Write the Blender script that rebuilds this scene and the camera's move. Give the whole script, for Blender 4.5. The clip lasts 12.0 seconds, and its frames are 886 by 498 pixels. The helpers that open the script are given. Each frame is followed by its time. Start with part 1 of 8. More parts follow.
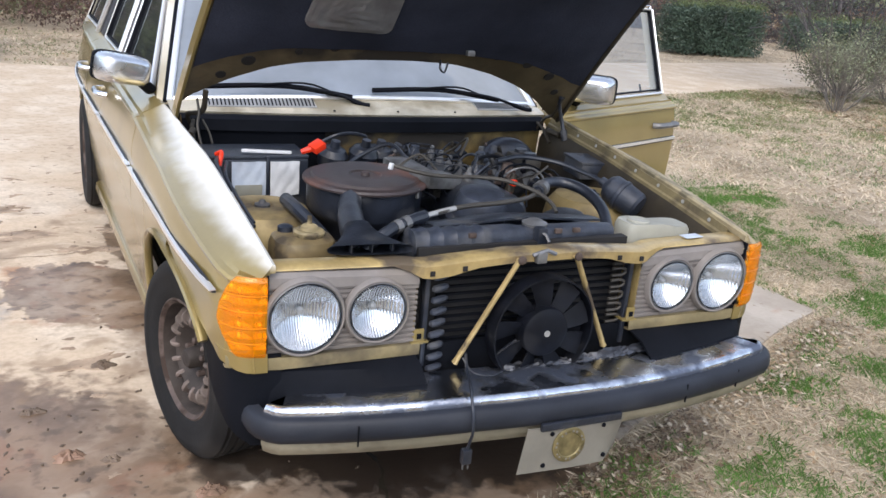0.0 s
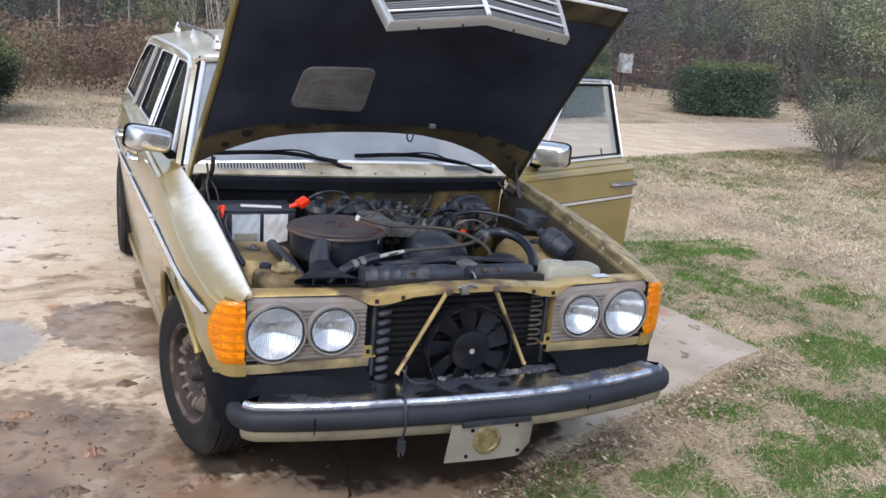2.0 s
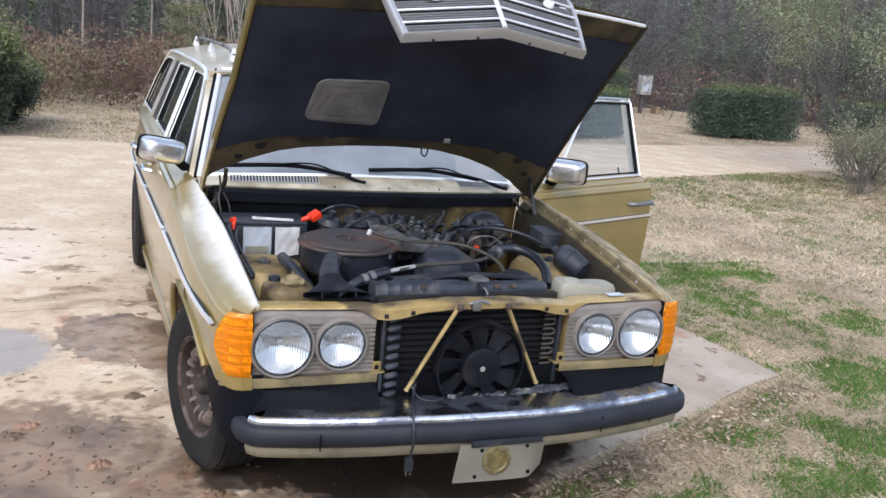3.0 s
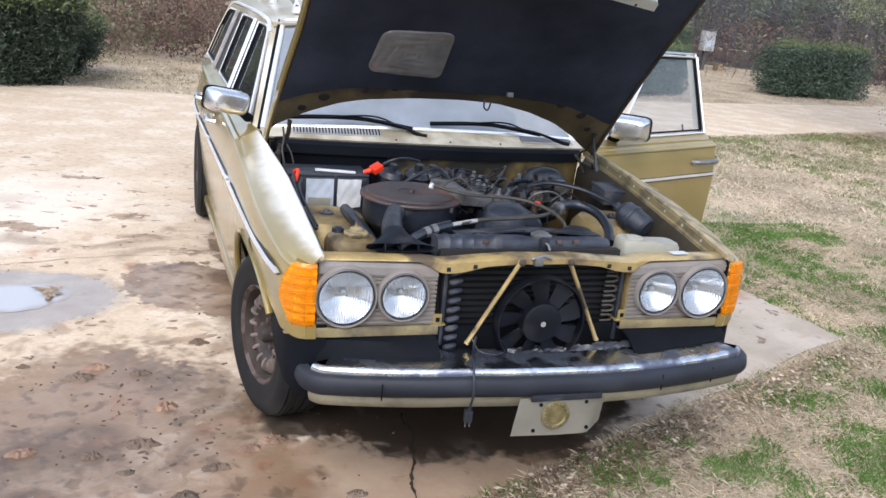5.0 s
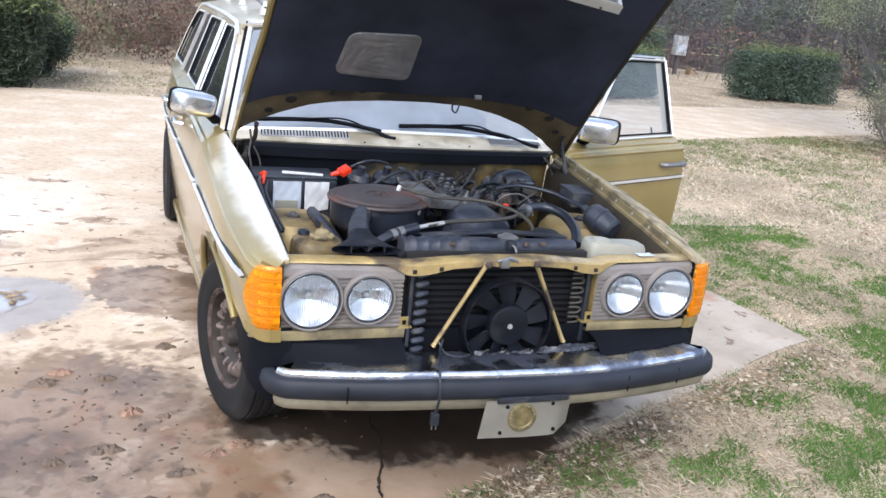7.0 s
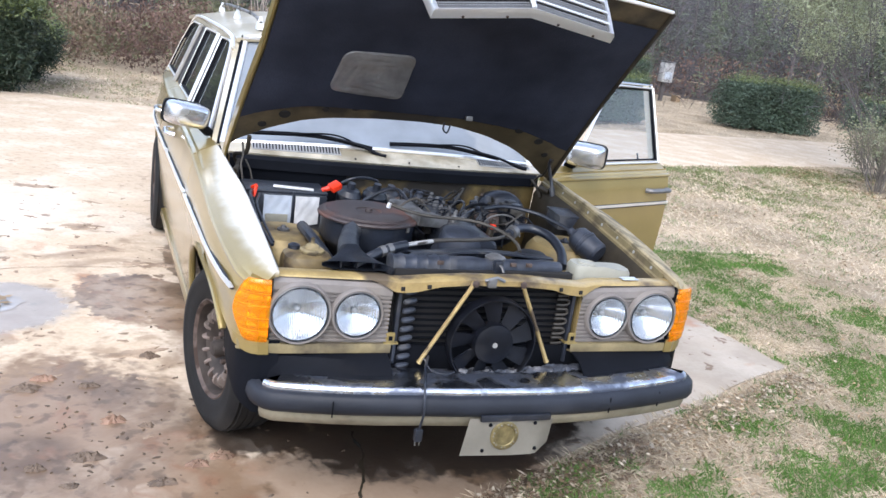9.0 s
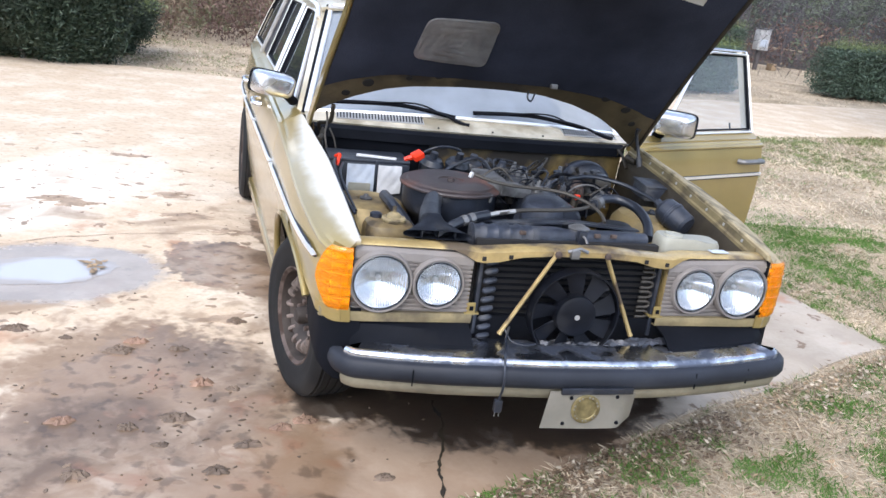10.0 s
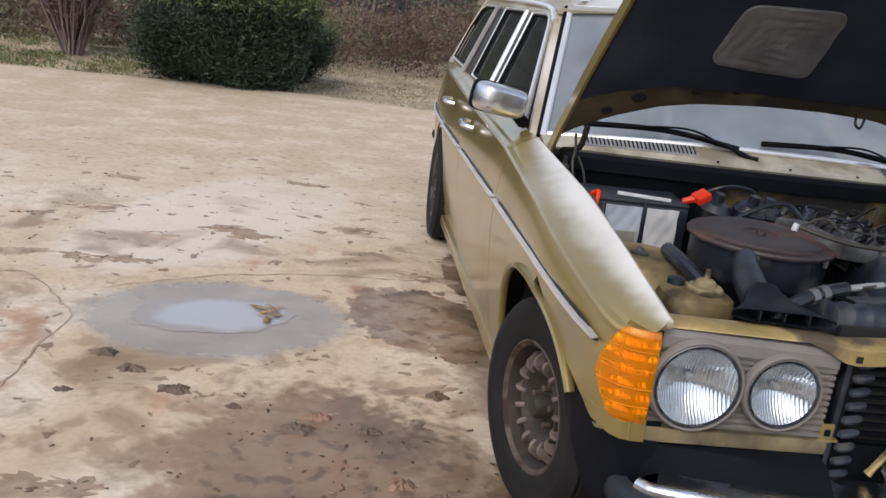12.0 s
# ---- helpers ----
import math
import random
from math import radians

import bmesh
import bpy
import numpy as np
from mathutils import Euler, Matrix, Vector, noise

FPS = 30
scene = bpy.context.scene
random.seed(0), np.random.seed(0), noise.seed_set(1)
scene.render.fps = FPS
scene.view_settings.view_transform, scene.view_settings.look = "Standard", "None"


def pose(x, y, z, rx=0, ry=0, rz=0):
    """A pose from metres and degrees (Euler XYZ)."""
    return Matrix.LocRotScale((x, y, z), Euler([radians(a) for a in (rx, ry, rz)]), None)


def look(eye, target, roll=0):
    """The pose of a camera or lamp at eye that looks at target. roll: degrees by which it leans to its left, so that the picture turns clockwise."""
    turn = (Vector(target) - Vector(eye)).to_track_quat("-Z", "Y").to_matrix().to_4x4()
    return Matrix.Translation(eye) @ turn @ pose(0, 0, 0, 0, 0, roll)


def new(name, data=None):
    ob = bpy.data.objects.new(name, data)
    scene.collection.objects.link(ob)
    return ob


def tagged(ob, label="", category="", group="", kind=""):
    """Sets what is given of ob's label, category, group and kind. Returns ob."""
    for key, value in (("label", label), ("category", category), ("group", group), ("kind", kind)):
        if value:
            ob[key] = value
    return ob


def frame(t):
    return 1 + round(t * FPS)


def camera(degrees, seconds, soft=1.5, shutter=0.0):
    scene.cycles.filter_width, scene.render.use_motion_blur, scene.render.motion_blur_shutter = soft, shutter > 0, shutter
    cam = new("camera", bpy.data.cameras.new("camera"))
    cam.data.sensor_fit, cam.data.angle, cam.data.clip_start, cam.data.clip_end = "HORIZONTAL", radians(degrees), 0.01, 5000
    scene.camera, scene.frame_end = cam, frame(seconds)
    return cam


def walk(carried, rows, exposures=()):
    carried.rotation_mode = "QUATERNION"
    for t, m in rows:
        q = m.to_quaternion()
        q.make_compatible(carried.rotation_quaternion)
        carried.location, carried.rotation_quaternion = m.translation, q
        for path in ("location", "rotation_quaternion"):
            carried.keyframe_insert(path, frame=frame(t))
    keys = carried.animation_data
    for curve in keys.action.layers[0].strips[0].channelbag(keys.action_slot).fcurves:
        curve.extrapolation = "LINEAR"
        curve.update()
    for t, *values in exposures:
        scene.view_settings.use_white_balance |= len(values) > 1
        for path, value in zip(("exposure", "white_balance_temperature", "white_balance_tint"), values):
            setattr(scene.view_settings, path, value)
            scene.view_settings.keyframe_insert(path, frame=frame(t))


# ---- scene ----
cam = camera(53.8, 12.0)
PATH = [
    (0, (-1.226, -1.625, 1.539), (-0.383, 0.075, 0.911), 5.4),
    (0.2, (-1.194, -1.737, 1.588), (-0.434, 0.016, 1.000), 6.3),
    (0.5, (-1.182, -1.88, 1.618), (-0.528, -0.102, 0.978), 7.1),
    (0.7, (-1.211, -1.955, 1.631), (-0.496, -0.183, 1.044), 5.8),
    (1, (-1.261, -2.067, 1.619), (-0.506, -0.314, 1.021), 6.9),
    (1.5, (-1.249, -2.224, 1.661), (-0.474, -0.466, 1.104), 7.0),
    (2, (-1.212, -2.29, 1.686), (-0.439, -0.518, 1.174), 4.9),
    (2.5, (-1.194, -2.269, 1.672), (-0.442, -0.477, 1.199), 5.3),
    (3, (-1.179, -2.258, 1.661), (-0.441, -0.46, 1.189), 5.5),
    (5, (-1.212, -2.246, 1.649), (-0.585, -0.437, 1.07), 5.8),
    (5.5, (-1.197, -2.245, 1.629), (-0.544, -0.467, 0.988), 4.1),
    (6, (-1.178, -2.23, 1.629), (-0.539, -0.43, 1.037), 4.8),
    (6.5, (-1.178, -2.234, 1.64), (-0.529, -0.431, 1.066), 6.0),
    (7, (-1.179, -2.251, 1.647), (-0.501, -0.457, 1.081), 6.1),
    (7.5, (-1.215, -2.272, 1.659), (-0.508, -0.472, 1.151), 6.7),
    (9.5, (-1.209, -2.28, 1.655), (-0.516, -0.485, 1.109), 9.1),
    (10, (-1.198, -2.258, 1.643), (-0.661, -0.43, 1.035), 7.3),
    (10.2, (-1.201, -2.251, 1.645), (-0.703, -0.407, 1.054), 7.2),
    (10.5, (-1.204, -2.216, 1.615), (-0.794, -0.307, 1.187), 4.5),
    (10.7, (-1.245, -2.183, 1.605), (-0.884, -0.257, 1.203), 5.3),
    (11, (-1.285, -2.031, 1.574), (-1.017, -0.101, 1.121), 6.0),
    (11.2, (-1.325, -1.913, 1.553), (-1.111, 0.021, 1.092), 6.8),
    (11.5, (-1.367, -1.718, 1.489), (-1.168, 0.193, 0.931), 8.1),
    (11.7, (-1.379, -1.635, 1.480), (-1.156, 0.270, 0.914), 8.1),
    (12, (-1.376, -1.346, 1.403), (-1.172, 0.562, 0.84), 7.3),
]
# exposure in stops, with white balance
EXPOSURES = [(0.0, 0.44, 6620, 11), (0.8, 0.27, 6600, 11), (2.5, 0.34, 6600, 11), (5.5, 0.61, 6530, 11), (7.5, 0.77, 6350, 11), (9.5, 0.80, 6340, 11), (10.5, 0.60, 6480, 11), (11.2, 0.03, 6830, 12), (12.0, -0.19, 6970, 12)]
walk(cam, [(t, look(eye, target, roll)) for t, eye, target, roll in PATH], EXPOSURES)

# ---- daylight: a bright overcast sky ----
world = bpy.data.worlds.new("sky")
scene.world = world
world.use_nodes = True
wn, wl = world.node_tree.nodes, world.node_tree.links
sky = wn.new("ShaderNodeTexSky")
sky.sky_type, sky.sun_disc = "NISHITA", False
sky.sun_elevation, sky.sun_rotation = radians(48), radians(215)
sky.air_density, sky.dust_density, sky.ozone_density = 1.0, 1.5, 1.0
grey = wn.new("ShaderNodeHueSaturation")
grey.inputs["Saturation"].default_value = 0.65
wl.new(sky.outputs["Color"], grey.inputs["Color"])
wl.new(grey.outputs["Color"], wn["Background"].inputs["Color"])
wn["Background"].inputs["Strength"].default_value = 0.30
sun_data = bpy.data.lights.new("sun", "SUN")
sun_data.energy, sun_data.angle, sun_data.color = 0.8, radians(35), (1.0, 0.97, 0.94)
sun = new("sun", sun_data)
sun.matrix_world = look((-6, -8, 12), (0, 2, 0))


# ---- materials ----
def mat(name, base, rough=0.6, metal=0.0, vary=0.25, scale=6.0, fine=60.0, bump=0.0, dirt=None, dirt_at=0.55, dirt_soft=0.2,
        coat=0.0, spec=0.5, stretch=(1, 1, 1), island=0.0):
    """A worn surface: base colour with variation at two scales, patches of dirt, and a fine relief."""
    m = bpy.data.materials.new(name)
    m.use_nodes = True
    n, l = m.node_tree.nodes, m.node_tree.links
    b = n["Principled BSDF"]
    b.inputs["Roughness"].default_value, b.inputs["Metallic"].default_value = rough, metal
    b.inputs["Specular IOR Level"].default_value = spec
    b.inputs["Coat Weight"].default_value, b.inputs["Coat Roughness"].default_value = coat, 0.14
    co = n.new("ShaderNodeTexCoord")
    mp = n.new("ShaderNodeMapping")
    mp.inputs["Scale"].default_value = stretch
    l.new(co.outputs["Object"], mp.inputs["Vector"])

    def noise_at(s, detail=4.0):
        t = n.new("ShaderNodeTexNoise")
        t.inputs["Scale"].default_value, t.inputs["Detail"].default_value = s, detail
        l.new(mp.outputs["Vector"], t.inputs["Vector"])
        return t.outputs["Fac"]

    def ranged(sock, a, z, lo, hi):
        r = n.new("ShaderNodeMapRange")
        r.inputs["From Min"].default_value, r.inputs["From Max"].default_value = a, z
        r.inputs["To Min"].default_value, r.inputs["To Max"].default_value = lo, hi
        l.new(sock, r.inputs["Value"])
        return r.outputs["Result"]

    def mixed(fac, a, z):
        x = n.new("ShaderNodeMix")
        x.data_type = "RGBA"
        for sock, v in ((x.inputs["Factor"], fac), (x.inputs["A"], a), (x.inputs["B"], z)):
            if hasattr(v, "node"):
                l.new(v, sock)
            else:
                sock.default_value = (*v, 1) if isinstance(v, tuple) else v
        return x.outputs["Result"]

    big, small = noise_at(scale), noise_at(fine)
    dark = tuple(c * (1 - vary) for c in base)
    light = tuple(min(1, c * (1 + vary)) for c in base)
    col = mixed(ranged(big, 0.3, 0.7, 0, 1), dark, light)
    col = mixed(ranged(small, 0.35, 0.75, 0, 0.5 * min(1, vary * 2)), col, tuple(c * 0.6 for c in base))
    if island:
        geo = n.new("ShaderNodeNewGeometry")
        col = mixed(ranged(geo.outputs["Random Per Island"], 0, 1, 0, island), col, tuple(c * 0.25 for c in base))
    if dirt:
        patch = ranged(noise_at(scale * 0.6, 7.0), dirt_at, dirt_at + dirt_soft, 0, 1)
        col = mixed(patch, col, dirt)
        l.new(ranged(patch, 0, 1, rough, min(1, rough + 0.35)), b.inputs["Roughness"])
    l.new(col, b.inputs["Base Color"])
    if bump:
        bp = n.new("ShaderNodeBump")
        bp.inputs["Strength"].default_value, bp.inputs["Distance"].default_value = bump, 0.004
        l.new(small, bp.inputs["Height"])
        l.new(bp.outputs["Normal"], b.inputs["Normal"])
    return m


PAINT = mat("gold_paint", (0.325, 0.246, 0.088), 0.38, 0.5, 0.12, 2.5, 90, 0.02, (0.28, 0.218, 0.105), 0.60, 0.2, coat=1.0)
# paler copy of the gold: bleaching plus sky glare put into the colour
FADED = mat("bleached_gold_paint_with_glare", (0.46, 0.40, 0.28), 0.42, 0.25, 0.15, 3.0, 120, 0.03, (0.66, 0.63, 0.55), 0.46, 0.2, coat=0.8)


def wing_paint():
    """Gold paint: failed clear coat and painted sky glare whiten the wing's crown, with a ragged soft edge."""
    m = PAINT.copy()
    m.name = "gold_paint_with_bleached_glare_crown"
    n, l = m.node_tree.nodes, m.node_tree.links
    b = n["Principled BSDF"]
    gold = b.inputs["Base Color"].links[0].from_socket
    co = n.new("ShaderNodeTexCoord").outputs["Object"]
    sp, ns, rg, mx = (n.new(k) for k in ("ShaderNodeSeparateXYZ", "ShaderNodeTexNoise", "ShaderNodeMapRange", "ShaderNodeMix"))
    l.new(co, sp.inputs[0])
    l.new(co, ns.inputs["Vector"])
    ns.inputs["Scale"].default_value, ns.inputs["Detail"].default_value = 11.0, 10.0

    def calc(op, a, c):
        x = n.new("ShaderNodeMath")
        x.operation = op
        for sock, v in zip(x.inputs, (a, c)):
            if isinstance(v, float):
                sock.default_value = v
            else:
                l.new(v, sock)
        return x.outputs[0]

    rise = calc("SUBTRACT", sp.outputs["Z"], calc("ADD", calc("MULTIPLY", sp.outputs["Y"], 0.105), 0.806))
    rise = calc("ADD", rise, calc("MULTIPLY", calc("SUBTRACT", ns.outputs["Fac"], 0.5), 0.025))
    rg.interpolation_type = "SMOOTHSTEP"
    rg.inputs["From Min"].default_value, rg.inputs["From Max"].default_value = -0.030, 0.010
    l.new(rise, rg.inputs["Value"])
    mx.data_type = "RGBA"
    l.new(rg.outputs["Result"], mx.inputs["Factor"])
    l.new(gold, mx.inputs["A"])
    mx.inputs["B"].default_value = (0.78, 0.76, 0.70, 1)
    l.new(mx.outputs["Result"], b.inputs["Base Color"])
    # chalky where whitened, metallic where the lacquer lives
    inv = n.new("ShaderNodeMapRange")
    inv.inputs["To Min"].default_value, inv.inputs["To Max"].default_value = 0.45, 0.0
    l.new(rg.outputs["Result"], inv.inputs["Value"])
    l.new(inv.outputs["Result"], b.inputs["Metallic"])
    return m


WINGPAINT = wing_paint()
DULLWING = mat("dulled_wing_paint", (0.37, 0.305, 0.185), 0.62, 0.1, 0.3, 14, 150, 0.12, (0.17, 0.145, 0.095), 0.52, 0.10)
CROSSPAINT = mat("worn_gold_crossmember", (0.41, 0.30, 0.125), 0.4, 0.25, 0.35, 9, 90, 0.15, (0.11, 0.082, 0.052), 0.53, 0.10, coat=0.5)
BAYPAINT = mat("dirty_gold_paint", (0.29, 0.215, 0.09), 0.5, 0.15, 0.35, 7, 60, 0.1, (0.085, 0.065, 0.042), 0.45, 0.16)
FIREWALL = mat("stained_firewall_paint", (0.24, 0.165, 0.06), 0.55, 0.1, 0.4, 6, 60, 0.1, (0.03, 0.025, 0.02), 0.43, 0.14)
BRACE = mat("chipped_gold_bar", (0.40, 0.30, 0.135), 0.45, 0.2, 0.3, 16, 90, 0.15, (0.10, 0.075, 0.05), 0.53, 0.08)
# the car's gold, darkened to paint the shade under the raised bonnet
HOODPAINT = mat("shaded_hood_frame_paint", (0.105, 0.080, 0.044), 0.5, 0.1, 0.35, 6, 70, 0.1, (0.035, 0.028, 0.02), 0.47, 0.15)
MIRRORSHELL = mat("dulled_mirror_chrome", (0.70, 0.71, 0.73), 0.27, 1.0, 0.12, 9, 120, 0.02, (0.45, 0.45, 0.46), 0.55, 0.2)
BRIGHT = mat("polished_trim", (0.88, 0.88, 0.88), 0.3, 0.75, 0.05, 8, 100)
RUBBER = mat("bumper_rubber", (0.018, 0.021, 0.029), 0.5, 0, 0.3, 5, 80, 0.08, (0.042, 0.045, 0.053), 0.5, 0.22, spec=0.28)
TYRE = mat("tyre_rubber", (0.014, 0.014, 0.0145), 0.75, 0, 0.3, 9, 110, 0.2, (0.036, 0.031, 0.027), 0.56, 0.22, spec=0.25)
BLACK = mat("black_paint", (0.006, 0.007, 0.010), 0.6, 0, 0.3, 5, 70, 0.05, (0.010, 0.010, 0.012), 0.6, 0.25, spec=0.08)
FANBLACK = mat("black_fan_plastic", (0.0045, 0.0055, 0.009), 0.5, 0, 0.4, 20, 90, 0.1, (0.014, 0.0145, 0.017), 0.55, 0.15, spec=0.2)
SLAT = mat("grey_grille_slat", (0.15, 0.155, 0.165), 0.5, 0.1, 0.15, 8, 60)
PLASTIC = mat("engine_black", (0.017, 0.021, 0.031), 0.36, 0, 0.4, 14, 110, 0.3, (0.070, 0.069, 0.070), 0.57, 0.12, spec=0.6)
DUSTY = mat("dusty_black_plastic", (0.029, 0.035, 0.050), 0.45, 0, 0.4, 22, 120, 0.3, (0.064, 0.066, 0.072), 0.55, 0.12, spec=0.45)
# dulled chrome; blue tint and dark blotches paint in its dark reflections
BUMPER = mat("dulled_chrome_with_blue_reflection", (0.66, 0.69, 0.75), 0.20, 1.0, 0.3, 16, 90, 0.22, (0.17, 0.19, 0.24), 0.49, 0.12)
# scuttle gold, whitened to paint in the sky it reflects
COWLPAINT = mat("glare_whitened_scuttle_paint", (0.46, 0.41, 0.31), 0.5, 0.2, 0.3, 7.0, 120, 0.05, (0.26, 0.225, 0.155), 0.53, 0.12, coat=0.4)
PETAL = mat("dusty_wheel_vane", (0.185, 0.145, 0.125), 0.65, 0.1, 0.3, 18, 90, 0.15, (0.10, 0.08, 0.065), 0.52, 0.2)
# wheel brown darkened to paint the shade in dish, rim well and hub
DISH = mat("shaded_wheel_brown", (0.050, 0.039, 0.033), 0.7, 0.1, 0.35, 18, 90, 0.15, (0.045, 0.034, 0.028), 0.52, 0.2)
# near-black for housings, holes and hollows, standing in for their shade
DARK = mat("shade_black", (0.012, 0.011, 0.011), 0.8, 0, 0.3, 9, 60, 0.1)
PAD = mat("hood_insulation_felt", (0.029, 0.034, 0.053), 0.95, 0, 0.3, 4, 140, 0.4, spec=0.15)
PADMETAL = mat("bare_foil_patch", (0.34, 0.34, 0.345), 0.38, 0.6, 0.25, 9, 40, 0.5, (0.24, 0.23, 0.22), 0.5, 0.2)
BEZEL = mat("faded_grey_plastic", (0.195, 0.176, 0.163), 0.6, 0, 0.18, 9, 70, 0.08, (0.20, 0.175, 0.15), 0.5, 0.25)
AMBERRIB = mat("amber_rib", (0.60, 0.20, 0.006), 0.25, 0, 0.1, coat=0.5)
RUST = mat("brown_alloy", (0.105, 0.076, 0.064), 0.6, 0.25, 0.4, 22, 90, 0.1, (0.055, 0.036, 0.028), 0.50, 0.12)
RUSTLID = mat("rusted_lid", (0.040, 0.030, 0.030), 0.5, 0.1, 0.4, 6, 70, 0.15, (0.125, 0.062, 0.048), 0.48, 0.14)
GREY = mat("bare_alloy", (0.20, 0.20, 0.20), 0.45, 0.6, 0.3, 12, 90, 0.1, (0.06, 0.056, 0.052), 0.47, 0.2)
DUST = mat("dusty_plastic_film", (0.040, 0.044, 0.055), 0.45, 0, 0.5, 20, 90, 0.5, (0.16, 0.16, 0.165), 0.52, 0.14)
RED = mat("red_plastic", (0.85, 0.045, 0.012), 0.4, 0, 0.1)
WHITE = mat("white_label", (0.62, 0.63, 0.64), 0.55, 0, 0.15, 14, 60, 0.05, (0.35, 0.36, 0.38), 0.55, 0.2)
BLUEW = mat("pale_blue_label", (0.46, 0.51, 0.58), 0.55, 0, 0.2, 12, 60)
BOTTLE = mat("yellowed_white_plastic", (0.31, 0.305, 0.255), 0.45, 0, 0.15, 8, 50, 0.03, (0.35, 0.31, 0.2), 0.55, 0.3)
RESV = mat("browned_plastic", (0.17, 0.125, 0.06), 0.4, 0, 0.4, 16, 60, 0.06, (0.05, 0.036, 0.02), 0.5, 0.12)
CREAM = mat("cream_plastic", (0.26, 0.205, 0.105), 0.5, 0, 0.35, 30, 60, 0.05, (0.06, 0.045, 0.025), 0.49, 0.1)
PLATE = mat("dull_aluminium", (0.25, 0.235, 0.20), 0.5, 0.35, 0.12, 8, 70, 0.04, (0.25, 0.22, 0.17), 0.55, 0.25)
GOLDM = mat("gold_emblem", (0.22, 0.18, 0.085), 0.45, 0.5, 0.35, 40, 120, 0.2)
LOWER = mat("beige_lower_bumper", (0.27, 0.245, 0.18), 0.4, 0.3, 0.25, 6, 70, 0.05, (0.11, 0.085, 0.06), 0.50, 0.14)
PIPE = mat("grimy_pipe", (0.055, 0.049, 0.041), 0.5, 0.1, 0.3, 9, 60, 0.05)
# oil and grime, darkened further to paint the shade in the bay
GRIME = mat("grime_and_shade_brown", (0.036, 0.028, 0.017), 0.6, 0.05, 0.4, 6, 60, 0.15, (0.02, 0.017, 0.014), 0.47, 0.15)
LEDGE = mat("dull_gold_ledge", (0.235, 0.19, 0.10), 0.5, 0.15, 0.3, 9, 80, 0.15, (0.085, 0.068, 0.045), 0.5, 0.14)
VENT = mat("vent_alloy", (0.45, 0.45, 0.44), 0.4, 0.5, 0.2, 10, 80, 0.05)
CABIN = mat("cabin_trim", (0.02, 0.018, 0.017), 0.8, 0, 0.2)


def glass(name, tint, gloss=1.0, ior=1.5, rough=0.03, dust=0.0):
    m = bpy.data.materials.new(name)
    m.use_nodes = True
    n, l = m.node_tree.nodes, m.node_tree.links
    tr, gl, mx, lw, pw, fr = (n.new(k) for k in ("ShaderNodeBsdfTransparent", "ShaderNodeBsdfGlossy", "ShaderNodeMixShader", "ShaderNodeLayerWeight", "ShaderNodeMath", "ShaderNodeMapRange"))
    tr.inputs["Color"].default_value = (*tint, 1)
    gl.inputs["Color"].default_value, gl.inputs["Roughness"].default_value = (gloss, gloss, gloss, 1), rough
    pw.operation = "POWER"
    pw.inputs[1].default_value = 5.0
    lw.inputs["Blend"].default_value = 0.5
    l.new(lw.outputs["Facing"], pw.inputs[0])
    l.new(pw.outputs[0], fr.inputs["Value"])
    fr.inputs["To Min"].default_value = ((ior - 1) / (ior + 1)) ** 2
    l.new(fr.outputs["Result"], mx.inputs["Fac"])
    l.new(tr.outputs[0], mx.inputs[1])
    l.new(gl.outputs[0], mx.inputs[2])
    out = mx.outputs[0]
    if dust:
        # a film of dust, thicker in patches, tinted blue to paint reflected sky
        df, ad, ns, rg = (n.new(k) for k in ("ShaderNodeBsdfDiffuse", "ShaderNodeMixShader", "ShaderNodeTexNoise", "ShaderNodeMapRange"))
        df.inputs["Color"].default_value = (0.50, 0.56, 0.63, 1)
        ns.inputs["Scale"].default_value, ns.inputs["Detail"].default_value = 3.0, 6.0
        l.new(n.new("ShaderNodeTexCoord").outputs["Object"], ns.inputs["Vector"])
        l.new(ns.outputs["Fac"], rg.inputs["Value"])
        rg.inputs["From Min"].default_value, rg.inputs["From Max"].default_value = 0.3, 0.7
        rg.inputs["To Min"].default_value, rg.inputs["To Max"].default_value = dust * 0.7, dust * 1.3
        l.new(rg.outputs["Result"], ad.inputs["Fac"])
        l.new(out, ad.inputs[1])
        l.new(df.outputs[0], ad.inputs[2])
        out = ad.outputs[0]
    l.new(out, n["Material Output"].inputs["Surface"])
    return m


# strong pale film paints the sky's reflection over the dusty windscreen
WINDSCREEN = glass("windscreen_glass", (0.25, 0.28, 0.29), 1.0, 2.3, 0.03, 0.32)
SIDEGLASS = glass("side_glass", (0.13, 0.145, 0.15), 0.8, 1.5, 0.03, 0.03)
DOORGLASS = glass("dusty_door_glass", (0.75, 0.78, 0.8), 0.7, 1.5, 0.08, 0.12)


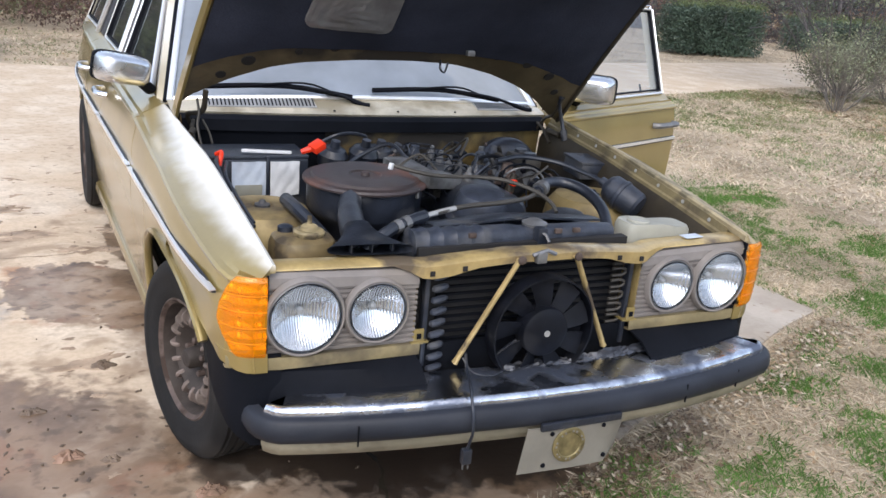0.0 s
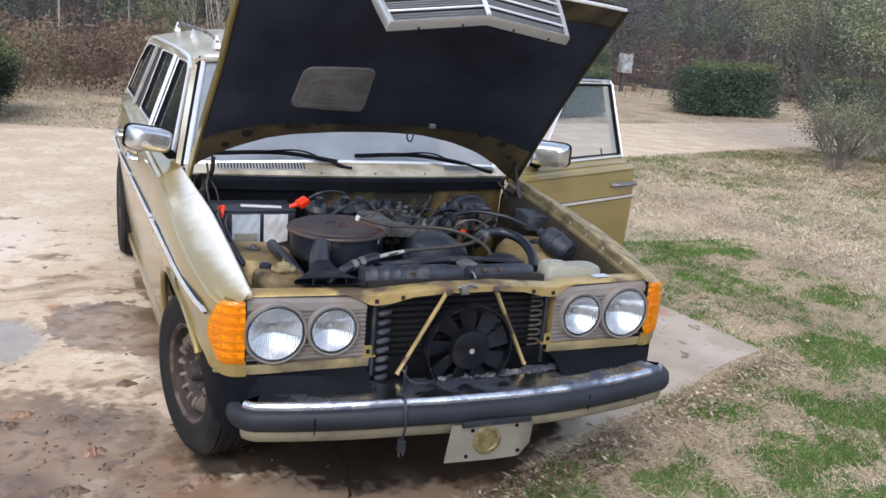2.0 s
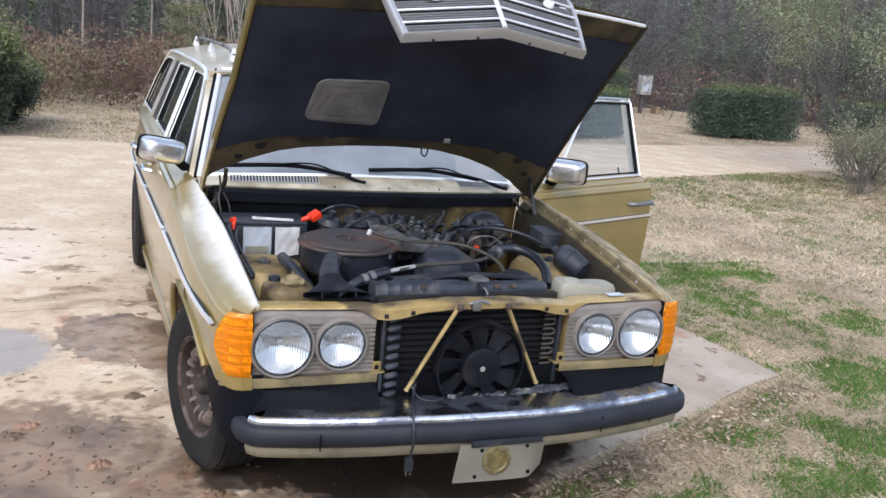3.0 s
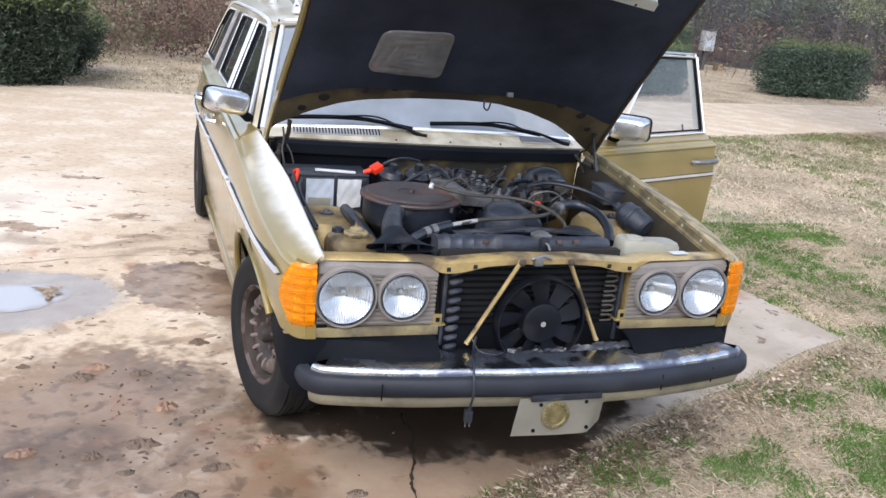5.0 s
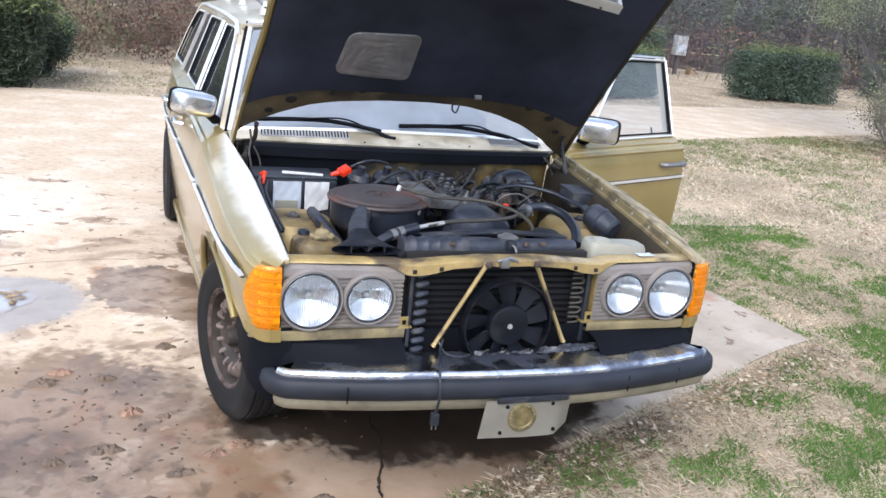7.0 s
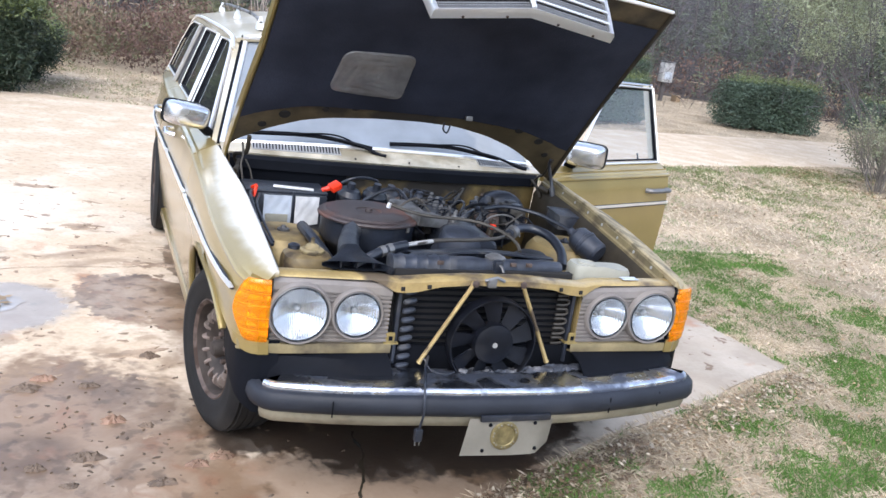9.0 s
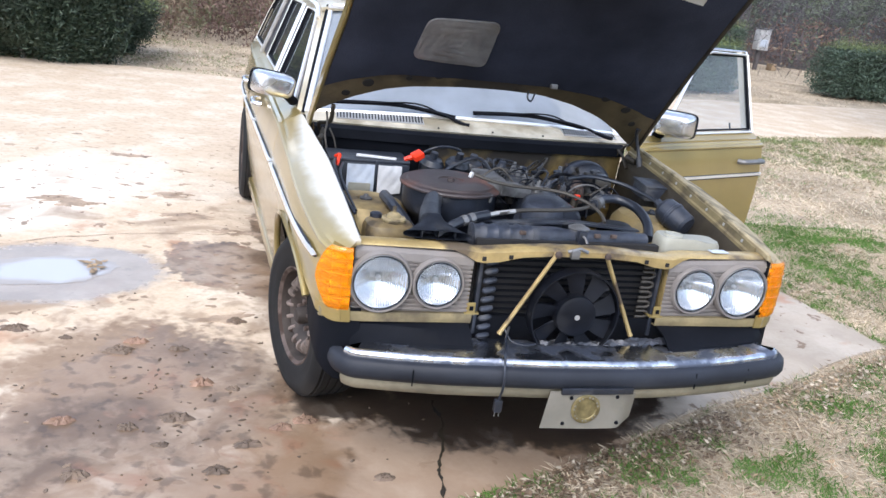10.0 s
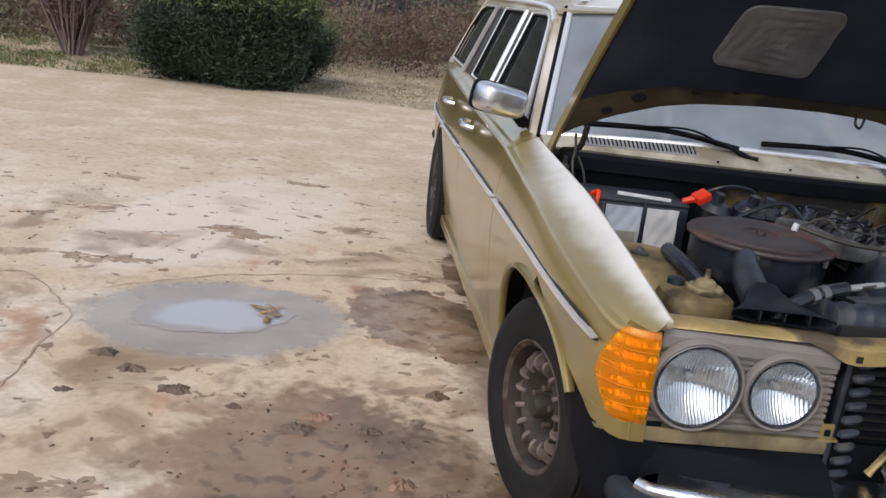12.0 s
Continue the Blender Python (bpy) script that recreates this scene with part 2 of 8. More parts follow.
def fluted(name, base, rough, metal, bands, depth):
    """Bright metal seen through moulded flutes: fine upright waves and a slower unevenness."""
    m = bpy.data.materials.new(name)
    m.use_nodes = True
    n, l = m.node_tree.nodes, m.node_tree.links
    b = n["Principled BSDF"]
    b.inputs["Base Color"].default_value = (*base, 1)
    b.inputs["Roughness"].default_value, b.inputs["Metallic"].default_value = rough, metal
    co = n.new("ShaderNodeTexCoord").outputs["Object"]
    w, ns, ad, bp = (n.new(k) for k in ("ShaderNodeTexWave", "ShaderNodeTexNoise", "ShaderNodeMath", "ShaderNodeBump"))
    w.bands_direction = "X"
    w.inputs["Scale"].default_value, w.inputs["Distortion"].default_value, w.inputs["Detail"].default_value = bands, 0.5, 1.0
    ns.inputs["Scale"].default_value, ns.inputs["Detail"].default_value = 55.0, 3.0
    l.new(co, w.inputs["Vector"])
    l.new(co, ns.inputs["Vector"])
    ad.operation = "ADD"
    l.new(w.outputs["Fac"], ad.inputs[0])
    l.new(ns.outputs["Fac"], ad.inputs[1])
    l.new(ad.outputs[0], bp.inputs["Height"])
    bp.inputs["Strength"].default_value, bp.inputs["Distance"].default_value = depth, 0.002
    l.new(bp.outputs["Normal"], b.inputs["Normal"])
    return m


def amber_glass():
    """Clear orange lens plastic."""
    m = bpy.data.materials.new("amber_plastic")
    m.use_nodes = True
    b = m.node_tree.nodes["Principled BSDF"]
    b.inputs["Base Color"].default_value = (1.0, 0.42, 0.008, 1)
    b.inputs["Transmission Weight"].default_value, b.inputs["IOR"].default_value, b.inputs["Roughness"].default_value = 0.80, 1.45, 0.16
    return m


AMBER = amber_glass()
LENS = glass("lamp_glass", (0.90, 0.92, 0.93), 1.0, 1.5, 0.06, 0.10)
REFLECT = fluted("lamp_reflector", (0.74, 0.75, 0.77), 0.19, 1.0, 46.0, 0.40)
SIGNALBACK = fluted("signal_reflector", (0.80, 0.78, 0.74), 0.10, 1.0, 24.0, 1.0)


# ---- building kit ----
def sharpen(me, angle=35):
    for p in me.polygons:
        p.use_smooth = True
    me.set_sharp_from_angle(angle=radians(angle))


def part(name, bm, material, parent, label="", kind="", angle=35, xf=None):
    """Links a bmesh, in the place's own coordinates, as one mesh under a thing or a part."""
    bmesh.ops.recalc_face_normals(bm, faces=bm.faces)
    if xf is not None:
        bm.transform(xf)
    me = bpy.data.meshes.new(name)
    bm.to_mesh(me)
    bm.free()
    me.materials.append(material)
    sharpen(me, angle)
    ob = new(name, me)
    if parent is not None:
        ob.parent = parent
        if parent.type == "EMPTY":
            ob.matrix_parent_inverse = Matrix.Translation(parent.location).inverted()
    if label:
        ob["label"] = label
    if kind:
        ob["kind"] = kind
    return ob


def thing(name, place, label, category, group="", kind=""):
    ob = new(name)
    ob.location = place
    ob.empty_display_size = 0.1
    return tagged(ob, label, category, group, kind)


def B():
    return bmesh.new()


def box(bm, c, s, bevel=0.0, turn=None):
    """A block with centre c and size s; turn: degrees about x, y, z."""
    m = pose(*c, *(turn or (0, 0, 0))) @ Matrix.Diagonal((*s, 1))
    r = bmesh.ops.create_cube(bm, size=1, matrix=m)
    if bevel:
        edges = list({e for v in r["verts"] for e in v.link_edges})
        bmesh.ops.bevel(bm, geom=edges, offset=bevel, segments=2, affect="EDGES", profile=0.6)
    return bm


def skin(bm, rings, closed=True, caps=True):
    """Quads between rings of equally many points."""
    vs = [[bm.verts.new(p) for p in r] for r in rings]
    n = len(rings[0])
    for a, b in zip(vs, vs[1:]):
        for i in range(n if closed else n - 1):
            j = (i + 1) % n
            try:
                bm.faces.new((a[i], a[j], b[j], b[i]))
            except ValueError:
                pass
    if caps and closed:
        bm.faces.new(vs[0][::-1])
        bm.faces.new(vs[-1])
    return bm


def tube(bm, pts, r, n=10, flat=1.0):
    """A round hose or bar through the points; r: a radius, or one for each point; flat squeezes it."""
    pts = [Vector(p) for p in pts]
    rs = r if isinstance(r, (list, tuple)) else [r] * len(pts)
    up, rings = None, []
    for i, p in enumerate(pts):
        d = (pts[min(i + 1, len(pts) - 1)] - pts[max(i - 1, 0)]).normalized()
        if up is None:
            up = d.cross(Vector((0, 0, 1)) if abs(d.z) < 0.9 else Vector((1, 0, 0))).normalized()
        else:
            up = (up - d * up.dot(d)).normalized()
        side = d.cross(up)
        rings.append([p + (up * math.cos(a) + side * flat * math.sin(a)) * rs[i] for a in (2 * math.pi * k / n for k in range(n))])
    return skin(bm, rings)


def bend(pts, steps=6):
    """A smooth line through the points."""
    pts = [Vector(p) for p in pts]
    ext = [2 * pts[0] - pts[1], *pts, 2 * pts[-1] - pts[-2]]
    out = []
    for a, b, c, d in zip(ext, ext[1:], ext[2:], ext[3:]):
        for k in range(steps):
            t = k / steps
            out.append(0.5 * ((2 * b) + (c - a) * t + (2 * a - 5 * b + 4 * c - d) * t * t + (3 * b - a - 3 * c + d) * t ** 3))
    return out + [pts[-1]]


def lathe(bm, c, axis, profile, n=32, caps=True):
    """Turns (radius, along) pairs about the axis through c."""
    axis = Vector(axis).normalized()
    u = axis.cross(Vector((0, 0, 1)) if abs(axis.z) < 0.9 else Vector((1, 0, 0))).normalized()
    v = axis.cross(u)
    c = Vector(c)
    rings = [[c + axis * h + (u * math.cos(a) + v * math.sin(a)) * max(r, 1e-4) for a in (2 * math.pi * k / n for k in range(n))] for r, h in profile]
    return skin(bm, rings, True, caps)


def sheet(bm, grid, thick=0.0, way=None):
    """A surface from rows of points, given thickness along -way (or its own normal)."""
    skin(bm, grid, False, False)
    if thick:
        bmesh.ops.recalc_face_normals(bm, faces=bm.faces)
        bmesh.ops.solidify(bm, geom=list(bm.faces), thickness=thick)
    return bm


def lerp(a, b, t):
    return a + (b - a) * t


def curve(x, pairs):
    """Straight-line interpolation in (x, value) pairs."""
    return float(np.interp(x, [p[0] for p in pairs], [p[1] for p in pairs]))


# ---- the station wagon: body ----
car = thing("station_wagon", (0, 2.3, 0), "old gold estate car with raised bonnet and open front door", "car")
AXLE_F, AXLE_R, ARCH, WHEEL_Z = 0.885, 3.67, 0.365, 0.312


def width(y):
    return 0.893 - 0.062 * max(0, (0.95 - y) / 0.7) ** 2 - 0.06 * max(0, (0.335 - y) / 0.08) ** 2 - 0.05 * max(0, (y - 3.9) / 0.8) ** 2


def spread(y, s):
    """The driver's-side rear stands a little further out than the other."""
    return 0.022 * min(2.5, max(0.0, y - 0.9)) if s < 0 else 0.0


def top(y):
    return curve(y, [(0.25, 0.820), (0.6, 0.869), (1.0, 0.917), (1.30, 0.937), (1.56, 0.954), (1.62, 0.957), (2.6, 0.962), (4.0, 0.995), (4.7, 0.995)])


def inner(y):
    return curve(y, [(0.25, 0.722), (0.9, 0.742), (1.56, 0.780), (1.75, 0.790), (4.0, 0.785), (4.7, 0.75)])


def flank_x(z, y, s=1):
    w = width(y) + spread(y, s)
    return w - curve(z, [(0.2, 0.055), (0.42, 0.02), (0.62, 0.003), (0.76, 0.0), (0.90, 0.012)])


def arch_z(y):
    """The front wheel opening: broad, with full shoulders."""
    u = abs(y - 0.845) / (0.45 if y < 0.845 else 0.42)
    return WHEEL_Z + 0.373 * max(0.0, 1 - u ** 2.6) ** 0.28


def low(y):
    front = 0.554 + 0.3 * (y - 0.256)
    if y < 0.845:
        return max(arch_z(y), front)
    if y < 1.265:
        return arch_z(y)
    if abs(y - AXLE_R) < ARCH:
        return WHEEL_Z + ARCH * math.sqrt(1 - ((y - AXLE_R) / ARCH) ** 2)
    return 0.215


def flank_ring(y, s, bottom=None):
    t, w, i = top(y), width(y) + spread(y, s), inner(y)
    w -= 0.55 * spread(y, s)
    tr = curve(y, [(1.0, 0.917), (1.62, 0.955)]) if 1.0 < y < 1.62 else t
    zl = low(y) if bottom is None else bottom
    pts = [(i, t - 0.012), (i, t + 0.006), (i + 0.008, t + 0.010), (lerp(i, w, 0.4), t - 0.010), (lerp(i, w, 0.66), t - 0.024), (w - 0.032, tr - 0.034), (w - 0.016, tr - 0.038),
           (w - 0.010, tr - 0.044), (w - 0.011, tr - 0.050), (w - 0.020, tr - 0.057), (w - 0.013, tr - 0.09)]
    z0 = tr - 0.12
    for k in range(7):
        z = lerp(z0, zl, k / 6)
        pts.append((flank_x(z, y, s) - 0.55 * spread(y, s) * min(1.0, max(0.0, (z - 0.70) / 0.17)), z))
    return [(s * x, y, z) for x, z in pts]


def stations(a, b, step=0.05):
    ys = list(np.arange(a, b, step)) + [b]
    for k in range(41):
        u = -math.cos(math.pi * k / 40) * 0.9999
        ys += [0.845 + u * (0.45 if u < 0 else 0.42), AXLE_R + u * ARCH]
    ys += [1.2655, AXLE_R - ARCH - 0.0005, AXLE_R + ARCH + 0.0005]
    return sorted(y for y in set(round(float(v), 5) for v in ys) if a <= y <= b)


def panel(name, a, b, s, parent=car, label=""):
    bm = B()
    sheet(bm, [flank_ring(y, s) for y in stations(a, b)], 0.012)
    return part(name, bm, PAINT, parent, label, angle=28)


fenders = {}
for s in (-1, 1):
    fenders[s] = panel("front_fender", 0.256, 1.588, s, label="gold wing with worn top, toned for sky glare")
    # sky glare is painted on the near wing only; the far one stays dull
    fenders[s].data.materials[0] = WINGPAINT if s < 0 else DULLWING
    # rolled lip of the wheel arch
    bm = B()
    us = [-math.cos(a) for a in np.linspace(0.46, math.pi - 0.02, 40)]
    ys = [0.845 + u * (0.45 if u < 0 else 0.42) for u in us]
    pts = [(s * (flank_x(arch_z(y), y, s) + 0.001), y, arch_z(y)) for y in ys]
    tube(bm, pts, 0.014, 8, 0.75)
    part("wheel_arch_lip", bm, PAINT, fenders[s])
    # wheel housing
    for c in (AXLE_F, AXLE_R):
        bm = B()
        rings = []
        for a in np.linspace(0.42, math.pi + 0.15, 20):
            y, z = c - (ARCH + 0.03) * math.cos(a), WHEEL_Z + (ARCH + 0.004) * math.sin(a)
            rings.append([(s * x, y, z) for x in (0.835, 0.75, 0.58)])
        skin(bm, rings, False, False)
        part("wheel_housing", bm, DARK, car)

for s in (-1, 1):
    if s < 0:
        closed_door = d = panel("front_door", 1.594, 2.662, s, label="closed gold front door with chrome handle")
        doors = [d, panel("rear_door", 2.668, 3.52, s, label="closed gold rear door with chrome handle")]
    else:
        doors = [None, panel("rear_door", 2.668, 3.52, s, label="closed gold rear door with chrome handle")]
    quarter = panel("rear_quarter", 3.526, 4.70, s)
    for ob, y0 in zip(doors, (2.66, 3.44)):
        if ob is None:
            continue
        bm = B()
        y0 -= 0.10
        x = width(y0 - 0.1) + spread(y0 - 0.1, s) - 0.002
        tube(bm, bend([(s * (x - 0.012), y0 - 0.19, 0.858), (s * (x + 0.026), y0 - 0.17, 0.862), (s * (x + 0.030), y0 - 0.09, 0.862), (s * (x + 0.024), y0 - 0.02, 0.860), (s * (x - 0.012), y0, 0.858)], 4), 0.015, 8, 0.8)
        part("door_handle", bm, MIRRORSHELL, ob, "dull chrome pull handle")
    # rubbing strip: chrome on black, panel by panel
    for a, b, ob in ((0.345, 1.575, fenders[s]), (1.605, 2.65, doors[0]), (2.68, 3.51, doors[1]), (3.54, 4.62, quarter)):
        if ob is None:
            continue
        for nm, m, z1, hh, out in (("rubber_strip", RUBBER, 0.750, 0.0135, 0.006), ("chrome_strip", BRIGHT, 0.753, 0.0085, 0.012)):
            bm = B()
            rings = []
            for y in np.linspace(a, b, 14):
                end = min(1, (y - a) / 0.04 + 0.25, (b - y) / 0.02 + 0.4)
                x, zz = flank_x(0.74, y, s), z1 - (0.02 * max(0, y - 0.9) if s < 0 else 0) - 0.03 * max(0, 0.75 - y)
                rings.append([(s * (x - 0.004), y, zz - hh * end), (s * (x + out), y, zz - hh * 0.7 * end), (s * (x + out), y, zz + hh * 0.7 * end), (s * (x - 0.004), y, zz + hh * end)])
            skin(bm, rings)
            part(nm, bm, m, ob)
    # sill
    bm = B()
    box(bm, (s * 0.81 - (0.041 if s < 0 else 0), 2.27, 0.205), (0.07, 2.05, 0.06), 0.015, (0, 0, 1.7 if s < 0 else 0))
    part("sill", bm, PAINT, car)

# ---- cabin: pillars, roof, glass ----
GX0, GX1, GZ0, GZ1 = 0.792, 0.648, 0.965, 1.372


def cabin_spread(y, s):
    return 0.022 * max(0.0, y - 1.6) if s < 0 else 0.0


def side_at(y, z, s, out=0.0):
    """A point on the leaning plane of the side windows."""
    f = (z - GZ0) / (GZ1 - GZ0)
    return (s * (lerp(GX0, GX1, f) + out + cabin_spread(y, s)), y, z)


def window(s, corners, parent, pane=SIDEGLASS, outer=0.0, xf=None, lead=0.0, lead_metal=None):
    """A side window: a frame of bright trim with a black seal, and the pane, from (y, z) corners; lead: a stout bar on its front edge."""
    if lead:
        bm = B()
        (ya, za), (yb, zb) = corners[0], corners[-1]
        tube(bm, [side_at(lerp(ya, yb, f) - 0.012, lerp(za, zb, f), s, 0.008) for f in (-0.04, 0.5, 1.0)], lead, 8, 0.8)
        part("window_bar", bm, lead_metal, parent, xf=xf)
    ring = bend([side_at(y, z, s, 0.004 + outer) for y, z in corners] + [side_at(*corners[0], s, 0.004 + outer)], 1)
    bm = B()
    tube(bm, ring, 0.012, 6, 0.6)
    fr = part("window_frame", bm, BRIGHT, parent, "bright metal window surround", xf=xf)
    bm = B()
    c = (sum(y for y, z in corners) / len(corners), sum(z for y, z in corners) / len(corners))
    seal = [side_at(lerp(y, c[0], 0.05), lerp(z, c[1], 0.06), s, 0.001) for y, z in corners]
    tube(bm, seal + seal[:1], 0.011, 6, 0.5)
    part("window_seal", bm, BLACK, parent, xf=xf)
    bm = B()
    vs = [bm.verts.new(side_at(y, z, s, -0.004)) for y, z in corners]
    bm.faces.new(vs)
    g = part("pane", bm, pane, parent, xf=xf)
    g.visible_shadow = False
    return fr


WIN_F = [(1.83, 0.975), (2.635, 0.985), (2.625, 1.358), (2.34, 1.362), (2.27, 1.352), (2.22, 1.325)]
WIN_R = [(2.79, 0.985), (3.40, 0.99), (3.35, 1.355), (2.78, 1.362)]
WIN_Q = [(3.74, 0.995), (4.42, 1.0), (4.34, 1.19), (4.20, 1.325), (4.08, 1.350), (3.62, 1.356)]
for s in (-1, 1):
    if s < 0:
        window(s, WIN_F, d)
    window(s, WIN_R, doors[1] if s > 0 else bpy.data.objects["rear_door"], lead=0.019, lead_metal=BRIGHT)
    window(s, WIN_Q, car, lead=0.023, lead_metal=VENT)
    # frames of the doors and pillars behind the bright trim
    for nm, ys, m in (("centre_pillar", (2.64, 2.785, 2.775, 2.63), PLASTIC), ("rear_pillar", (3.405, 3.735, 3.615, 3.355), PLASTIC), ("tail_pillar", (4.43, 4.62, 4.34, 4.21), FADED)):
        bm = B()
        q = [side_at(ys[0], 0.95, s), side_at(ys[1], 0.95, s), side_at(ys[2], 1.365, s), side_at(ys[3], 1.365, s)]
        qi = [(p[0] * 0.96, p[1], p[2]) for p in q]
        skin(bm, [q, qi])
        part(nm, bm, m, car)
    # painted rail between the side windows and the roof gutter
    bm = B()
    rows = []
    for y in np.linspace(2.20, 4.30, 16):
        drop = 0.05 * max(0.0, (y - 3.95) / 0.35) ** 2 + 0.03 * max(0.0, (2.42 - y) / 0.22) ** 2
        rows.append([side_at(y, 1.350 - drop, s, -0.004), side_at(y, 1.362 - drop, s, 0.006), side_at(y, 1.385 - drop, s, 0.007), side_at(y, 1.398 - drop, s, 0.0)])
    sheet(bm, rows, 0.006)
    part("roof_side_rail", bm, FADED, car)
    # windscreen pillar
    bm = B()
    rings = []
    for f in np.linspace(0, 1, 9):
        y, z = lerp(1.655, 2.215, f), lerp(0.95, 1.392, f ** 0.97)
        x = lerp(0.775, 0.632, f)
        rings.append([(s * (x + 0.024), y + 0.075, z), (s * (x + 0.028), y + 0.018, z + 0.004), (s * (x - 0.012), y - 0.03, z + 0.004), (s * (x - 0.05), y, z - 0.01)])
    skin(bm, rings)
    part("windscreen_pillar", bm, FADED, car)
    bm = B()
    tube(bm, [(s * lerp(0.762, 0.618, f), lerp(1.637, 2.18, f), lerp(0.966, 1.394, f ** 0.97)) for f in np.linspace(0, 1, 9)], 0.013, 8, 0.7)
    part("windscreen_trim", bm, BRIGHT, car)
    bm = B()
    tube(bm, [(s * lerp(0.777, 0.634, f), lerp(1.640, 2.188, f), lerp(0.964, 1.402, f ** 0.97)) for f in np.linspace(0, 1, 9)], 0.008, 6, 0.9)
    part("pillar_seal", bm, BLACK, car)
    # gutter rail
    bm = B()
    tube(bm, bend([(s * (x + cabin_spread(y, s)), y, z) for x, y, z in ((0.668, 2.15, 1.345), (0.660, 2.27, 1.388), (0.656, 2.6, 1.402), (0.656, 3.2, 1.406), (0.652, 4.0, 1.395), (0.66, 4.28, 1.33), (0.69, 4.46, 1.20), (0.745, 4.60, 1.02))], 4), 0.011, 6, 0.8)
    part("gutter_rail", bm, BRIGHT, car)

bm = B()
rows = []
for y in np.linspace(2.16, 4.60, 18):
    lift = 0.098 - 0.05 * max(0, (2.5 - y) / 0.34) ** 2 - 0.07 * max(0, (y - 4.0) / 0.6) ** 2
    e = 0.0 - 0.03 * max(0, (y - 4.1) / 0.5) ** 2
    rows.append([((0.655 + cabin_spread(y, u)) * u, y - 0.07 * (1 - u * u) * max(0, (2.6 - y) / 0.44), 1.392 + e + lift * (1 - abs(u) ** 2.2)) for u in np.linspace(-1, 1, 21)])
sheet(bm, rows, 0.02)
part("roof", bm, FADED, car)
bm = B()
skin(bm, [[(0.64 * u, 2.135 - 0.07 * (1 - u * u), 1.396 + 0.024 * (1 - u * u) + dz) for u in np.linspace(-1, 1, 15)] for dz in (-0.004, 0.012)], False, False)
bmesh.ops.solidify(bm, geom=list(bm.faces), thickness=0.012)
part("windscreen_header", bm, BRIGHT, car)

# windscreen
bm = B()
rows = []
for f in np.linspace(0, 1, 10):
    rows.append([(lerp(0.745, 0.607, f) * u, lerp(1.65, 2.19, f) - lerp(0.115, 0.075, f) * (1 - u * u), lerp(0.972, 1.398, f) + lerp(0.035, 0.026, f) * (1 - u * u)) for u in np.linspace(-1, 1, 21)])
sheet(bm, rows)
ws = part("windscreen", bm, WINDSCREEN, car, "broad curved windscreen reflecting a pale sky")
ws.visible_shadow = False
for nm, f, r in (("windscreen_lower_trim", 0, 0.012), ("windscreen_upper_trim", 1, 0.013)):
    bm = B()
    tube(bm, [(lerp(0.745, 0.607, f) * u, lerp(1.645, 2.185, f) - lerp(0.115, 0.075, f) * (1 - u * u), lerp(0.974, 1.402, f) + lerp(0.035, 0.026, f) * (1 - u * u)) for u in np.linspace(-1, 1, 21)], r, 8, 0.8)
    part(nm, bm, BRIGHT, car)

# tail, floor and dashboard close the cabin
bm = B()
skin(bm, [[(x, y, z) for x in np.linspace(-w - 0.06, w, 5)] for y, z, w in ((4.72, 0.40, 0.72), (4.78, 0.62, 0.74), (4.76, 0.95, 0.73), (4.56, 1.36, 0.60))], False, False)
bmesh.ops.solidify(bm, geom=list(bm.faces), thickness=0.03)
part("tailgate", bm, PAINT, car)
bm = B()
box(bm, (0, 2.95, 0.27), (1.56, 3.3, 0.05))
part("floor_pan", bm, CABIN, car)
bm = B()
skin(bm, [[(x, y, z) for x in np.linspace(-0.74, 0.74, 5)] for y, z in ((1.62, 0.3), (1.64, 0.90), (1.78, 0.955), (2.0, 0.93), (2.05, 0.78))], False, False)
bmesh.ops.solidify(bm, geom=list(bm.faces), thickness=0.02)
part("dashboard", bm, CABIN, car)
for x in (-0.38, 0.38):
    bm = B()
    box(bm, (x, 2.55, 0.50), (0.5, 0.52, 0.16), 0.05)
    box(bm, (x, 2.84, 0.80), (0.5, 0.14, 0.58), 0.05, (-12, 0, 0))
    part("seat", bm, CABIN, car)
bm = B()
tube(bm, [(s2 * 0.80, 4.84 - 0.0, z) for s2, z in ((-1, 0.44),)] + [(-0.70, 4.90, 0.44), (0.70, 4.90, 0.44), (0.80, 4.84, 0.44)], 0.05, 10)
tube(bm, [(-0.80, 4.84, 0.44), (-0.868, 4.74, 0.44)], [0.05, 0.045], 10)
part("rear_bumper", bm, RUBBER, car)

# roof rails
for s in (-1, 1):
    rail = None
    bm = B()
    tube(bm, bend([(s * 0.53, 2.34, 1.468), (s * 0.535, 2.6, 1.498), (s * 0.535, 3.4, 1.502), (s * 0.53, 4.0, 1.495), (s * 0.525, 4.24, 1.462)], 5), 0.009, 8)
    rail = part("roof_rail", bm, GREY, car)
    for y in (2.37, 3.32, 4.2):
        bm = B()
        skin(bm, [[(s * 0.53 + dx * k, y + dy * k, z) for dx, dy in ((-0.018, -0.042), (0.018, -0.042), (0.018, 0.042), (-0.018, 0.042))] for k, z in ((1.0, 1.435), (0.85, 1.458), (0.42, 1.484), (0.25, 1.500))])
        part("rail_foot", bm, WHITE, rail, "pale plastic rail foot")

# cowl
COWL_Y0, COWL_Y1 = (lambda x: 1.43 + 0.11 * (x / 0.74) ** 2), (lambda x: 1.53 + 0.11 * (x / 0.74) ** 2)


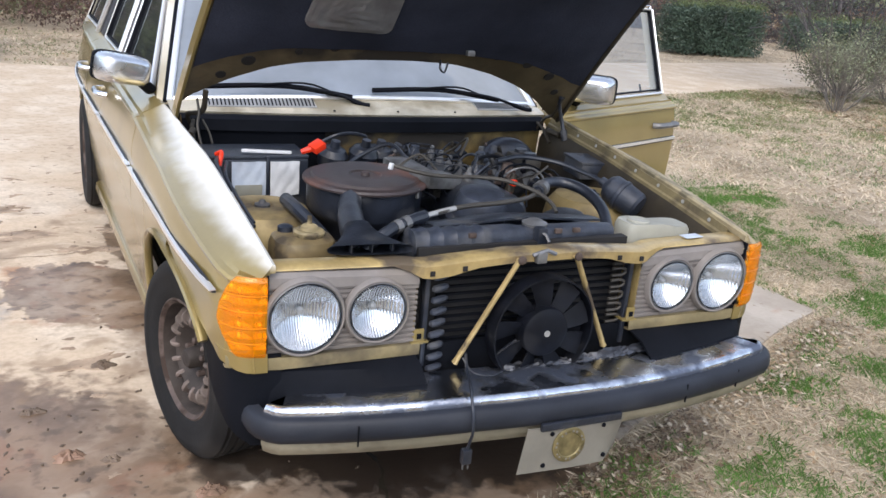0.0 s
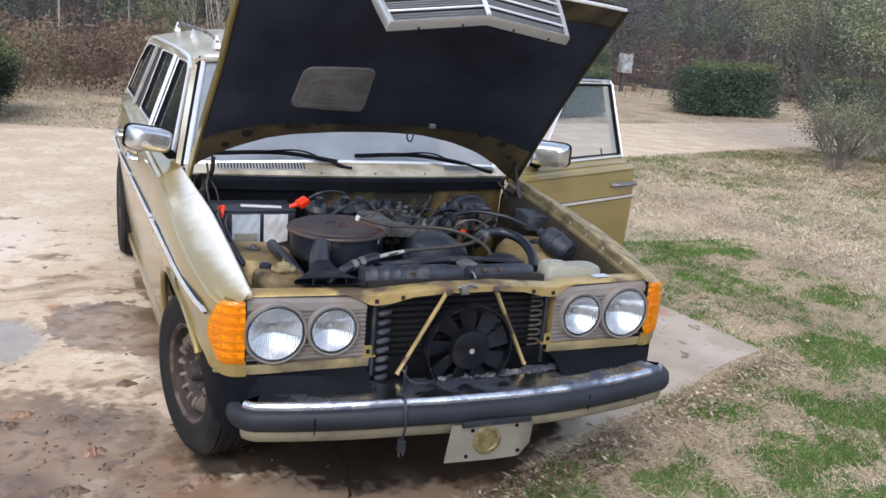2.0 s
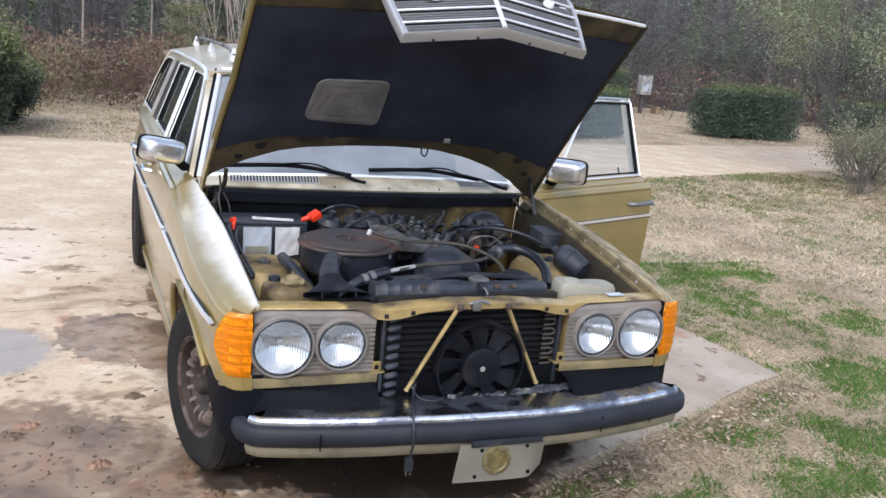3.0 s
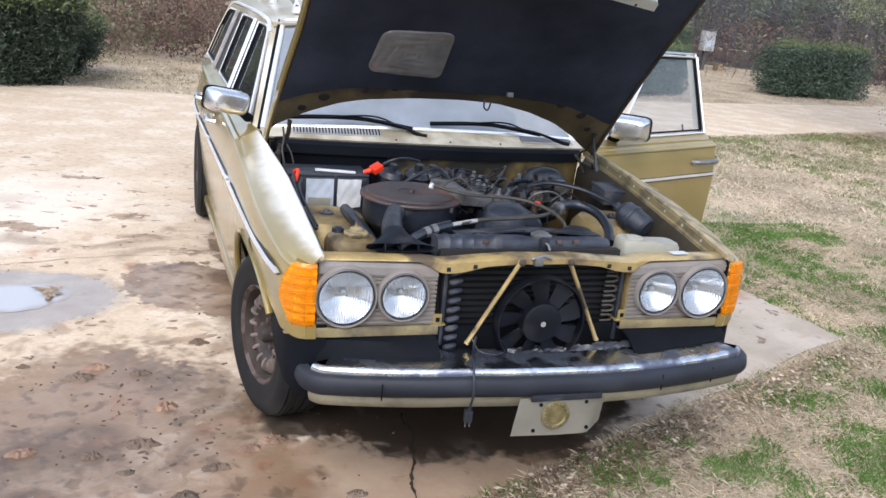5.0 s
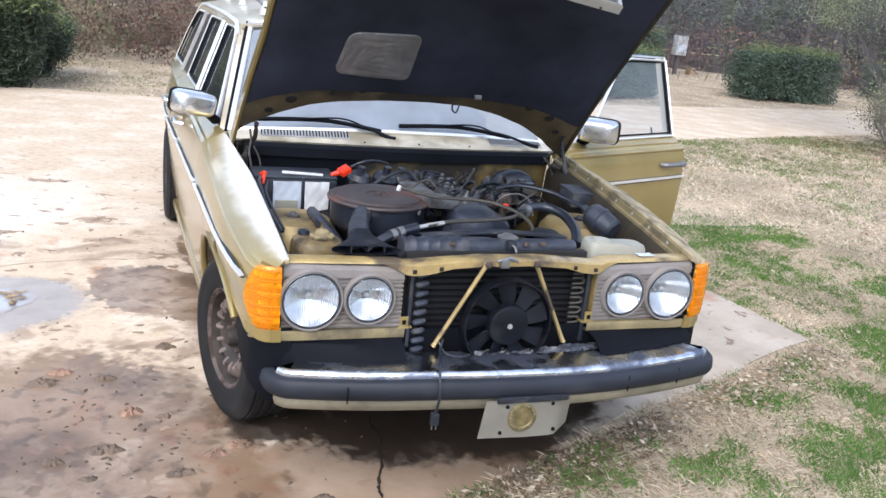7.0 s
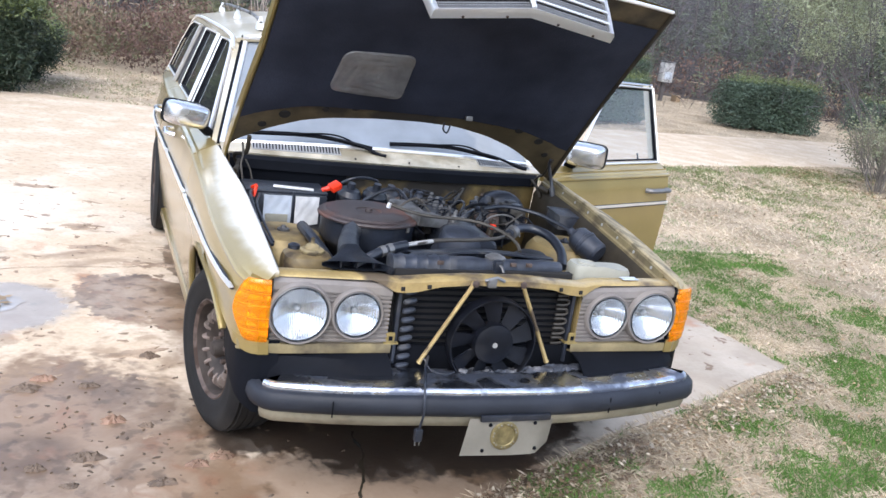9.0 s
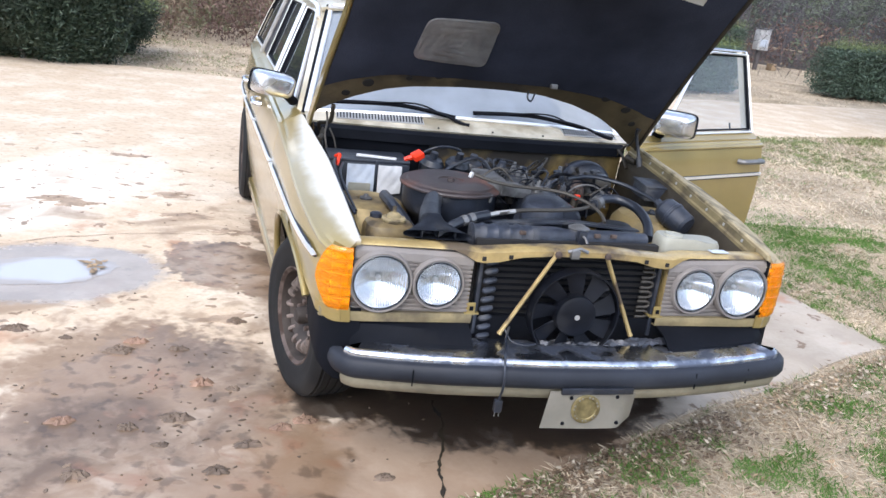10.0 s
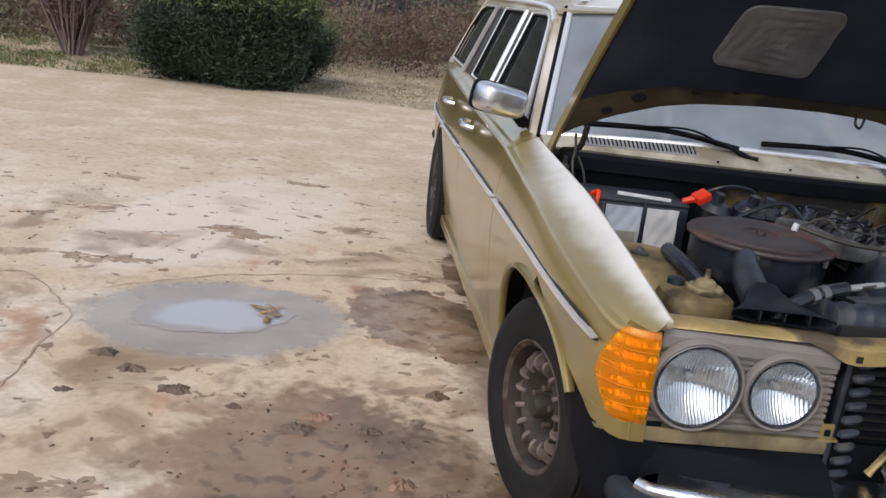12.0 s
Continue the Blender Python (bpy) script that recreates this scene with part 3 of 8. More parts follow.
def cowl_at(x, f, lift=0.0):
    z0, z1 = 0.962 - 0.012 * (x / 0.74) ** 2, 1.003 - 0.03 * (x / 0.74) ** 2
    return (x, lerp(COWL_Y0(x), COWL_Y1(x), f), lerp(z0, z1, f ** 0.7) + lift)


bm = B()
sheet(bm, [[cowl_at(x, f) for x in np.linspace(-0.77, 0.77, 25)] for f in np.linspace(0, 1, 6)], 0.012)
cowl = part("cowl", bm, COWLPAINT, car, "gold scuttle panel below the windscreen")
bm = B()
sheet(bm, [[(x, COWL_Y0(x) + dy, 0.958 - 0.012 * (x / 0.74) ** 2 + dz) for x in np.linspace(-0.74, 0.74, 25)] for dy, dz in ((-0.040, -0.055), (-0.038, -0.015), (-0.02, -0.002), (0.006, -0.004), (0.006, -0.05))], 0.006)
part("bonnet_seal", bm, BLACK, cowl, "black rubber seal strip")
for a, b in ((-0.64, -0.26), (0.42, 0.72)):
    bm = B()
    sheet(bm, [[cowl_at(x, f, 0.004) for x in np.linspace(a, b, 8)] for f in (0.28, 0.6, 0.92)], 0.004)
    vent = part("air_vent", bm, VENT, car, "grey slotted air intake grille")
    n = int((b - a) / 0.0135)
    for k in range(n):
        x = a + (k + 0.5) * (b - a) / n
        bm = B()
        tube(bm, [cowl_at(x + 0.01 * (f - 0.6), f, 0.0062) for f in (0.34, 0.6, 0.88)], 0.0027, 4, 0.6)
        part("slot", bm, BLACK, vent)
for x in (-0.2, 0.05, 0.3):
    bm = B()
    lathe(bm, cowl_at(x, 0.12, 0.001), (0, -0.3, 1), [(0.005, 0), (0.004, 0.003)], 8)
    part("rivet", bm, BLACK, cowl)

# wipers
for pivot, tip, arm in (((-0.085, 1.495, 0.992), (-0.66, 1.558, 1.035), (-0.30, 1.548, 1.042)), ((0.62, 1.485, 0.985), (-0.02, 1.545, 1.036), (0.33, 1.545, 1.042))):
    pivot, tip, arm = Vector(pivot), Vector(tip), Vector(arm)
    bm = B()
    tube(bm, bend([pivot + Vector((0.035, -0.012, -0.004)), pivot, lerp(pivot, arm, 0.45) + Vector((0, -0.012, 0.012)), arm], 6), [0.015] * 9 + [0.010] * 10, 8, 0.6)
    w = part("windscreen_wiper", bm, BLACK, car, "black wiper parked above the scuttle")
    far = arm + Vector((0.19, -0.03, -0.03))
    bm = B()
    tube(bm, bend([tip, lerp(tip, arm, 0.6) + Vector((0, 0.004, 0.004)), arm + Vector((0, 0, -0.004)), far], 6), 0.008, 6, 1.3)
    tube(bm, bend([lerp(tip, arm, 0.35), arm + Vector((0, -0.012, 0.016)), lerp(arm, far, 0.7)], 5), 0.004, 6)
    part("wiper_blade", bm, BLACK, w)

# ---- wheels ----
def wheel(y, s, steer=0.0):
    c = Vector((s * ((0.757 if steer else 0.745) + (0 if steer else (0.11 if s < 0 else 0))), y, WHEEL_Z))
    turned = Matrix.Rotation(radians(steer), 3, "Z")
    ax = turned @ Vector((s, 0, 0))
    bm = B()
    prof = [(0.185, -0.085), (0.24, -0.098), (0.285, -0.095), (0.309, -0.075)]
    for k in range(4):
        a = -0.062 + k * 0.034
        prof += [(0.3135, a), (0.3135, a + 0.022), (0.307, a + 0.024), (0.307, a + 0.032)]
    prof += [(0.309, 0.075), (0.29, 0.094), (0.262, 0.099), (0.258, 0.0975), (0.225, 0.096), (0.2, 0.09), (0.186, 0.082)]
    lathe(bm, c, ax, prof, 56, False)
    w = part("wheel", bm, TYRE, car, "worn tyre on a brown alloy wheel")
    bm = B()
    lathe(bm, c, ax, [(0.19, -0.08), (0.187, 0.07), (0.193, 0.084), (0.186, 0.087), (0.174, 0.076)], 48, False)
    part("rim", bm, RUST, w)
    bm = B()
    lathe(bm, c, ax, [(0.1745, 0.0765), (0.168, 0.05), (0.164, 0.02), (0.158, 0.0)], 48, False)
    part("rim_well", bm, DISH, w)
    bm = B()
    lathe(bm, c, ax, [(0.165, 0.0), (0.15, 0.004), (0.11, 0.006), (0.0, 0.004)], 48, False)
    part("brake_disc_cover", bm, DARK, w)
    bm = B()
    lathe(bm, c, ax, [(0.040, 0.006), (0.060, 0.008), (0.078, 0.022), (0.094, 0.045), (0.106, 0.058), (0.114, 0.060), (0.118, 0.052), (0.119, 0.030), (0.117, 0.006)], 45, False)
    part("wheel_dish", bm, DISH, w)
    axv = Vector(ax)
    for k in range(15):
        a = 2 * math.pi * k / 15
        r = turned @ Vector((0, math.cos(a), math.sin(a)))
        t = turned @ Vector((0, -math.sin(a), math.cos(a)))
        bm = B()
        skin(bm, [[c + r * rr + axv * h - t * wd, c + r * rr + axv * (h + 0.003), c + r * rr + axv * h + t * wd, c + r * rr + axv * (h - 0.03) + t * wd * 1.3, c + r * rr + axv * (h - 0.03) - t * wd * 1.3]
                  for rr, h, wd in ((0.100, 0.054, 0.006), (0.112, 0.066, 0.007), (0.126, 0.070, 0.0065), (0.138, 0.066, 0.005), (0.147, 0.054, 0.004), (0.163, 0.036, 0.004))])
        part("spoke", bm, PETAL, w)
    bm = B()
    lathe(bm, c, ax, [(0.062, 0.004), (0.060, 0.014), (0.046, 0.020), (0.034, 0.028), (0.032, 0.066), (0.026, 0.076), (0.0, 0.078)], 28, False)
    hub = part("hub", bm, DISH, w)
    for k in range(5):
        a = 2 * math.pi * k / 5 + 0.3
        bm = B()
        lathe(bm, c + turned @ Vector((0, math.cos(a) * 0.054, math.sin(a) * 0.054)), ax, [(0.010, 0.03), (0.010, 0.05), (0.006, 0.053), (0, 0.053)], 8, False)
        part("wheel_bolt", bm, RUST, w)


for s in (-1, 1):
    wheel(AXLE_F, s, 14.0)
    wheel(AXLE_R, s)

# ---- bumper ----
def bumper_y(x):
    """The front of the bumper, pushed a little forward at the driver's end."""
    return 0.057 + 0.228 * min(abs(x), 0.745) ** 2 - 0.06 * max(0.0, x)


def bumper_line():
    """Plan of the bumper: x, y and the outward way, from one side to the other."""
    half = [(u, 0.057 + 0.228 * u * u) for u in np.linspace(0, 0.745, 14)]
    y0 = half[-1][1]
    half += [(0.764, y0 + 0.014), (0.779, y0 + 0.034), (0.788, y0 + 0.062), (0.792, y0 + 0.095)]
    pts = [Vector((0.022 - x * 0.992, y, 0)) for x, y in half[::-1]] + [Vector((0.022 + x * 0.992, y - 0.06 * x, 0)) for x, y in half[1:]]
    out = []
    for i, p in enumerate(pts):
        d = (pts[min(i + 1, len(pts) - 1)] - pts[max(i - 1, 0)]).normalized()
        out.append((p, Vector((d.y, -d.x, 0))))
    return out


LINE = bumper_line()


def lean(x):
    """The bumper hangs lower at the passenger's end."""
    return -0.012 - 0.045 * max(0.0, -x - 0.25)


def bumper_band(profile, line=LINE):
    bm = B()
    skin(bm, [[p + o * d + Vector((0, 0, z + lean(p.x))) for d, z in profile] for p, o in line])
    return bm


bumper = part("front_bumper", bumper_band([(-0.03, 0.485), (0.0, 0.485), (0.0, 0.507), (-0.002, 0.513), (-0.006, 0.518), (-0.012, 0.521), (-0.018, 0.5218), (-0.165, 0.520), (-0.168, 0.500), (-0.03, 0.50)], LINE[2:-2]), BUMPER, car, "chrome bumper with a dark rubber buffer", angle=50)
part("rubber_buffer", bumper_band([(-0.01, 0.501), (0.014, 0.500), (0.024, 0.491), (0.029, 0.470), (0.029, 0.456), (0.022, 0.440), (0.010, 0.432), (-0.01, 0.433)]), RUBBER, bumper, "dark weathered rubber buffer strip", angle=50)
part("lower_band", bumper_band([(-0.02, 0.433), (0.006, 0.432), (0.007, 0.420), (0.0, 0.396), (-0.018, 0.385), (-0.05, 0.387)], LINE[2:-2]), LOWER, bumper, "scratched beige lower bumper", angle=50)
for x in (-0.55, 0.62, 0.40):
    bm = B()
    box(bm, (x, bumper_y(x) - 0.0285, 0.462 + lean(x)), (0.004, 0.004, 0.056), 0.001)
    part("buffer_joint", bm, BLACK, bumper)

# front apron behind the bumper
bm = B()
sheet(bm, [[(x * (1 if z > 0.5 else 0.86), 0.285 + 0.03 * abs(x) ** 2 + dy, z) for x in np.linspace(-0.81, 0.81, 31)] for dy, z in ((0.0, 0.572), (-0.002, 0.54), (0.0, 0.47), (0.03, 0.36), (0.12, 0.26))], 0.01)
part("front_apron", bm, BLACK, car, "black apron panel behind the bumper")
# black shelf either side, between lamps and chrome
for s in (-1, 1):
    bm = B()
    rows = []
    for x in np.linspace(0.345, 0.795, 14):
        back = lerp(0.272, 0.294, (x - 0.33) / 0.5)
        lip = min(bumper_y(s * x) + 0.085 + (0.0 if x < 0.745 else (x - 0.745) * 1.1), back - 0.012)
        rows.append([(s * x, back, 0.558), (s * x, lerp(back, lip, 0.6), 0.545), (s * x, lip, 0.529 + lean(s * x)), (s * x, lip - 0.002, 0.50 + lean(s * x))])
    sheet(bm, rows, 0.006)
    part("bumper_filler", bm, BLACK, bumper, "black filler panel above the bumper")
# crumpled, dusty grey plastic film lying along the bumper's rear edge
bm = B()
rows = []
for x in np.linspace(-0.10, 0.42, 60):
    yb = bumper_y(x)
    rise = 0.002 + 0.005 * min(1, max(0, (x - 0.08) / 0.26)) + 0.009 * noise.noise((x * 14, 0, 0))
    rows.append([(x, yb + 0.138 + 0.012 * noise.noise((x * 8, 3, 1)) + 0.04 * f, 0.5205 + lean(x) + rise * min(1, f * 1.3) + 0.010 * noise.noise((x * 40, f * 6, 0)) + 0.006 * noise.noise((x * 90, f * 11, 4))) for f in np.linspace(0, 1, 9)])
sheet(bm, rows, 0.006)
part("film_on_bumper", bm, DUST, bumper, "crumpled dusty grey plastic film lying on the bumper")

# number-plate bracket: a bent alloy plate with a round emblem
bm = B()
PL = lambda u, v: Vector((lerp(-0.114, 0.184, u) - 0.018 * (1 - v) * (1 - 2 * u), 0.028 + 0.012 * abs(u - 0.5) + (0.045 * max(0, u - 0.8) / 0.2) * (1 - v), lerp(0.292, 0.422, v) - 0.006 * u + 0.018 * max(0, u - 0.8) / 0.2 * (1 - v)))
sheet(bm, [[PL(u, v) for u in np.linspace(0, 1, 17)] for v in np.linspace(0, 1, 6)], 0.003)
plate = part("front_plate", bm, PLATE, car, "plain scratched alloy plate with a round gold emblem")
for u, v in ((0.25, 0.84), (0.78, 0.88), (0.22, 0.14), (0.80, 0.16)):
    bm = B()
    lathe(bm, PL(u, v) + Vector((0, -0.002, 0)), (0, -1, 0.05), [(0.007, 0), (0.006, 0.004), (0.0, 0.005)], 10, False)
    part("screw", bm, BLACK, plate)
bm = B()
ctr = PL(0.43, 0.56) + Vector((0, -0.003, 0))
lathe(bm, ctr, (0, -1, 0.03), [(0.050, 0), (0.050, 0.003), (0.046, 0.005), (0.036, 0.005), (0.034, 0.003), (0.0, 0.003)], 36, False)
medal = part("emblem", bm, GOLDM, plate, "round embossed gold emblem")
for k in range(22):
    a = 2 * math.pi * k / 22
    bm = B()
    box(bm, ctr + Vector((0.041 * math.cos(a), -0.006, 0.041 * math.sin(a))), (0.005, 0.002, 0.005), 0, (0, math.degrees(-a), 0))
    part("emblem_mark", bm, PLATE if k % 3 else GOLDM, plate)
bm = B()
box(bm, (0.045, 0.025, 0.425), (0.25, 0.012, 0.022), 0.004)
part("plate_bracket", bm, PLASTIC, plate)

# block-heater lead hanging over the bumper
bm = B()
tube(bm, bend([(-0.205, 0.24, 0.55), (-0.24, 0.16, 0.545), (-0.262, 0.09, 0.535), (-0.273, 0.055, 0.512), (-0.275, 0.038, 0.485), (-0.276, 0.030, 0.44), (-0.277, 0.038, 0.41), (-0.278, 0.045, 0.385)], 5), 0.0042, 8)
cord = part("engine_heater_lead", bm, PLASTIC, car, "black cable with plug hanging over the bumper")
bm = B()
box(bm, (-0.279, 0.046, 0.366), (0.026, 0.02, 0.042), 0.005)
plug = part("plug", bm, PLASTIC, cord)
for dx in (-0.007, 0.007):
    bm = B()
    box(bm, (-0.279 + dx, 0.046, 0.338), (0.003, 0.006, 0.018))
    part("plug_pin", bm, GREY, cord)
bm = B()
tube(bm, bend([(-0.235, 0.20, 0.56), (-0.215, 0.17, 0.53), (-0.17, 0.15, 0.525), (-0.135, 0.16, 0.528)], 5), 0.0025, 6)
part("loose_wire", bm, PLASTIC, cord)

# ---- lamps ----
LAMPS = ((0.647, 0.0895), (0.461, 0.0745))
LAMP_Z, LAMP_Y = 0.690, 0.250


def lamp_unit(s):
    unit_x = (0.350, 0.736)
    bm = B()
    xs = np.linspace(*unit_x, 54)
    pitch = 0.0148
    rows = []
    z = 0.580
    while z < 0.758:
        rows += [(z, 0.0), (z + pitch * 0.12, -0.006), (z + pitch * 0.55, -0.007), (z + pitch * 0.7, 0.0)]
        z += pitch
    rows += [(0.763, 0.0), (0.766, -0.010), (0.790, -0.007), (0.803, 0.002), (0.810, 0.03)]

    def at(x, zz, dy):
        slope = 0.010 * (x - 0.350) / 0.386
        return (s * x, LAMP_Y + 0.016 + slope + dy, zz - 0.012 * (0.736 - x) / 0.386 * (1 if zz > 0.757 else 0.3))

    vs = [[bm.verts.new(at(x, zz, dy)) for x in xs] for zz, dy in rows]
    for i in range(len(rows) - 1):
        zc = (rows[i][0] + rows[i + 1][0]) / 2
        for j in range(len(xs) - 1):
            xc = (xs[j] + xs[j + 1]) / 2
            if any(math.hypot(xc - lx, zc - LAMP_Z) < r + 0.004 for lx, r in LAMPS):
                continue
            bm.faces.new((vs[i][j], vs[i][j + 1], vs[i + 1][j + 1], vs[i + 1][j]))
    unit = part("headlamp_unit", bm, BEZEL, car, "twin round headlamps in a faded ribbed grey surround", angle=20)
    bm = B()
    box(bm, (s * 0.352, LAMP_Y + 0.055, 0.690), (0.006, 0.08, 0.21), 0.002)
    part("end_cap", bm, BAYPAINT, unit)
    for lx, r in LAMPS:
        c = Vector((s * lx, LAMP_Y, LAMP_Z))
        ax = (0, -1, 0)
        bm = B()
        lathe(bm, c, ax, [(r + 0.014, -0.014), (r + 0.011, 0.003), (r + 0.008, 0.006), (r + 0.004, 0.004), (r + 0.003, -0.03)], 44, False)
        ring = part("lamp_ring", bm, BEZEL, unit)
        bm = B()
        lathe(bm, c, ax, [(r + 0.005, -0.012), (r + 0.005, 0.003), (r + 0.002, 0.005), (r, 0.003)], 44, False)
        part("retainer", bm, GREY, unit)
        bm = B()
        lathe(bm, c, ax, [(r + 0.0005, -0.002), (r + 0.0005, 0.006), (r - 0.001, 0.007), (r - 0.004, 0.0065), (r - 0.004, 0.001)], 44, False)
        part("lamp_seal", bm, BLACK, unit)
        bm = B()
        lathe(bm, c, ax, [(r * k, -0.004 - 0.66 * r * (1 - k * k)) for k in np.linspace(1, 0.02, 14)], 44, False)
        part("reflector", bm, REFLECT, unit)
        bm = B()
        lathe(bm, c + Vector((0, r * 0.62, 0)), ax, [(0.009, 0), (0.009, 0.012), (0.006, 0.016), (0.0, 0.017)], 16, False)
        part("bulb", bm, VENT, unit)
        bm = B()
        rows2 = []
        for i in range(25):
            zz = lerp(-1, 1, i / 24)
            rows2.append([c + Vector((r * xx * math.sqrt(max(0, 1 - zz * zz)), -0.006 - 0.022 * (1 - min(1, zz * zz + xx * xx * (1 - zz * zz))) - (0.0012 if (i // 2 + int((xx + 1) * 8)) % 2 else 0.0), r * zz)) for xx in np.linspace(-1, 1, 25)])
        skin(bm, rows2, False, False)
        bmesh.ops.remove_doubles(bm, verts=bm.verts, dist=1e-5)
        g = part("lens", bm, LENS, unit, "clear fluted glass lens")
        g.visible_shadow = False
    # painted rail below, with its bracket
    bm = B()
    sheet(bm, [[(s * x, LAMP_Y + 0.006 + 0.03 * max(0, (x - 0.68) / 0.12) ** 2 + dy, zz) for x in np.linspace(0.335, 0.828, 16)] for dy, zz in ((0.03, 0.590), (0.0, 0.587), (-0.003, 0.575), (-0.001, 0.556), (0.03, 0.552))], 0.004)
    rail = part("lamp_rail", bm, LEDGE, car)
    bm = B()
    box(bm, (s * 0.338, LAMP_Y + 0.012, 0.603), (0.03, 0.006, 0.045), 0.003)
    box(bm, (s * 0.335, LAMP_Y + 0.03, 0.588), (0.05, 0.05, 0.006), 0.002)
    tab = part("bracket_tab", bm, PAINT, rail)
    bm = B()
    box(bm, (s * 0.338, LAMP_Y + 0.007, 0.606), (0.012, 0.003, 0.014))
    part("slot", bm, BLACK, rail)
    # turn signal wrapping the corner
    bm = B()
    rows3 = []
    for i in range(57):
        f = i / 56
        zz = lerp(0.594, 0.800, f)
        k = 1 - (2 * f - 1) ** 2
        rib = 0.0006 * abs(math.sin(f * math.pi * 5))
        reach = curve(f, [(0, 0.50), (0.08, 0.62), (0.25, 0.85), (0.45, 1.0), (0.65, 0.94), (0.85, 0.78), (1.0, 0.56)])
        path = [(0.742, 0.250), (0.766, 0.252), (0.788, 0.259), (0.806, 0.270), (0.818, 0.284), (0.828, 0.298), (width(0.312) + 0.004, 0.312), (width(0.322) + 0.003, 0.322)]
        m = len(path) - 1
        row = []
        for j in range(15):
            q = j / 14 * m * reach * 0.87
            a, b = path[min(int(q), m - 1)], path[min(int(q) + 1, m)]
            x, y = lerp(a[0], b[0], q - min(int(q), m - 1)), lerp(a[1], b[1], q - min(int(q), m - 1))
            grow = 0.006 * k ** 0.5 + rib - 0.004 * (1 - min(1, k * 5))
            out = Vector((min(1, max(0, (x - 0.75) / 0.08)), -max(0.0, 1 - (y - 0.250) / 0.09), 0))
            row.append(Vector((s * (x + out.x * grow), y + out.y * grow, zz)))
        rows3.append(row)
    sheet(bm, rows3, 0.003)
    sig = part("turn_signal", bm, AMBER, car, "amber wrap-around turn signal lens", angle=20)
    sig.visible_shadow = False
    core = Vector((s * 0.72, 0.40, 0))
    bm = B()
    skin(bm, [[p + (core - Vector((p.x, p.y, 0))).normalized() * (0.013 + 0.004 * math.sin(i * 0.8)) for p in row] for i, row in enumerate(rows3) if 3 < i < 52], False, False)
    part("signal_reflector", bm, SIGNALBACK, sig)
    for f in (0.2, 0.4, 0.6, 0.8):
        # moulded ribs of the lens
        bm = B()
        row = rows3[int(f * 56)]
        tube(bm, [p + Vector((s * 0.0005, -0.0005, 0)) for p in row], 0.0013, 5)
        part("lens_rib", bm, AMBERRIB, sig)
    # painted nose of the wing, wrapping under the lens
    nose = [(0.736, 0.256), (0.764, 0.257), (0.787, 0.264), (0.805, 0.275), (0.817, 0.289), (0.827, 0.303), (flank_x(0.58, 0.32) + 0.003, 0.32), (flank_x(0.58, 0.335) + 0.002, 0.335), (flank_x(0.58, 0.36) + 0.0012, 0.36)]
    bm = B()
    sheet(bm, [[(s * (x - 0.0005 * i), y, lerp(0.602, 0.552 + 0.3 * max(0, y - 0.262), i / 4)) for x, y in nose] for i in range(5)], 0.004)
    part("wing_nose", bm, PAINT, fenders[s])
    # black lower corner that runs on from the nose to the wheel opening
    line = [(0.70, 0.262), (0.736, 0.262), (0.764, 0.263), (0.787, 0.270), (0.804, 0.281), (0.816, 0.295), (0.823, 0.309), (0.829, 0.33), (0.834, 0.355), (0.838, 0.38), (0.841, 0.41), (0.844, 0.44), (0.845, 0.46)]
    bm = B()
    rows4 = []
    for z in np.linspace(0.596, 0.35, 12):
        rear = curve(z, [(0.35, 0.268), (0.38, 0.29), (0.41, 0.325), (0.44, 0.37), (0.475, 0.425), (0.52, 0.442), (0.60, 0.458)])
        row = []
        for k in range(25):
            q = k / 24 * 12
            i = min(int(q), 11)
            x, y = lerp(line[i][0], line[i + 1][0], q - i), lerp(line[i][1], line[i + 1][1], q - i)
            if y > rear:
                x, y = float(np.interp(rear, [p[1] for p in line[2:]], [p[0] for p in line[2:]])), rear
            row.append((s * (x - 0.03 * max(0, (0.43 - z) / 0.13) ** 2), y, z))
        rows4.append(row)
    sheet(bm, rows4)
    bmesh.ops.remove_doubles(bm, verts=bm.verts, dist=1e-4)
    bmesh.ops.recalc_face_normals(bm, faces=bm.faces)
    bmesh.ops.solidify(bm, geom=list(bm.faces), thickness=0.006)
    part("lower_fender_corner", bm, BLACK, fenders[s], "black painted lower corner of the wing")
    bm = B()
    box(bm, (s * 0.739, LAMP_Y + 0.03, 0.70), (0.006, 0.045, 0.205), 0.002)
    part("gasket", bm, BLACK, sig)


for s in (-1, 1):
    lamp_unit(s)

# ---- front crossmember, condenser and fan ----
bm = B()
rows = []
for x in np.linspace(-0.745, 0.745, 61):
    a = abs(x)
    zf = curve(a, [(0.0, 0.835), (0.10, 0.835), (0.22, 0.822), (0.34, 0.808), (0.38, 0.812), (0.75, 0.815)])
    yf = curve(a, [(0.0, 0.205), (0.12, 0.212), (0.34, 0.240), (0.40, 0.262), (0.75, 0.275)])
    h = curve(a, [(0, 0.026), (0.20, 0.028), (0.28, 0.042), (0.34, 0.042), (0.37, 0.03), (0.42, 0.012), (0.75, 0.012)])
    rows.append([(x, yf + 0.012, zf - h), (x, yf, zf - h + 0.003), (x, yf + 0.001, zf - 0.006), (x, yf + 0.01, zf), (x, yf + 0.055, zf + 0.002), (x, yf + 0.075, zf - 0.004), (x, yf + 0.085, zf - 0.05)])
sheet(bm, rows, 0.004)
cross = part("crossmember", bm, CROSSPAINT, car, "worn gold crossmember above the radiator")
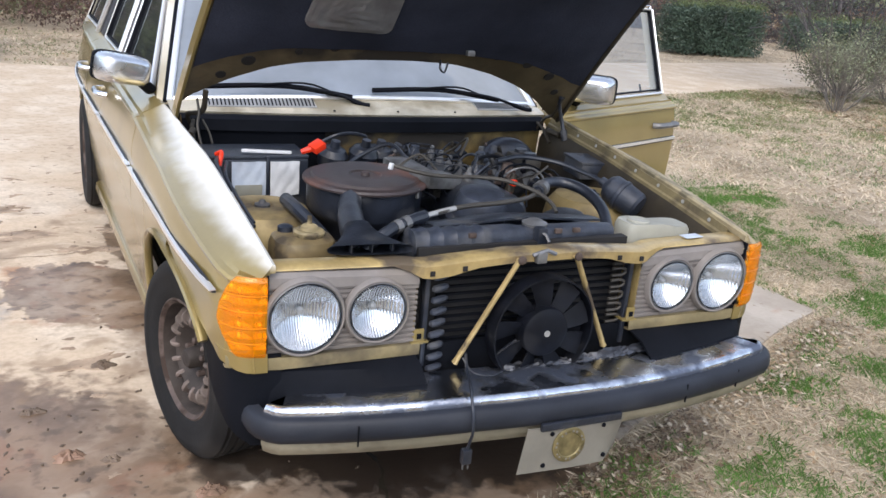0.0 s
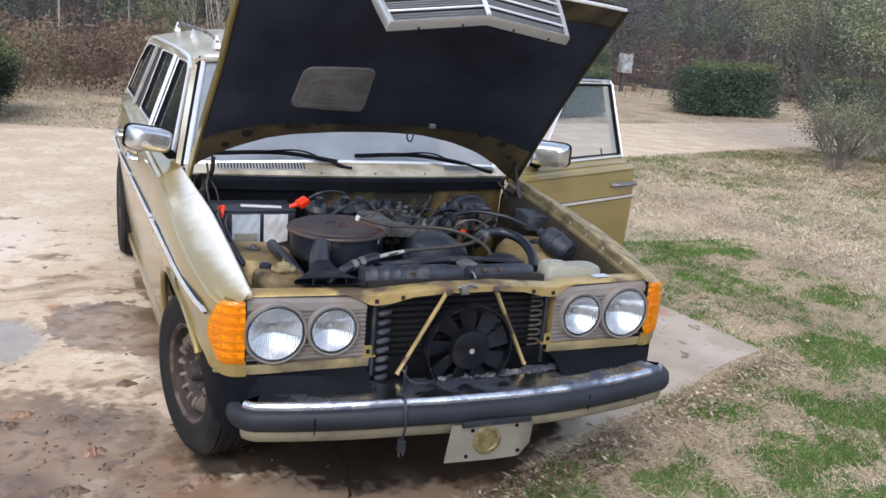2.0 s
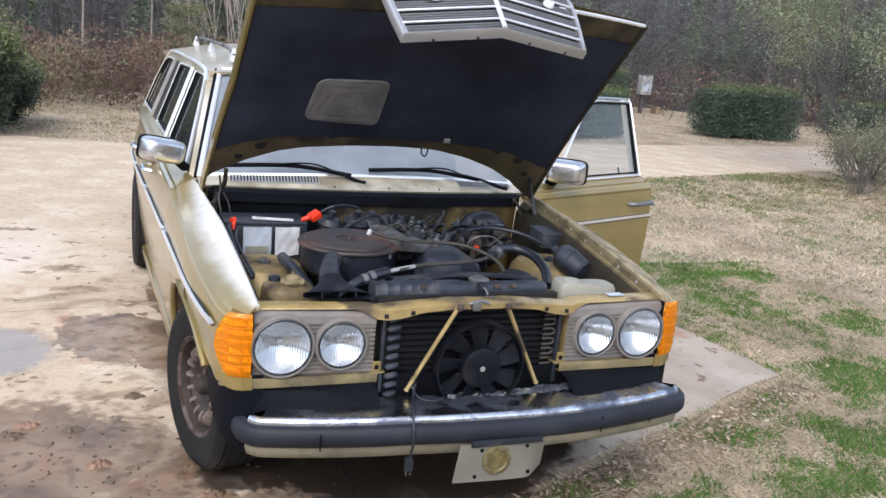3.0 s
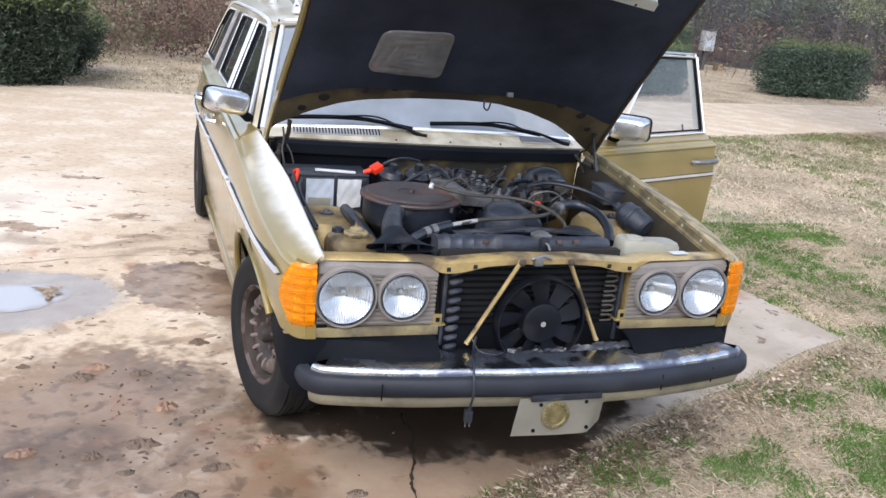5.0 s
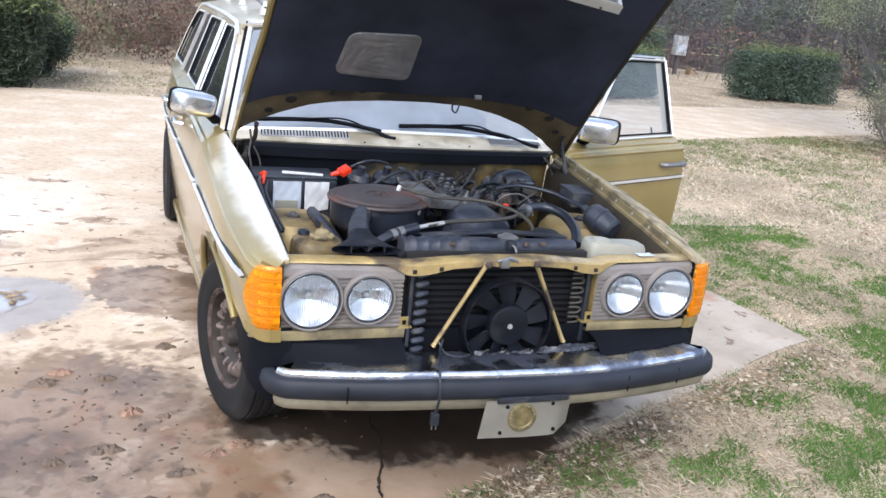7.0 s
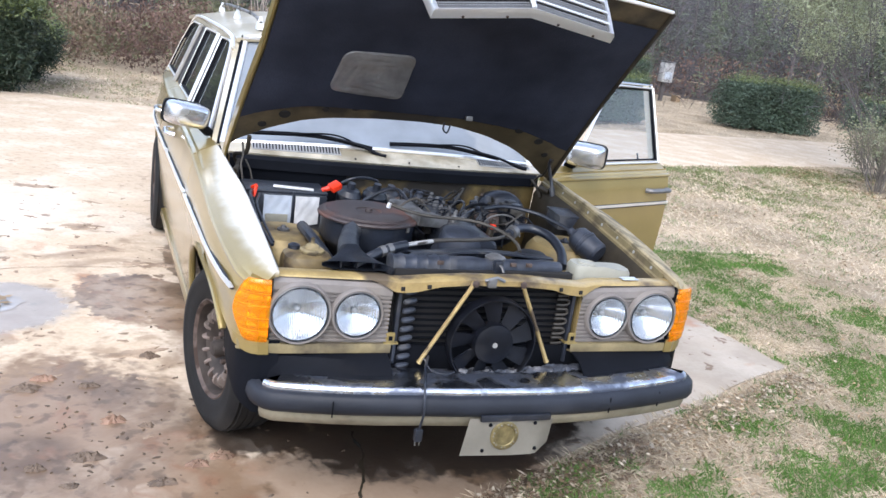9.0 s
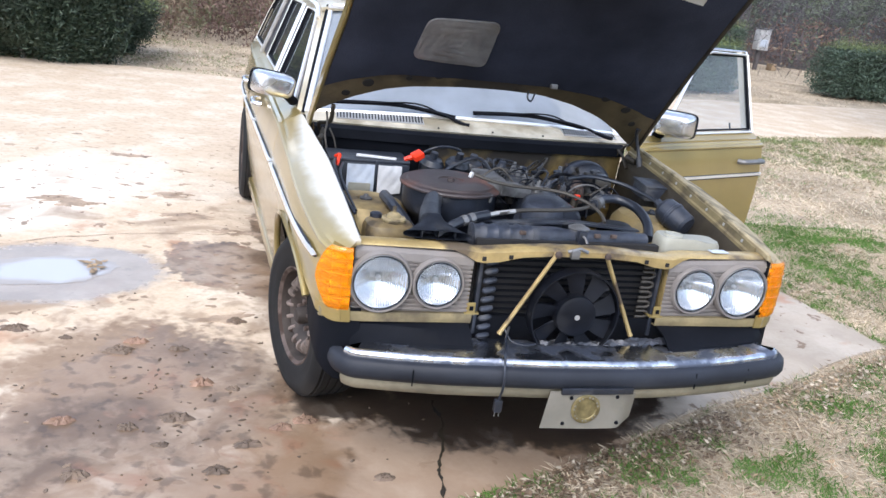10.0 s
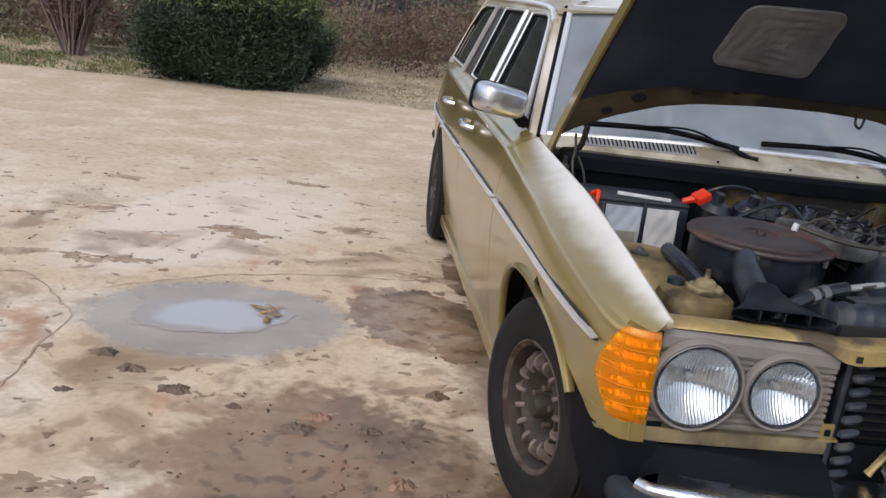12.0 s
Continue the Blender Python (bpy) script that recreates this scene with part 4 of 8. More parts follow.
for x, z in ((-0.325, 0.788), (0.325, 0.788), (-0.24, 0.800), (0.24, 0.800)):
    bm = B()
    box(bm, (x, curve(abs(x), [(0.12, 0.212), (0.34, 0.240)]) - 0.0025, z - 0.002), (0.014, 0.004, 0.014), 0.002)
    part("punched_hole", bm, DARK, cross)
for s in (-1, 1):
    bm = B()
    p0, p1 = Vector((s * (0.093 if s < 0 else 0.080), 0.205, 0.822)), Vector((s * 0.238, 0.236, 0.528))
    tube(bm, [p0, lerp(p0, p1, 0.04), lerp(p0, p1, 0.5), lerp(p0, p1, 0.97), p1], [0.013, 0.0095, 0.0095, 0.0095, 0.012], 10, 0.75)
    bar = part("brace_bar", bm, BRACE, car, "slanted gold brace bar before the fan")
    bm = B()
    lathe(bm, p0 + Vector((0, -0.008, 0)), (0, -1, 0), [(0.012, 0), (0.012, 0.006), (0.006, 0.009), (0, 0.009)], 8, False)
    part("bolt", bm, RUST, bar)
bm = B()
box(bm, (-0.035, 0.198, 0.825), (0.03, 0.018, 0.03), 0.004)
tube(bm, [(-0.06, 0.2, 0.832), (-0.02, 0.195, 0.845), (0.01, 0.2, 0.832)], 0.006, 6)
part("bonnet_latch", bm, GREY, cross)

bm = B()
box(bm, (0, 0.335, 0.655), (0.66, 0.03, 0.34))
cond = part("condenser", bm, DARK, car, "black finned condenser with looped tube ends")
for k in range(15):
    z = 0.50 + k * 0.0215
    bm = B()
    box(bm, (0.01, 0.316, z), (0.56, 0.012, 0.006), 0.001)
    part("fin", bm, BLACK, cond)
for k in range(10):
    # fat bends stacked at one end of the tubes
    z = 0.505 + k * 0.0325
    bm = B()
    tube(bm, [(-0.262, 0.272, z + 0.004), (-0.268, 0.270, z + 0.003), (-0.285, 0.268, z), (-0.300, 0.270, z - 0.003), (-0.305, 0.273, z - 0.004)], [0.006, 0.0095, 0.0105, 0.0095, 0.005], 8)
    part("tube_bend", bm, DUSTY, cond)
for k in range(8):
    z = 0.515 + k * 0.036
    for x, s2, mtl in ((0.300, 1, PIPE),):
        bm = B()
        a = [(x + s2 * 0.018 * math.sin(t), 0.275 + (0.0 if s2 < 0 else 0.012), z + 0.0105 * math.cos(t)) for t in np.linspace(0, math.pi, 7)]
        tube(bm, [(x - s2 * 0.03, a[0][1], a[0][2])] + a + [(x - s2 * 0.03, a[-1][1], a[-1][2])], 0.0075 if s2 < 0 else 0.0045, 8)
        part("tube_loop", bm, mtl, cond)
for x in (-0.318, 0.325):
    bm = B()
    box(bm, (x, 0.285, 0.66), (0.014, 0.03, 0.30), 0.004)
    part("side_frame", bm, PLASTIC, cond)

FC = Vector((0.002, 0.207, 0.613))
bm = B()
lathe(bm, FC, (0, -1, 0), [(0.150, 0.018), (0.155, 0.018), (0.156, -0.03), (0.151, -0.03), (0.150, 0.018)], 48, False)
fan = part("cooling_fan", bm, FANBLACK, car, "black electric fan with nine broad blades")
bm = B()
lathe(bm, FC, (0, -1, 0), [(0.068, -0.03), (0.071, 0.012), (0.068, 0.022), (0.056, 0.028), (0.0, 0.029)], 36, False)
hub = part("fan_hub", bm, FANBLACK, fan)
bm = B()
lathe(bm, FC + Vector((0, -0.029, 0)), (0, -1, 0), [(0.009, 0), (0.009, 0.002), (0, 0.002)], 16, False)
part("hub_badge", bm, VENT, fan)
for k in range(9):
    a0 = 2 * math.pi * k / 9 + 0.2
    bm = B()
    rows = []
    for f in np.linspace(0, 1, 6):
        r = lerp(0.066, 0.146, f)
        row = []
        for g in (-1, 0, 1):
            a = a0 + g * lerp(0.26, 0.22, f) + 0.10 * f
            row.append(FC + Vector((r * math.cos(a), 0.008 * g + 0.004, r * math.sin(a))))
        rows.append(row)
    sheet(bm, rows, 0.003)
    part("fan_blade", bm, FANBLACK, fan)
for k in range(4):
    a = math.pi / 2 * k + 0.6
    bm = B()
    tube(bm, [FC + Vector((0.05 * math.cos(a), 0.03, 0.05 * math.sin(a))), FC + Vector((0.155 * math.cos(a), 0.03, 0.155 * math.sin(a)))], 0.006, 6)
    part("fan_strut", bm, PLASTIC, fan)

# ---- raised bonnet ----
# plan of its underside: x across, d along the sloping plane from the hinge line
HD = Vector((0, -1, 1)).normalized()
HN = Vector((0, -1, -1)).normalized()
H0 = Vector((0.012, 1.49, 0.93))


def hood_at(x, d, out=0.0):
    """A point of the bonnet: d metres up along it, out metres below its face."""
    sag = 0.022 * (1 - (x / 0.74) ** 2) + 0.02 * math.sin(math.pi * min(1, max(0, d / 1.22))) - 0.022
    return H0 + Vector((x, 0, 0)) + HD * d + HN * (out - sag)


def hood_rear(x):
    """The rear edge: a long arch, lower towards the driver's hinge."""
    return curve(x, [(-0.79, 0.09), (-0.77, 0.145), (-0.69, 0.205), (-0.643, 0.240), (-0.513, 0.303), (-0.41, 0.328), (-0.2, 0.346), (0, 0.350), (0.17, 0.341), (0.33, 0.300), (0.476, 0.239), (0.533, 0.202), (0.616, 0.145), (0.66, 0.10), (0.76, 0.03)])


def hood_half(d, side=1):
    return curve(d, [(0, 0.786), (0.12, 0.782), (0.4, 0.762), (0.72, 0.735), (1.2, 0.722)]) if side < 0 else curve(d, [(0, 0.76), (0.3, 0.752), (1.2, 0.726)])


def hood_front(x):
    return 1.205 + 0.03 * (1 - (x / 0.72) ** 2)


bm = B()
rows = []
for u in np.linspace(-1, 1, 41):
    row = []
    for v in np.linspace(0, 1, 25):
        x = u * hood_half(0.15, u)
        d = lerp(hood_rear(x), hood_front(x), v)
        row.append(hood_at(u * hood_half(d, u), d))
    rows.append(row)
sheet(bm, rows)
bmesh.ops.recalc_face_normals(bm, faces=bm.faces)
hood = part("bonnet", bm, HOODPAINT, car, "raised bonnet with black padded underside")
# outer skin, a little above
bm = B()
rows = []
for u in np.linspace(-1, 1, 41):
    row = []
    for v in np.linspace(0, 1, 25):
        x = u * hood_half(0.15, u)
        d = lerp(hood_rear(x), hood_front(x), v)
        row.append(hood_at(u * (hood_half(d, u) + 0.003), d, -0.018 - 0.016 * (1 - u * u)))
    rows.append(row)
sheet(bm, rows)
part("outer_skin", bm, PAINT, hood)
# folded edges
for s in (-1, 1):
    bm = B()
    rows = []
    for d in np.linspace(0.04, 1.205, 25):
        w = hood_half(d, s)
        rows.append([hood_at(s * (w - 0.012), d, 0.003), hood_at(s * (w - 0.006), d, 0.010), hood_at(s * (w + 0.003), d, 0.010), hood_at(s * (w + 0.005), d, -0.03)])
    sheet(bm, rows, 0.003)
    # the far flange takes the dark brown to paint its shaded side
    part("side_flange", bm, PAINT if s < 0 else GRIME, hood)
bm = B()
rows = []
for x in np.linspace(-0.722, 0.722, 31):
    d = hood_front(x)
    rows.append([hood_at(x, d - 0.008, 0.004), hood_at(x, d - 0.002, 0.007), hood_at(x, d + 0.003, 0.003), hood_at(x, d + 0.003, -0.006)])
sheet(bm, rows, 0.003)
part("front_flange", bm, BRIGHT, hood)
# felt pad
bm = B()
rows = []
for u in np.linspace(-1, 1, 31):
    row = []
    for v in np.linspace(0, 1, 19):
        x = u * 0.72
        a = hood_rear(x) + 0.055 + (0.075 if u < 0 else 0.16) * u * u
        d = lerp(a, 1.135 - 0.03 * abs(u), v)
        edge = min(1, 6 * min(v, 1 - v) + 0.1, 8 * (1 - abs(u)) + 0.1)
        row.append(hood_at(u * (hood_half(d, u) - 0.014), d, 0.004 + 0.014 * edge + 0.004 * noise.noise((x * 5, d * 5, 0))))
    rows.append(row)
sheet(bm, rows)
part("insulation_pad", bm, PAD, hood, "matt black felt pad")
# bare foil patch with cut corners
bm = B()
corners = [(-0.432, 0.768), (-0.150, 0.776), (-0.140, 0.505), (-0.448, 0.532)]
cut = []
for i, c in enumerate(corners):
    before, after = corners[i - 1], corners[(i + 1) % 4]
    c, before, after = Vector(c), Vector(before), Vector(after)
    p, q = c + (before - c).normalized() * 0.045, c + (after - c).normalized() * 0.045
    cut += [tuple(lerp(lerp(p, c, f), lerp(c, q, f), f)) for f in np.linspace(0, 1, 6)]
cut = [tuple(lerp(Vector(p), Vector(cut[(i + 1) % len(cut)]), f)) for i, p in enumerate(cut) for f in np.linspace(0, 1, 7 if i % 6 == 5 else 2)[:-1]]
mid = Vector((-0.29, 0.645))
rings = []
for k, out in [(1.0, 0.012), (0.985, 0.026)] + [(q, 0.027) for q in np.linspace(0.93, 0.03, 16)]:
    rings.append([hood_at(mid.x + (x - mid.x) * k, mid.y + (d - mid.y) * k, out + 0.0045 * noise.noise((x * 9 * k, d * 15 * k, 0)) + 0.003 * noise.noise((x * 30 * k, d * 44 * k, 2))) for x, d in cut])
skin(bm, rings, True, True)
part("foil_patch", bm, PADMETAL, hood, "bare silvery rectangular patch")
# holes and catch along the rear frame
for x, d, r in ((-0.66, 0.27, 0.018), (-0.58, 0.34, 0.024), (-0.42, 0.385, 0.014), (-0.30, 0.41, 0.02), (0.32, 0.40, 0.018), (0.46, 0.37, 0.022), (0.58, 0.31, 0.022), (0.65, 0.22, 0.016), (0.05, 0.405, 0.010)):
    bm = B()
    lathe(bm, hood_at(x, d, 0.002), HN, [(r, 0), (r * 0.92, 0.003), (0, 0.003)], 16, False)
    part("punched_hole", bm, DARK, hood)
bm = B()
tube(bm, bend([hood_at(0.105, 0.362, 0.0), hood_at(0.10, 0.35, 0.03), hood_at(0.12, 0.34, 0.035), hood_at(0.135, 0.355, 0.005)], 4), 0.004, 6)
part("hook", bm, PLASTIC, hood)
bm = B()
box(bm, hood_at(0.19, 0.43, 0.02), (0.03, 0.02, 0.02), 0.003)
part("catch", bm, GREY, hood)

# grille shell carried by the bonnet
GD = Vector((0, -0.748, -0.664))
GN = Vector((0, -0.664, 0.748))
G0 = Vector((0, 0.318, 1.648))


def grille_at(x, w, out=0.0):
    """x across, w metres up from the lower edge, out metres proud; the face is a shallow V."""
    return G0 + Vector((x, 0, 0)) - GD * w + GN * (out + 0.058 * (1 - abs(x) / 0.318))


GH = 0.325


def grille_half(w):
    return curve(w, [(0, 0.318), (0.10, 0.334), (0.19, 0.344), (0.24, 0.342), (0.28, 0.32), (0.325, 0.22)])


bm = B()
path = [(-x, w) for x, w in ((0.0, GH), (0.15, GH - 0.002), (0.23, GH - 0.010), (0.29, 0.303), (0.325, 0.27), (0.342, 0.235), (0.344, 0.19), (0.334, 0.10), (0.318, 0.0), (0.16, 0.0), (0.0, 0.0))]
path = path + [(-x, w) for x, w in path[-2::-1]]
rings = []
for i, (x, w) in enumerate(path):
    a, b = path[i - 1 if i else -2], path[(i + 1) % len(path)]
    xi, wi = x * 0.948, lerp(w, GH * 0.5, 0.055)
    rings.append([grille_at(x, w, -0.026), grille_at(x, w, 0.004), grille_at(lerp(x, xi, 0.3), lerp(w, wi, 0.3), 0.012), grille_at(xi, wi, 0.008), grille_at(xi, wi, -0.012)])
skin(bm, rings, False, False)
bmesh.ops.solidify(bm, geom=list(bm.faces), thickness=0.003)
grille = part("radiator_grille", bm, BRIGHT, car, "chrome radiator grille shell with dark slats")
bm = B()
tube(bm, [grille_at(0, w, 0.008) for w in np.linspace(0.01, GH - 0.012, 6)], 0.008, 8)
part("centre_bar", bm, BRIGHT, grille)
for k in range(1, 6):
    w = GH * k / 6
    h = grille_half(w) * 0.955
    bm = B()
    tube(bm, [grille_at(-h, w, 0.006), grille_at(0, w, 0.006), grille_at(h, w, 0.006)], 0.0042, 8)
    part("chrome_bar", bm, BRIGHT, grille)
for k in range(6):
    for j in range(1, 5):
        w = GH * (k + j / 5) / 6
        h = grille_half(w) * 0.95
        if w < 0.02 or w > GH - 0.02:
            continue
        bm = B()
        tube(bm, [grille_at(-h, w, -0.003), grille_at(0, w, -0.003), grille_at(h, w, -0.003)], 0.0024, 6, 1.5)
        part("slat", bm, SLAT, grille)
bm = B()
skin(bm, [[grille_at(u * grille_half(w) * 0.94, w, -0.03) for u in np.linspace(-1, 1, 9)] for w in np.linspace(0.02, GH - 0.02, 6)], False, False)
part("backing", bm, DARK, grille)
for x, w, r, m in ((-0.195, 0.172, 0.034, WHITE), (0.222, 0.188, 0.020, WHITE)):
    bm = B()
    lathe(bm, grille_at(x, w, 0.012), GN, [(r, 0), (r * 0.9, 0.006), (r * 0.5, 0.012), (0, 0.013)], 20, False)
    part("badge", bm, m, grille)
for x in (-0.22, -0.08, 0.10, 0.24):
    bm = B()
    lathe(bm, grille_at(x, 0.0, -0.018) + GD * 0.002, GD, [(0.005, 0), (0.004, 0.003), (0, 0.003)], 8, False)
    part("screw", bm, RUST, grille)

# hinges and stay
for s in (-1, 1):
    bm = B()
    tube(bm, bend([(s * 0.70, 1.50, 0.89), (s * 0.725, 1.47, 0.95), hood_at(s * 0.70, 0.10, 0.02), hood_at(s * 0.70, 0.2, 0.012)], 4), 0.010, 8, 0.6)
    tube(bm, [(s * 0.715, 1.40, 0.86), (s * 0.712, 1.46, 0.91), (s * 0.70, 1.50, 0.93)], 0.008, 8, 0.6)
    tube(bm, [(s * 0.735, 1.36, 0.90), (s * 0.715, 1.42, 0.905)], 0.012, 10)
    part("bonnet_hinge", bm, GRIME, hood)
bm = B()
tube(bm, bend([(0.745, 1.33, 0.885), (0.735, 1.36, 0.96), hood_at(0.70, 0.16, 0.02), hood_at(0.69, 0.20, 0.01)], 4), 0.008, 8)
tube(bm, [(0.745, 1.33, 0.885), (0.738, 1.345, 0.925)], 0.014, 8)
part("bonnet_stay", bm, PLASTIC, hood)
bm = B()
tube(bm, bend([(-0.70, 1.33, 0.86), (-0.71, 1.36, 0.93), (-0.70, 1.39, 0.97), (-0.705, 1.40, 1.02)], 4), 0.0045, 8)
tube(bm, bend([(-0.66, 1.36, 0.87), (-0.67, 1.37, 0.91), (-0.69, 1.38, 0.95)], 4), 0.0035, 6)
part("frayed_cable", bm, PIPE, hood)

# ---- engine bay ----
for s in (-1, 1):
    bm = B()
    rows = []
    for y in np.linspace(0.335, 1.50, 14):
        i, t = inner(y), top(y)
        rows.append([(s * (i - 0.014), y, t - 0.042), (s * (i - 0.045), y, t - 0.09), (s * (i - 0.06), y, 0.62), (s * (i - 0.10), y, 0.40)])
    sheet(bm, rows, 0.004)
    apron = part("inner_wing", bm, GRIME, car, "grimy brown inner wing, darkened for shade, with bolted gold flange")
    bm = B()
    rows = []
    for y in np.linspace(0.335, 1.50, 14):
        i, t = inner(y), top(y)
        rows.append([(s * i, y, t - 0.004), (s * (i - 0.004), y, t - 0.028), (s * (i - 0.012), y, t - 0.032), (s * (i - 0.014), y, t - 0.045)])
    sheet(bm, rows, 0.004)
    part("wing_flange", bm, LEDGE, apron)
    for y in np.arange(0.42, 1.42, 0.14):
        bm = B()
        lathe(bm, (s * (inner(y) - 0.003), y, top(y) - 0.016), (-s, 0, 0.3), [(0.007, 0), (0.007, 0.005), (0, 0.006)], 6, False)
        part("bolt", bm, VENT, apron)
    # suspension tower
    bm = B()
    lathe(bm, (s * 0.60, 0.89, 0.56), (0, 0, 1), [(0.180, 0), (0.172, 0.13), (0.160, 0.19), (0.135, 0.220), (0.09, 0.230), (0.035, 0.228), (0.03, 0.222), (0.0, 0.220)], 28, False)
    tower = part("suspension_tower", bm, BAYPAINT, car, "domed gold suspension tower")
    bm = B()
    lathe(bm, (s * 0.60, 0.89, 0.785), (0, 0, 1), [(0.024, -0.003), (0.024, 0.006), (0.012, 0.010), (0.008, 0.018), (0, 0.018)], 16, False)
    part("strut_nut", bm, PLASTIC, tower)
bm = B()
sheet(bm, [[(x, COWL_Y0(x) + y, z) for x in np.linspace(-0.74, 0.74, 13)] for y, z in ((-0.010, 0.94), (0.0, 0.91), (0.02, 0.70), (0.0, 0.35))], 0.01)
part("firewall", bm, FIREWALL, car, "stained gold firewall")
bm = B()
sheet(bm, [[(x, COWL_Y0(x) + y, z) for x in np.linspace(-0.735, -0.24, 7)] for y, z in ((-0.022, 0.935), (-0.012, 0.90), (0.008, 0.70), (-0.012, 0.4))], 0.008)
part("firewall_felt", bm, BLACK, car, "black sound-deadening felt")
bm = B()
box(bm, (0, 0.9, 0.36), (1.36, 1.15, 0.03))
part("undertray", bm, DARK, car)

# battery
bm = B()
box(bm, (-0.545, 1.245, 0.768), (0.33, 0.18, 0.19), 0.008)
battery = part("battery", bm, PLASTIC, car, "black battery with two pale labels")
bm = B()
box(bm, (-0.545, 1.248, 0.868), (0.332, 0.182, 0.014), 0.005)
part("battery_lid", bm, PLASTIC, battery)
for x, w, m in ((-0.582, 0.112, BLUEW), (-0.462, 0.098, WHITE)):
    bm = B()
    sheet(bm, [[(x + w * u, 1.149 - 0.003 * math.sin(7 * u + 5 * v) - 0.0015 * math.sin(15 * u - 11 * v), 0.796 + (0.122 - 0.02 * u) * v + 0.010 * u) for u in np.linspace(-0.5, 0.5, 13)] for v in np.linspace(-0.5, 0.5, 12)], 0.002)
    lb = part("label", bm, m, battery)
bm = B()
box(bm, (-0.585, 1.1375, 0.762), (0.090, 0.003, 0.040), 0.001)
part("label_patch", bm, BOTTLE, battery)
bm = B()
box(bm, (-0.518, 1.18, 0.884), (0.165, 0.014, 0.010), 0.003, (0, 2, -4))
part("hold_down_bar", bm, WHITE, battery)
bm = B()
box(bm, (-0.520, 1.148, 0.785), (0.010, 0.008, 0.18), 0.002)
part("strap", bm, PLASTIC, battery)
bm = B()
box(bm, (-0.356, 1.145, 0.908), (0.046, 0.042, 0.026), 0.005, (14, -26, 18))
tube(bm, [(-0.374, 1.15, 0.900), (-0.405, 1.16, 0.886)], [0.012, 0.009], 8)
part("terminal_cap", bm, RED, battery, "bright red terminal cover")
bm = B()
tube(bm, bend([(-0.69, 1.14, 0.885), (-0.678, 1.12, 0.897), (-0.683, 1.10, 0.885), (-0.69, 1.09, 0.86)], 4), 0.0075, 8)
part("terminal_clamp", bm, RED, battery)
bm = B()
tube(bm, bend([(-0.69, 1.12, 0.88), (-0.712, 1.02, 0.885), (-0.708, 0.92, 0.85), (-0.70, 0.82, 0.82), (-0.67, 0.70, 0.78)], 5), 0.0065, 8)
part("battery_cable", bm, PLASTIC, battery)
bm = B()
tube(bm, bend([(-0.665, 1.10, 0.87), (-0.692, 0.98, 0.86), (-0.685, 0.88, 0.83), (-0.66, 0.74, 0.78)], 5), 0.005, 8)
part("battery_cable", bm, PLASTIC, battery)

# air cleaner with snorkel
AC = Vector((-0.283, 0.87, -0.010))
bm = B()
lathe(bm, AC, (0, 0, 1), [(0.12, 0.70), (0.155, 0.76), (0.172, 0.775), (0.180, 0.79), (0.181, 0.865), (0.175, 0.872)], 48, False)
ac = part("air_cleaner", bm, PLASTIC, car, "large round black air cleaner with rusty lid")
bm = B()
lathe(bm, AC, (0, 0, 1), [(0.180, 0.870), (0.194, 0.871), (0.195, 0.877), (0.191, 0.883), (0.172, 0.886), (0.165, 0.893), (0.10, 0.897), (0.08, 0.892), (0.052, 0.893), (0.046, 0.888), (0.014, 0.888), (0.012, 0.899), (0.0, 0.900)], 48, False)
part("lid", bm, RUSTLID, ac, "dark lid patched with brown rust")
for a in (-2.0, -0.9, 0.4, 1.8):
    bm = B()
    p = AC + Vector((0.189 * math.cos(a), 0.189 * math.sin(a), 0.866))
    box(bm, p, (0.010, 0.012, 0.030), 0.003, (0, 0, math.degrees(a)))
    part("clip", bm, GREY, ac)
bm = B()
tube(bm, bend([(-0.375, 0.735, 0.842), (-0.402, 0.665, 0.838), (-0.430, 0.57, 0.828), (-0.452, 0.48, 0.823), (-0.462, 0.43, 0.822)], 5), [0.034] * 8 + [0.037] * 13, 16)
sn = part("intake_snorkel", bm, PLASTIC, ac)
bm = B()
rings = []
for f in np.linspace(0, 1, 8):
    hw, hh = lerp(0.040, 0.112, f ** 1.5), lerp(0.040, 0.014, f ** 0.6)
    y, z, cx = lerp(0.45, 0.305, f), lerp(0.828, 0.836, f), lerp(-0.455, -0.468, f)
    rings.append([(cx + hw * math.copysign(abs(math.cos(a)) ** 0.6, math.cos(a)), y - 0.012 * f * math.cos(a), z + hh * math.copysign(abs(math.sin(a)) ** 0.7, math.sin(a))) for a in np.linspace(0, 2 * math.pi, 24, endpoint=False)])
skin(bm, rings, True, False)
bmesh.ops.solidify(bm, geom=list(bm.faces), thickness=0.004)
horn = part("intake_horn", bm, DUSTY, ac, "flat black intake horn")
for k in range(3):
    bm = B()
    box(bm, (-0.462 + (k - 1) * 0.055, 0.322, 0.836), (0.003, 0.02, 0.022), 0.001)
    part("horn_fin", bm, PLASTIC, ac)
bm = B()
tube(bm, bend([(-0.54, 0.85, 0.815), (-0.53, 0.76, 0.81), (-0.50, 0.66, 0.78), (-0.47, 0.58, 0.74)], 5), 0.020, 10)
part("breather_hose", bm, PLASTIC, ac)

# fluid reservoir
bm = B()
rings = []
for z, k in ((0.70, 0.9), (0.74, 1.0), (0.795, 1.0), (0.815, 0.92), (0.825, 0.7)):
    rings.append([(-0.590 + 0.085 * k * math.copysign(abs(math.cos(a)) ** 0.6, math.cos(a)), 0.49 + 0.075 * k * math.copysign(abs(math.sin(a)) ** 0.6, math.sin(a)), z) for a in np.linspace(0, 2 * math.pi, 24, endpoint=False)])
